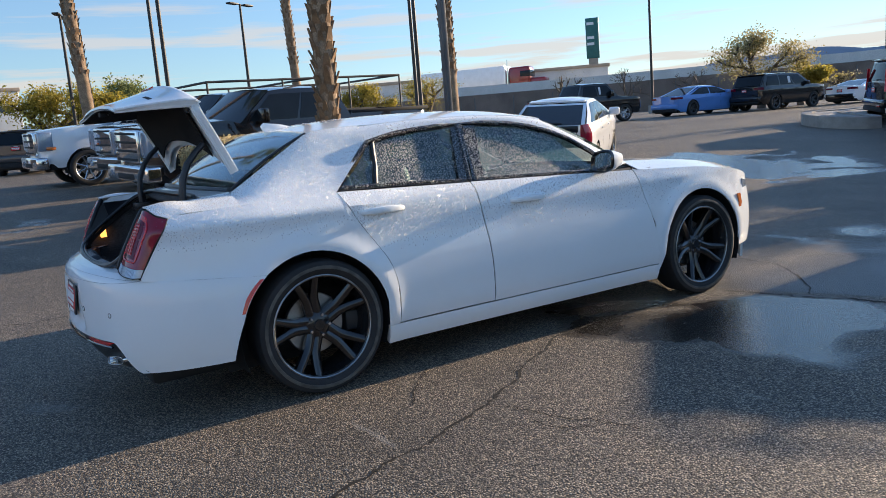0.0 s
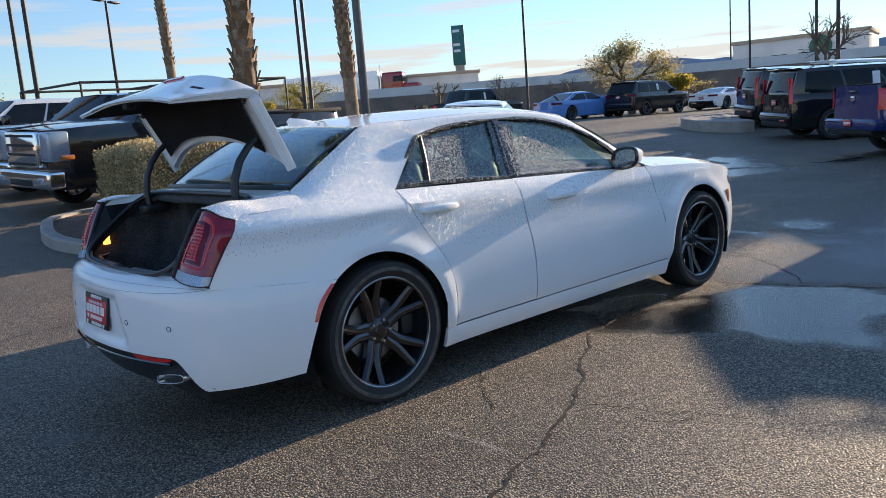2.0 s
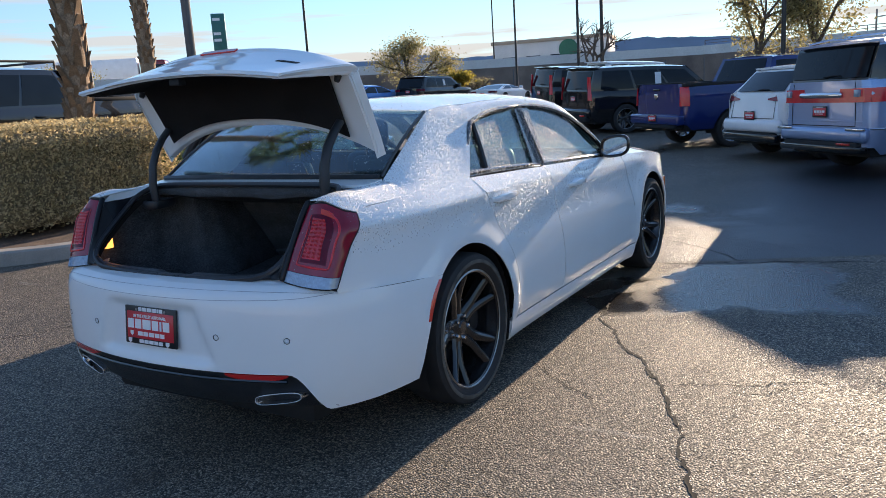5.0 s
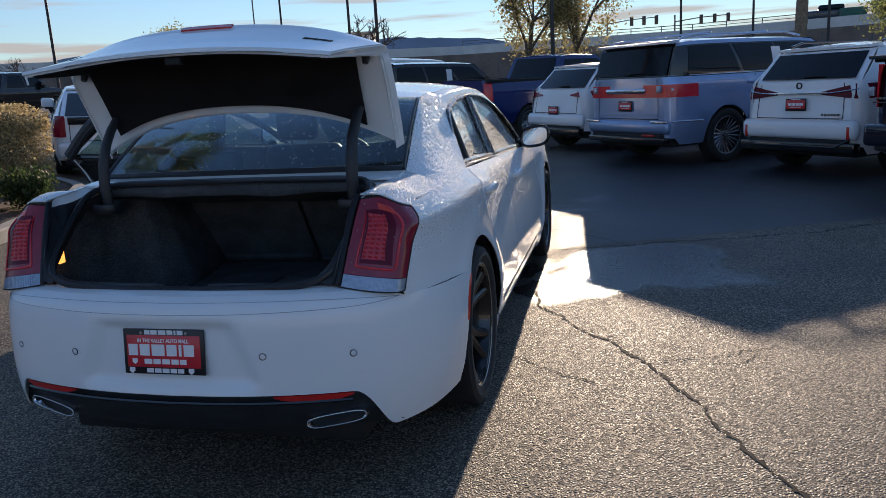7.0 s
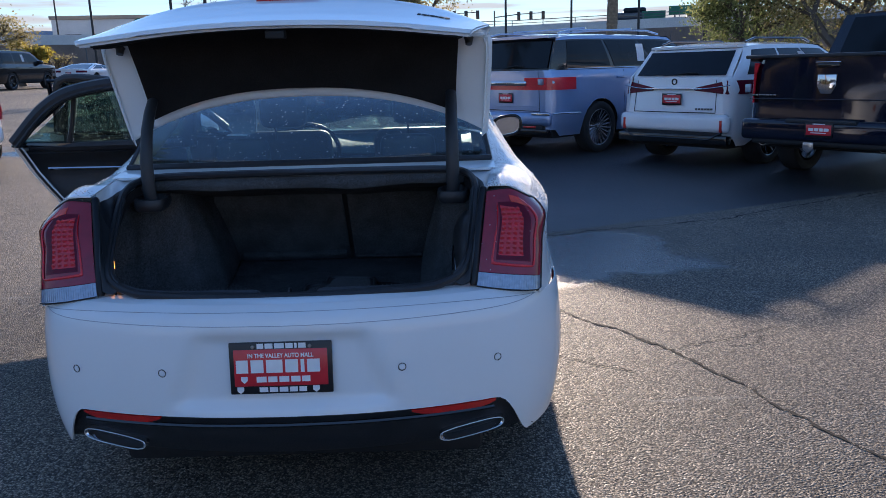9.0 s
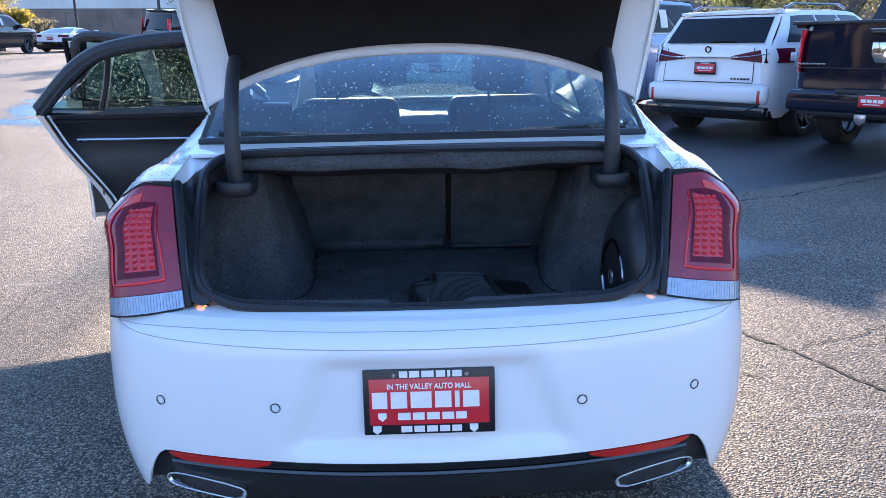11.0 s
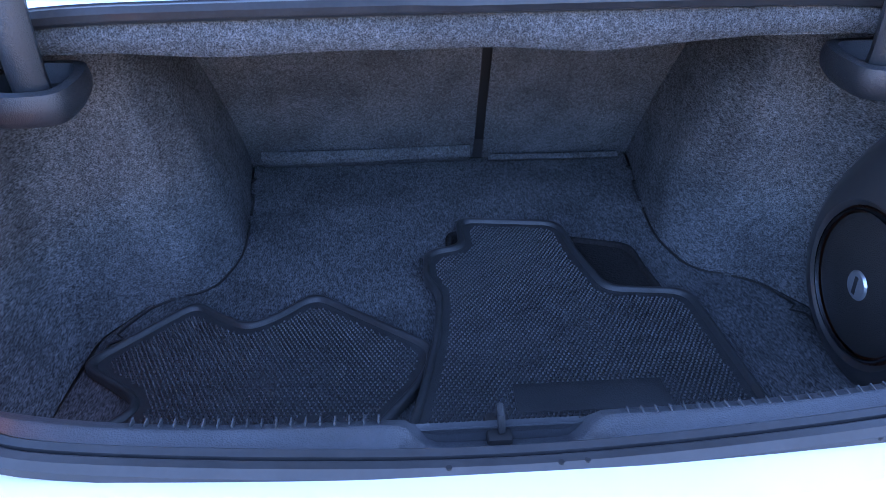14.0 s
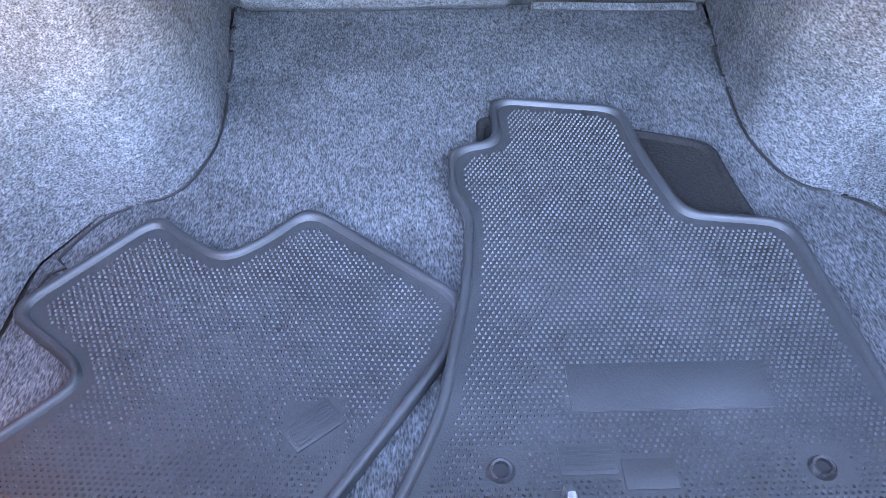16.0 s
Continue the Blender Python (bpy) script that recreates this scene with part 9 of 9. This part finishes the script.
def signal(azm, d, reach):
    x, y = by_az(*E3, azm, d)
    t = thing("traffic_signal", pose(x, y, 4.5, 0, 0, -azm), "traffic signal mast with hanging lights", "traffic light")
    part("mast", tube([(0, 0, -3), (0, 0, 3.4)], [0.12, 0.09], 8), POLE_GREY, t)
    part("mast_arm", tube([(0, 0, 2.6), (reach * 0.5, 0, 2.9), (reach, 0, 3.0)], [0.08, 0.06, 0.05], 6), POLE_GREY, t)
    for k in (0.5, 0.75, 1.0):
        part("signal_head", box(reach * k - 0.2, reach * k + 0.2, -0.2, 0.2, 2.2, 3.2, 0.06), POLE, t)


signal(-0.5, 95, 5.5)
signal(4.0, 100, 6.0)

# unseen wall added behind the camera to set fill light and reflections
TAN_BLOCK = material("unseen_wall_pale", (0.30, 0.28, 0.26), 0.9, var=0.2, var_scale=0.6, fine=0.15, fine_scale=12)
wall_bm = bmesh.new()
add_box(wall_bm, -34.0, 60, -27.3, -27.0, -0.2, 3.6)
mesh_thing("wall_south", wall_bm, TAN_BLOCK, "unseen pale wall added behind the camera", "wall", kind="structure", smooth=False)
# second added wall, out of view to the west
west_bm = bmesh.new()
add_box(west_bm, -34.3, -34.0, -27.3, -6.0, -0.2, 5.0)
mesh_thing("wall_west", west_bm, BROWN_WALL, "unseen dark wall added out of view", "wall", kind="structure", smooth=False)


# water drops left on the washed sedan
def water_material():
    """Drops that let most light through, glint, and pass some sunlight on."""
    m = bpy.data.materials.new("water_drop")
    m.use_nodes = True
    n, l = m.node_tree.nodes, m.node_tree.links
    n.clear()
    out, a, b = n.new("ShaderNodeOutputMaterial"), n.new("ShaderNodeMixShader"), n.new("ShaderNodeMixShader")
    tr, tl, gl = n.new("ShaderNodeBsdfTransparent"), n.new("ShaderNodeBsdfTranslucent"), n.new("ShaderNodeBsdfGlossy")
    tr.inputs["Color"].default_value = (0.97, 0.98, 0.99, 1)
    tl.inputs["Color"].default_value = (1.0, 1.0, 1.0, 1)
    gl.inputs["Roughness"].default_value = 0.20
    a.inputs["Fac"].default_value, b.inputs["Fac"].default_value = 0.52, 0.52
    l.new(tl.outputs["BSDF"], a.inputs[1])
    l.new(gl.outputs["BSDF"], a.inputs[2])
    l.new(tr.outputs["BSDF"], b.inputs[1])
    l.new(a.outputs["Shader"], b.inputs[2])
    l.new(b.outputs["Shader"], out.inputs["Surface"])
    return m


WATER = water_material()


def drops(panel, count, r0, r1, seed, keep=None, low=0.0, mid=Vector((0, 1.2, 0.7))):
    """Scatters flat clear drops over the outer faces of a panel, thinning out towards the height low."""
    rng = random.Random(seed)
    me = panel.data
    tris = []
    total = 0.0
    for p in me.polygons:
        c, nn = p.center, p.normal
        if nn.dot(c - mid) <= 0.15 * (c - mid).length or (keep and not keep(c)):
            continue
        vs = [me.vertices[i].co for i in p.vertices]
        for k in range(1, len(vs) - 1):
            total += ((vs[k] - vs[0]).cross(vs[k + 1] - vs[0])).length
            tris.append((total, vs[0], vs[k], vs[k + 1], nn))
    if not tris:
        return
    cum = [t[0] for t in tris]
    verts, faces = [], []
    for _ in range(count):
        _, a, b, c, nn = tris[min(len(tris) - 1, int(np.searchsorted(cum, rng.random() * total)))]
        u, v = rng.random(), rng.random()
        if u + v > 1:
            u, v = 1 - u, 1 - v
        p = a + (b - a) * u + (c - a) * v + nn * 0.0004
        if low and rng.random() > (p.z - low) / 0.26:
            continue
        r = lerp(r0, r1, rng.random() ** 2.2)
        s = nn.cross(Vector((0, 0, 1)))
        s = s.normalized() if s.length > 0.05 else Vector((1, 0, 0))
        up = nn.cross(s)
        long = rng.uniform(0.85, 1.5)
        k = len(verts)
        turn = rng.random() * 6
        for ring, h in ((1.0, 0.0), (0.72, 0.38)):
            for q in range(6):
                g = turn + q * math.pi / 3
                verts.append(p + s * (r * ring * math.cos(g)) + up * (r * ring * long * math.sin(g)) + nn * (r * h))
        verts.append(p + nn * (r * 0.62))
        for q in range(6):
            q2 = (q + 1) % 6
            faces += [(k + q, k + q2, k + 6 + q2, k + 6 + q), (k + 6 + q, k + 6 + q2, k + 12)]
    dm = bpy.data.meshes.new("water_beading")
    dm.from_pydata(verts, [], faces)
    dm.materials.append(WATER)
    dm.polygons.foreach_set("use_smooth", [True] * len(dm.polygons))
    dm.update()
    ob = new("water_beading", dm)
    ob.parent = panel
    ob.visible_shadow = False
    tagged(ob, "small clear water drops", kind="stuff")


bpy.context.view_layer.update()
wetted = {"quarter_panel": (4200, 0.0012, 0.0034), "quarter_top": (1900, 0.0012, 0.0032), "rear_pillar": (4200, 0.0012, 0.0034), "roof_rail": (1100, 0.0013, 0.0036), "roof": (2200, 0.0015, 0.0042),
          "rear_door": (4600, 0.0013, 0.0040), "front_door": (4800, 0.0013, 0.0040), "front_fender": (2000, 0.0014, 0.0038), "hood": (1300, 0.0016, 0.0042), "rear_door_glass": (5200, 0.0011, 0.0032),
          "front_door_glass": (7600, 0.0011, 0.0032), "quarter_glass": (500, 0.0012, 0.0034), "rear_window": (750, 0.0012, 0.0040), "window_frame": (2200, 0.0011, 0.0028), "pillar_trim": (900, 0.0011, 0.0028), "lens": (24, 0.0012, 0.0026)}
for seed, ob in enumerate([o for o in bpy.data.objects if o.type == "MESH" and o.name.split(".")[0] in wetted]):
    top = ob
    while top.parent:
        top = top.parent
    if top is not sedan:
        continue
    n, r0, r1 = wetted[ob.name.split(".")[0]]
    high = 0.86 if ob.name.startswith("quarter_panel") else 0.70 if ob.name.split(".")[0] in ("rear_door", "front_door", "front_fender") else 0.0
    drops(ob, n if sum(v.co.x for v in ob.data.vertices) > -len(ob.data.vertices) * 0.2 else n // 4, r0, r1, 300 + seed, lambda c, h=high: c.z > h and (h == 0 or c.x > 0 or c.z > 1.1), high)
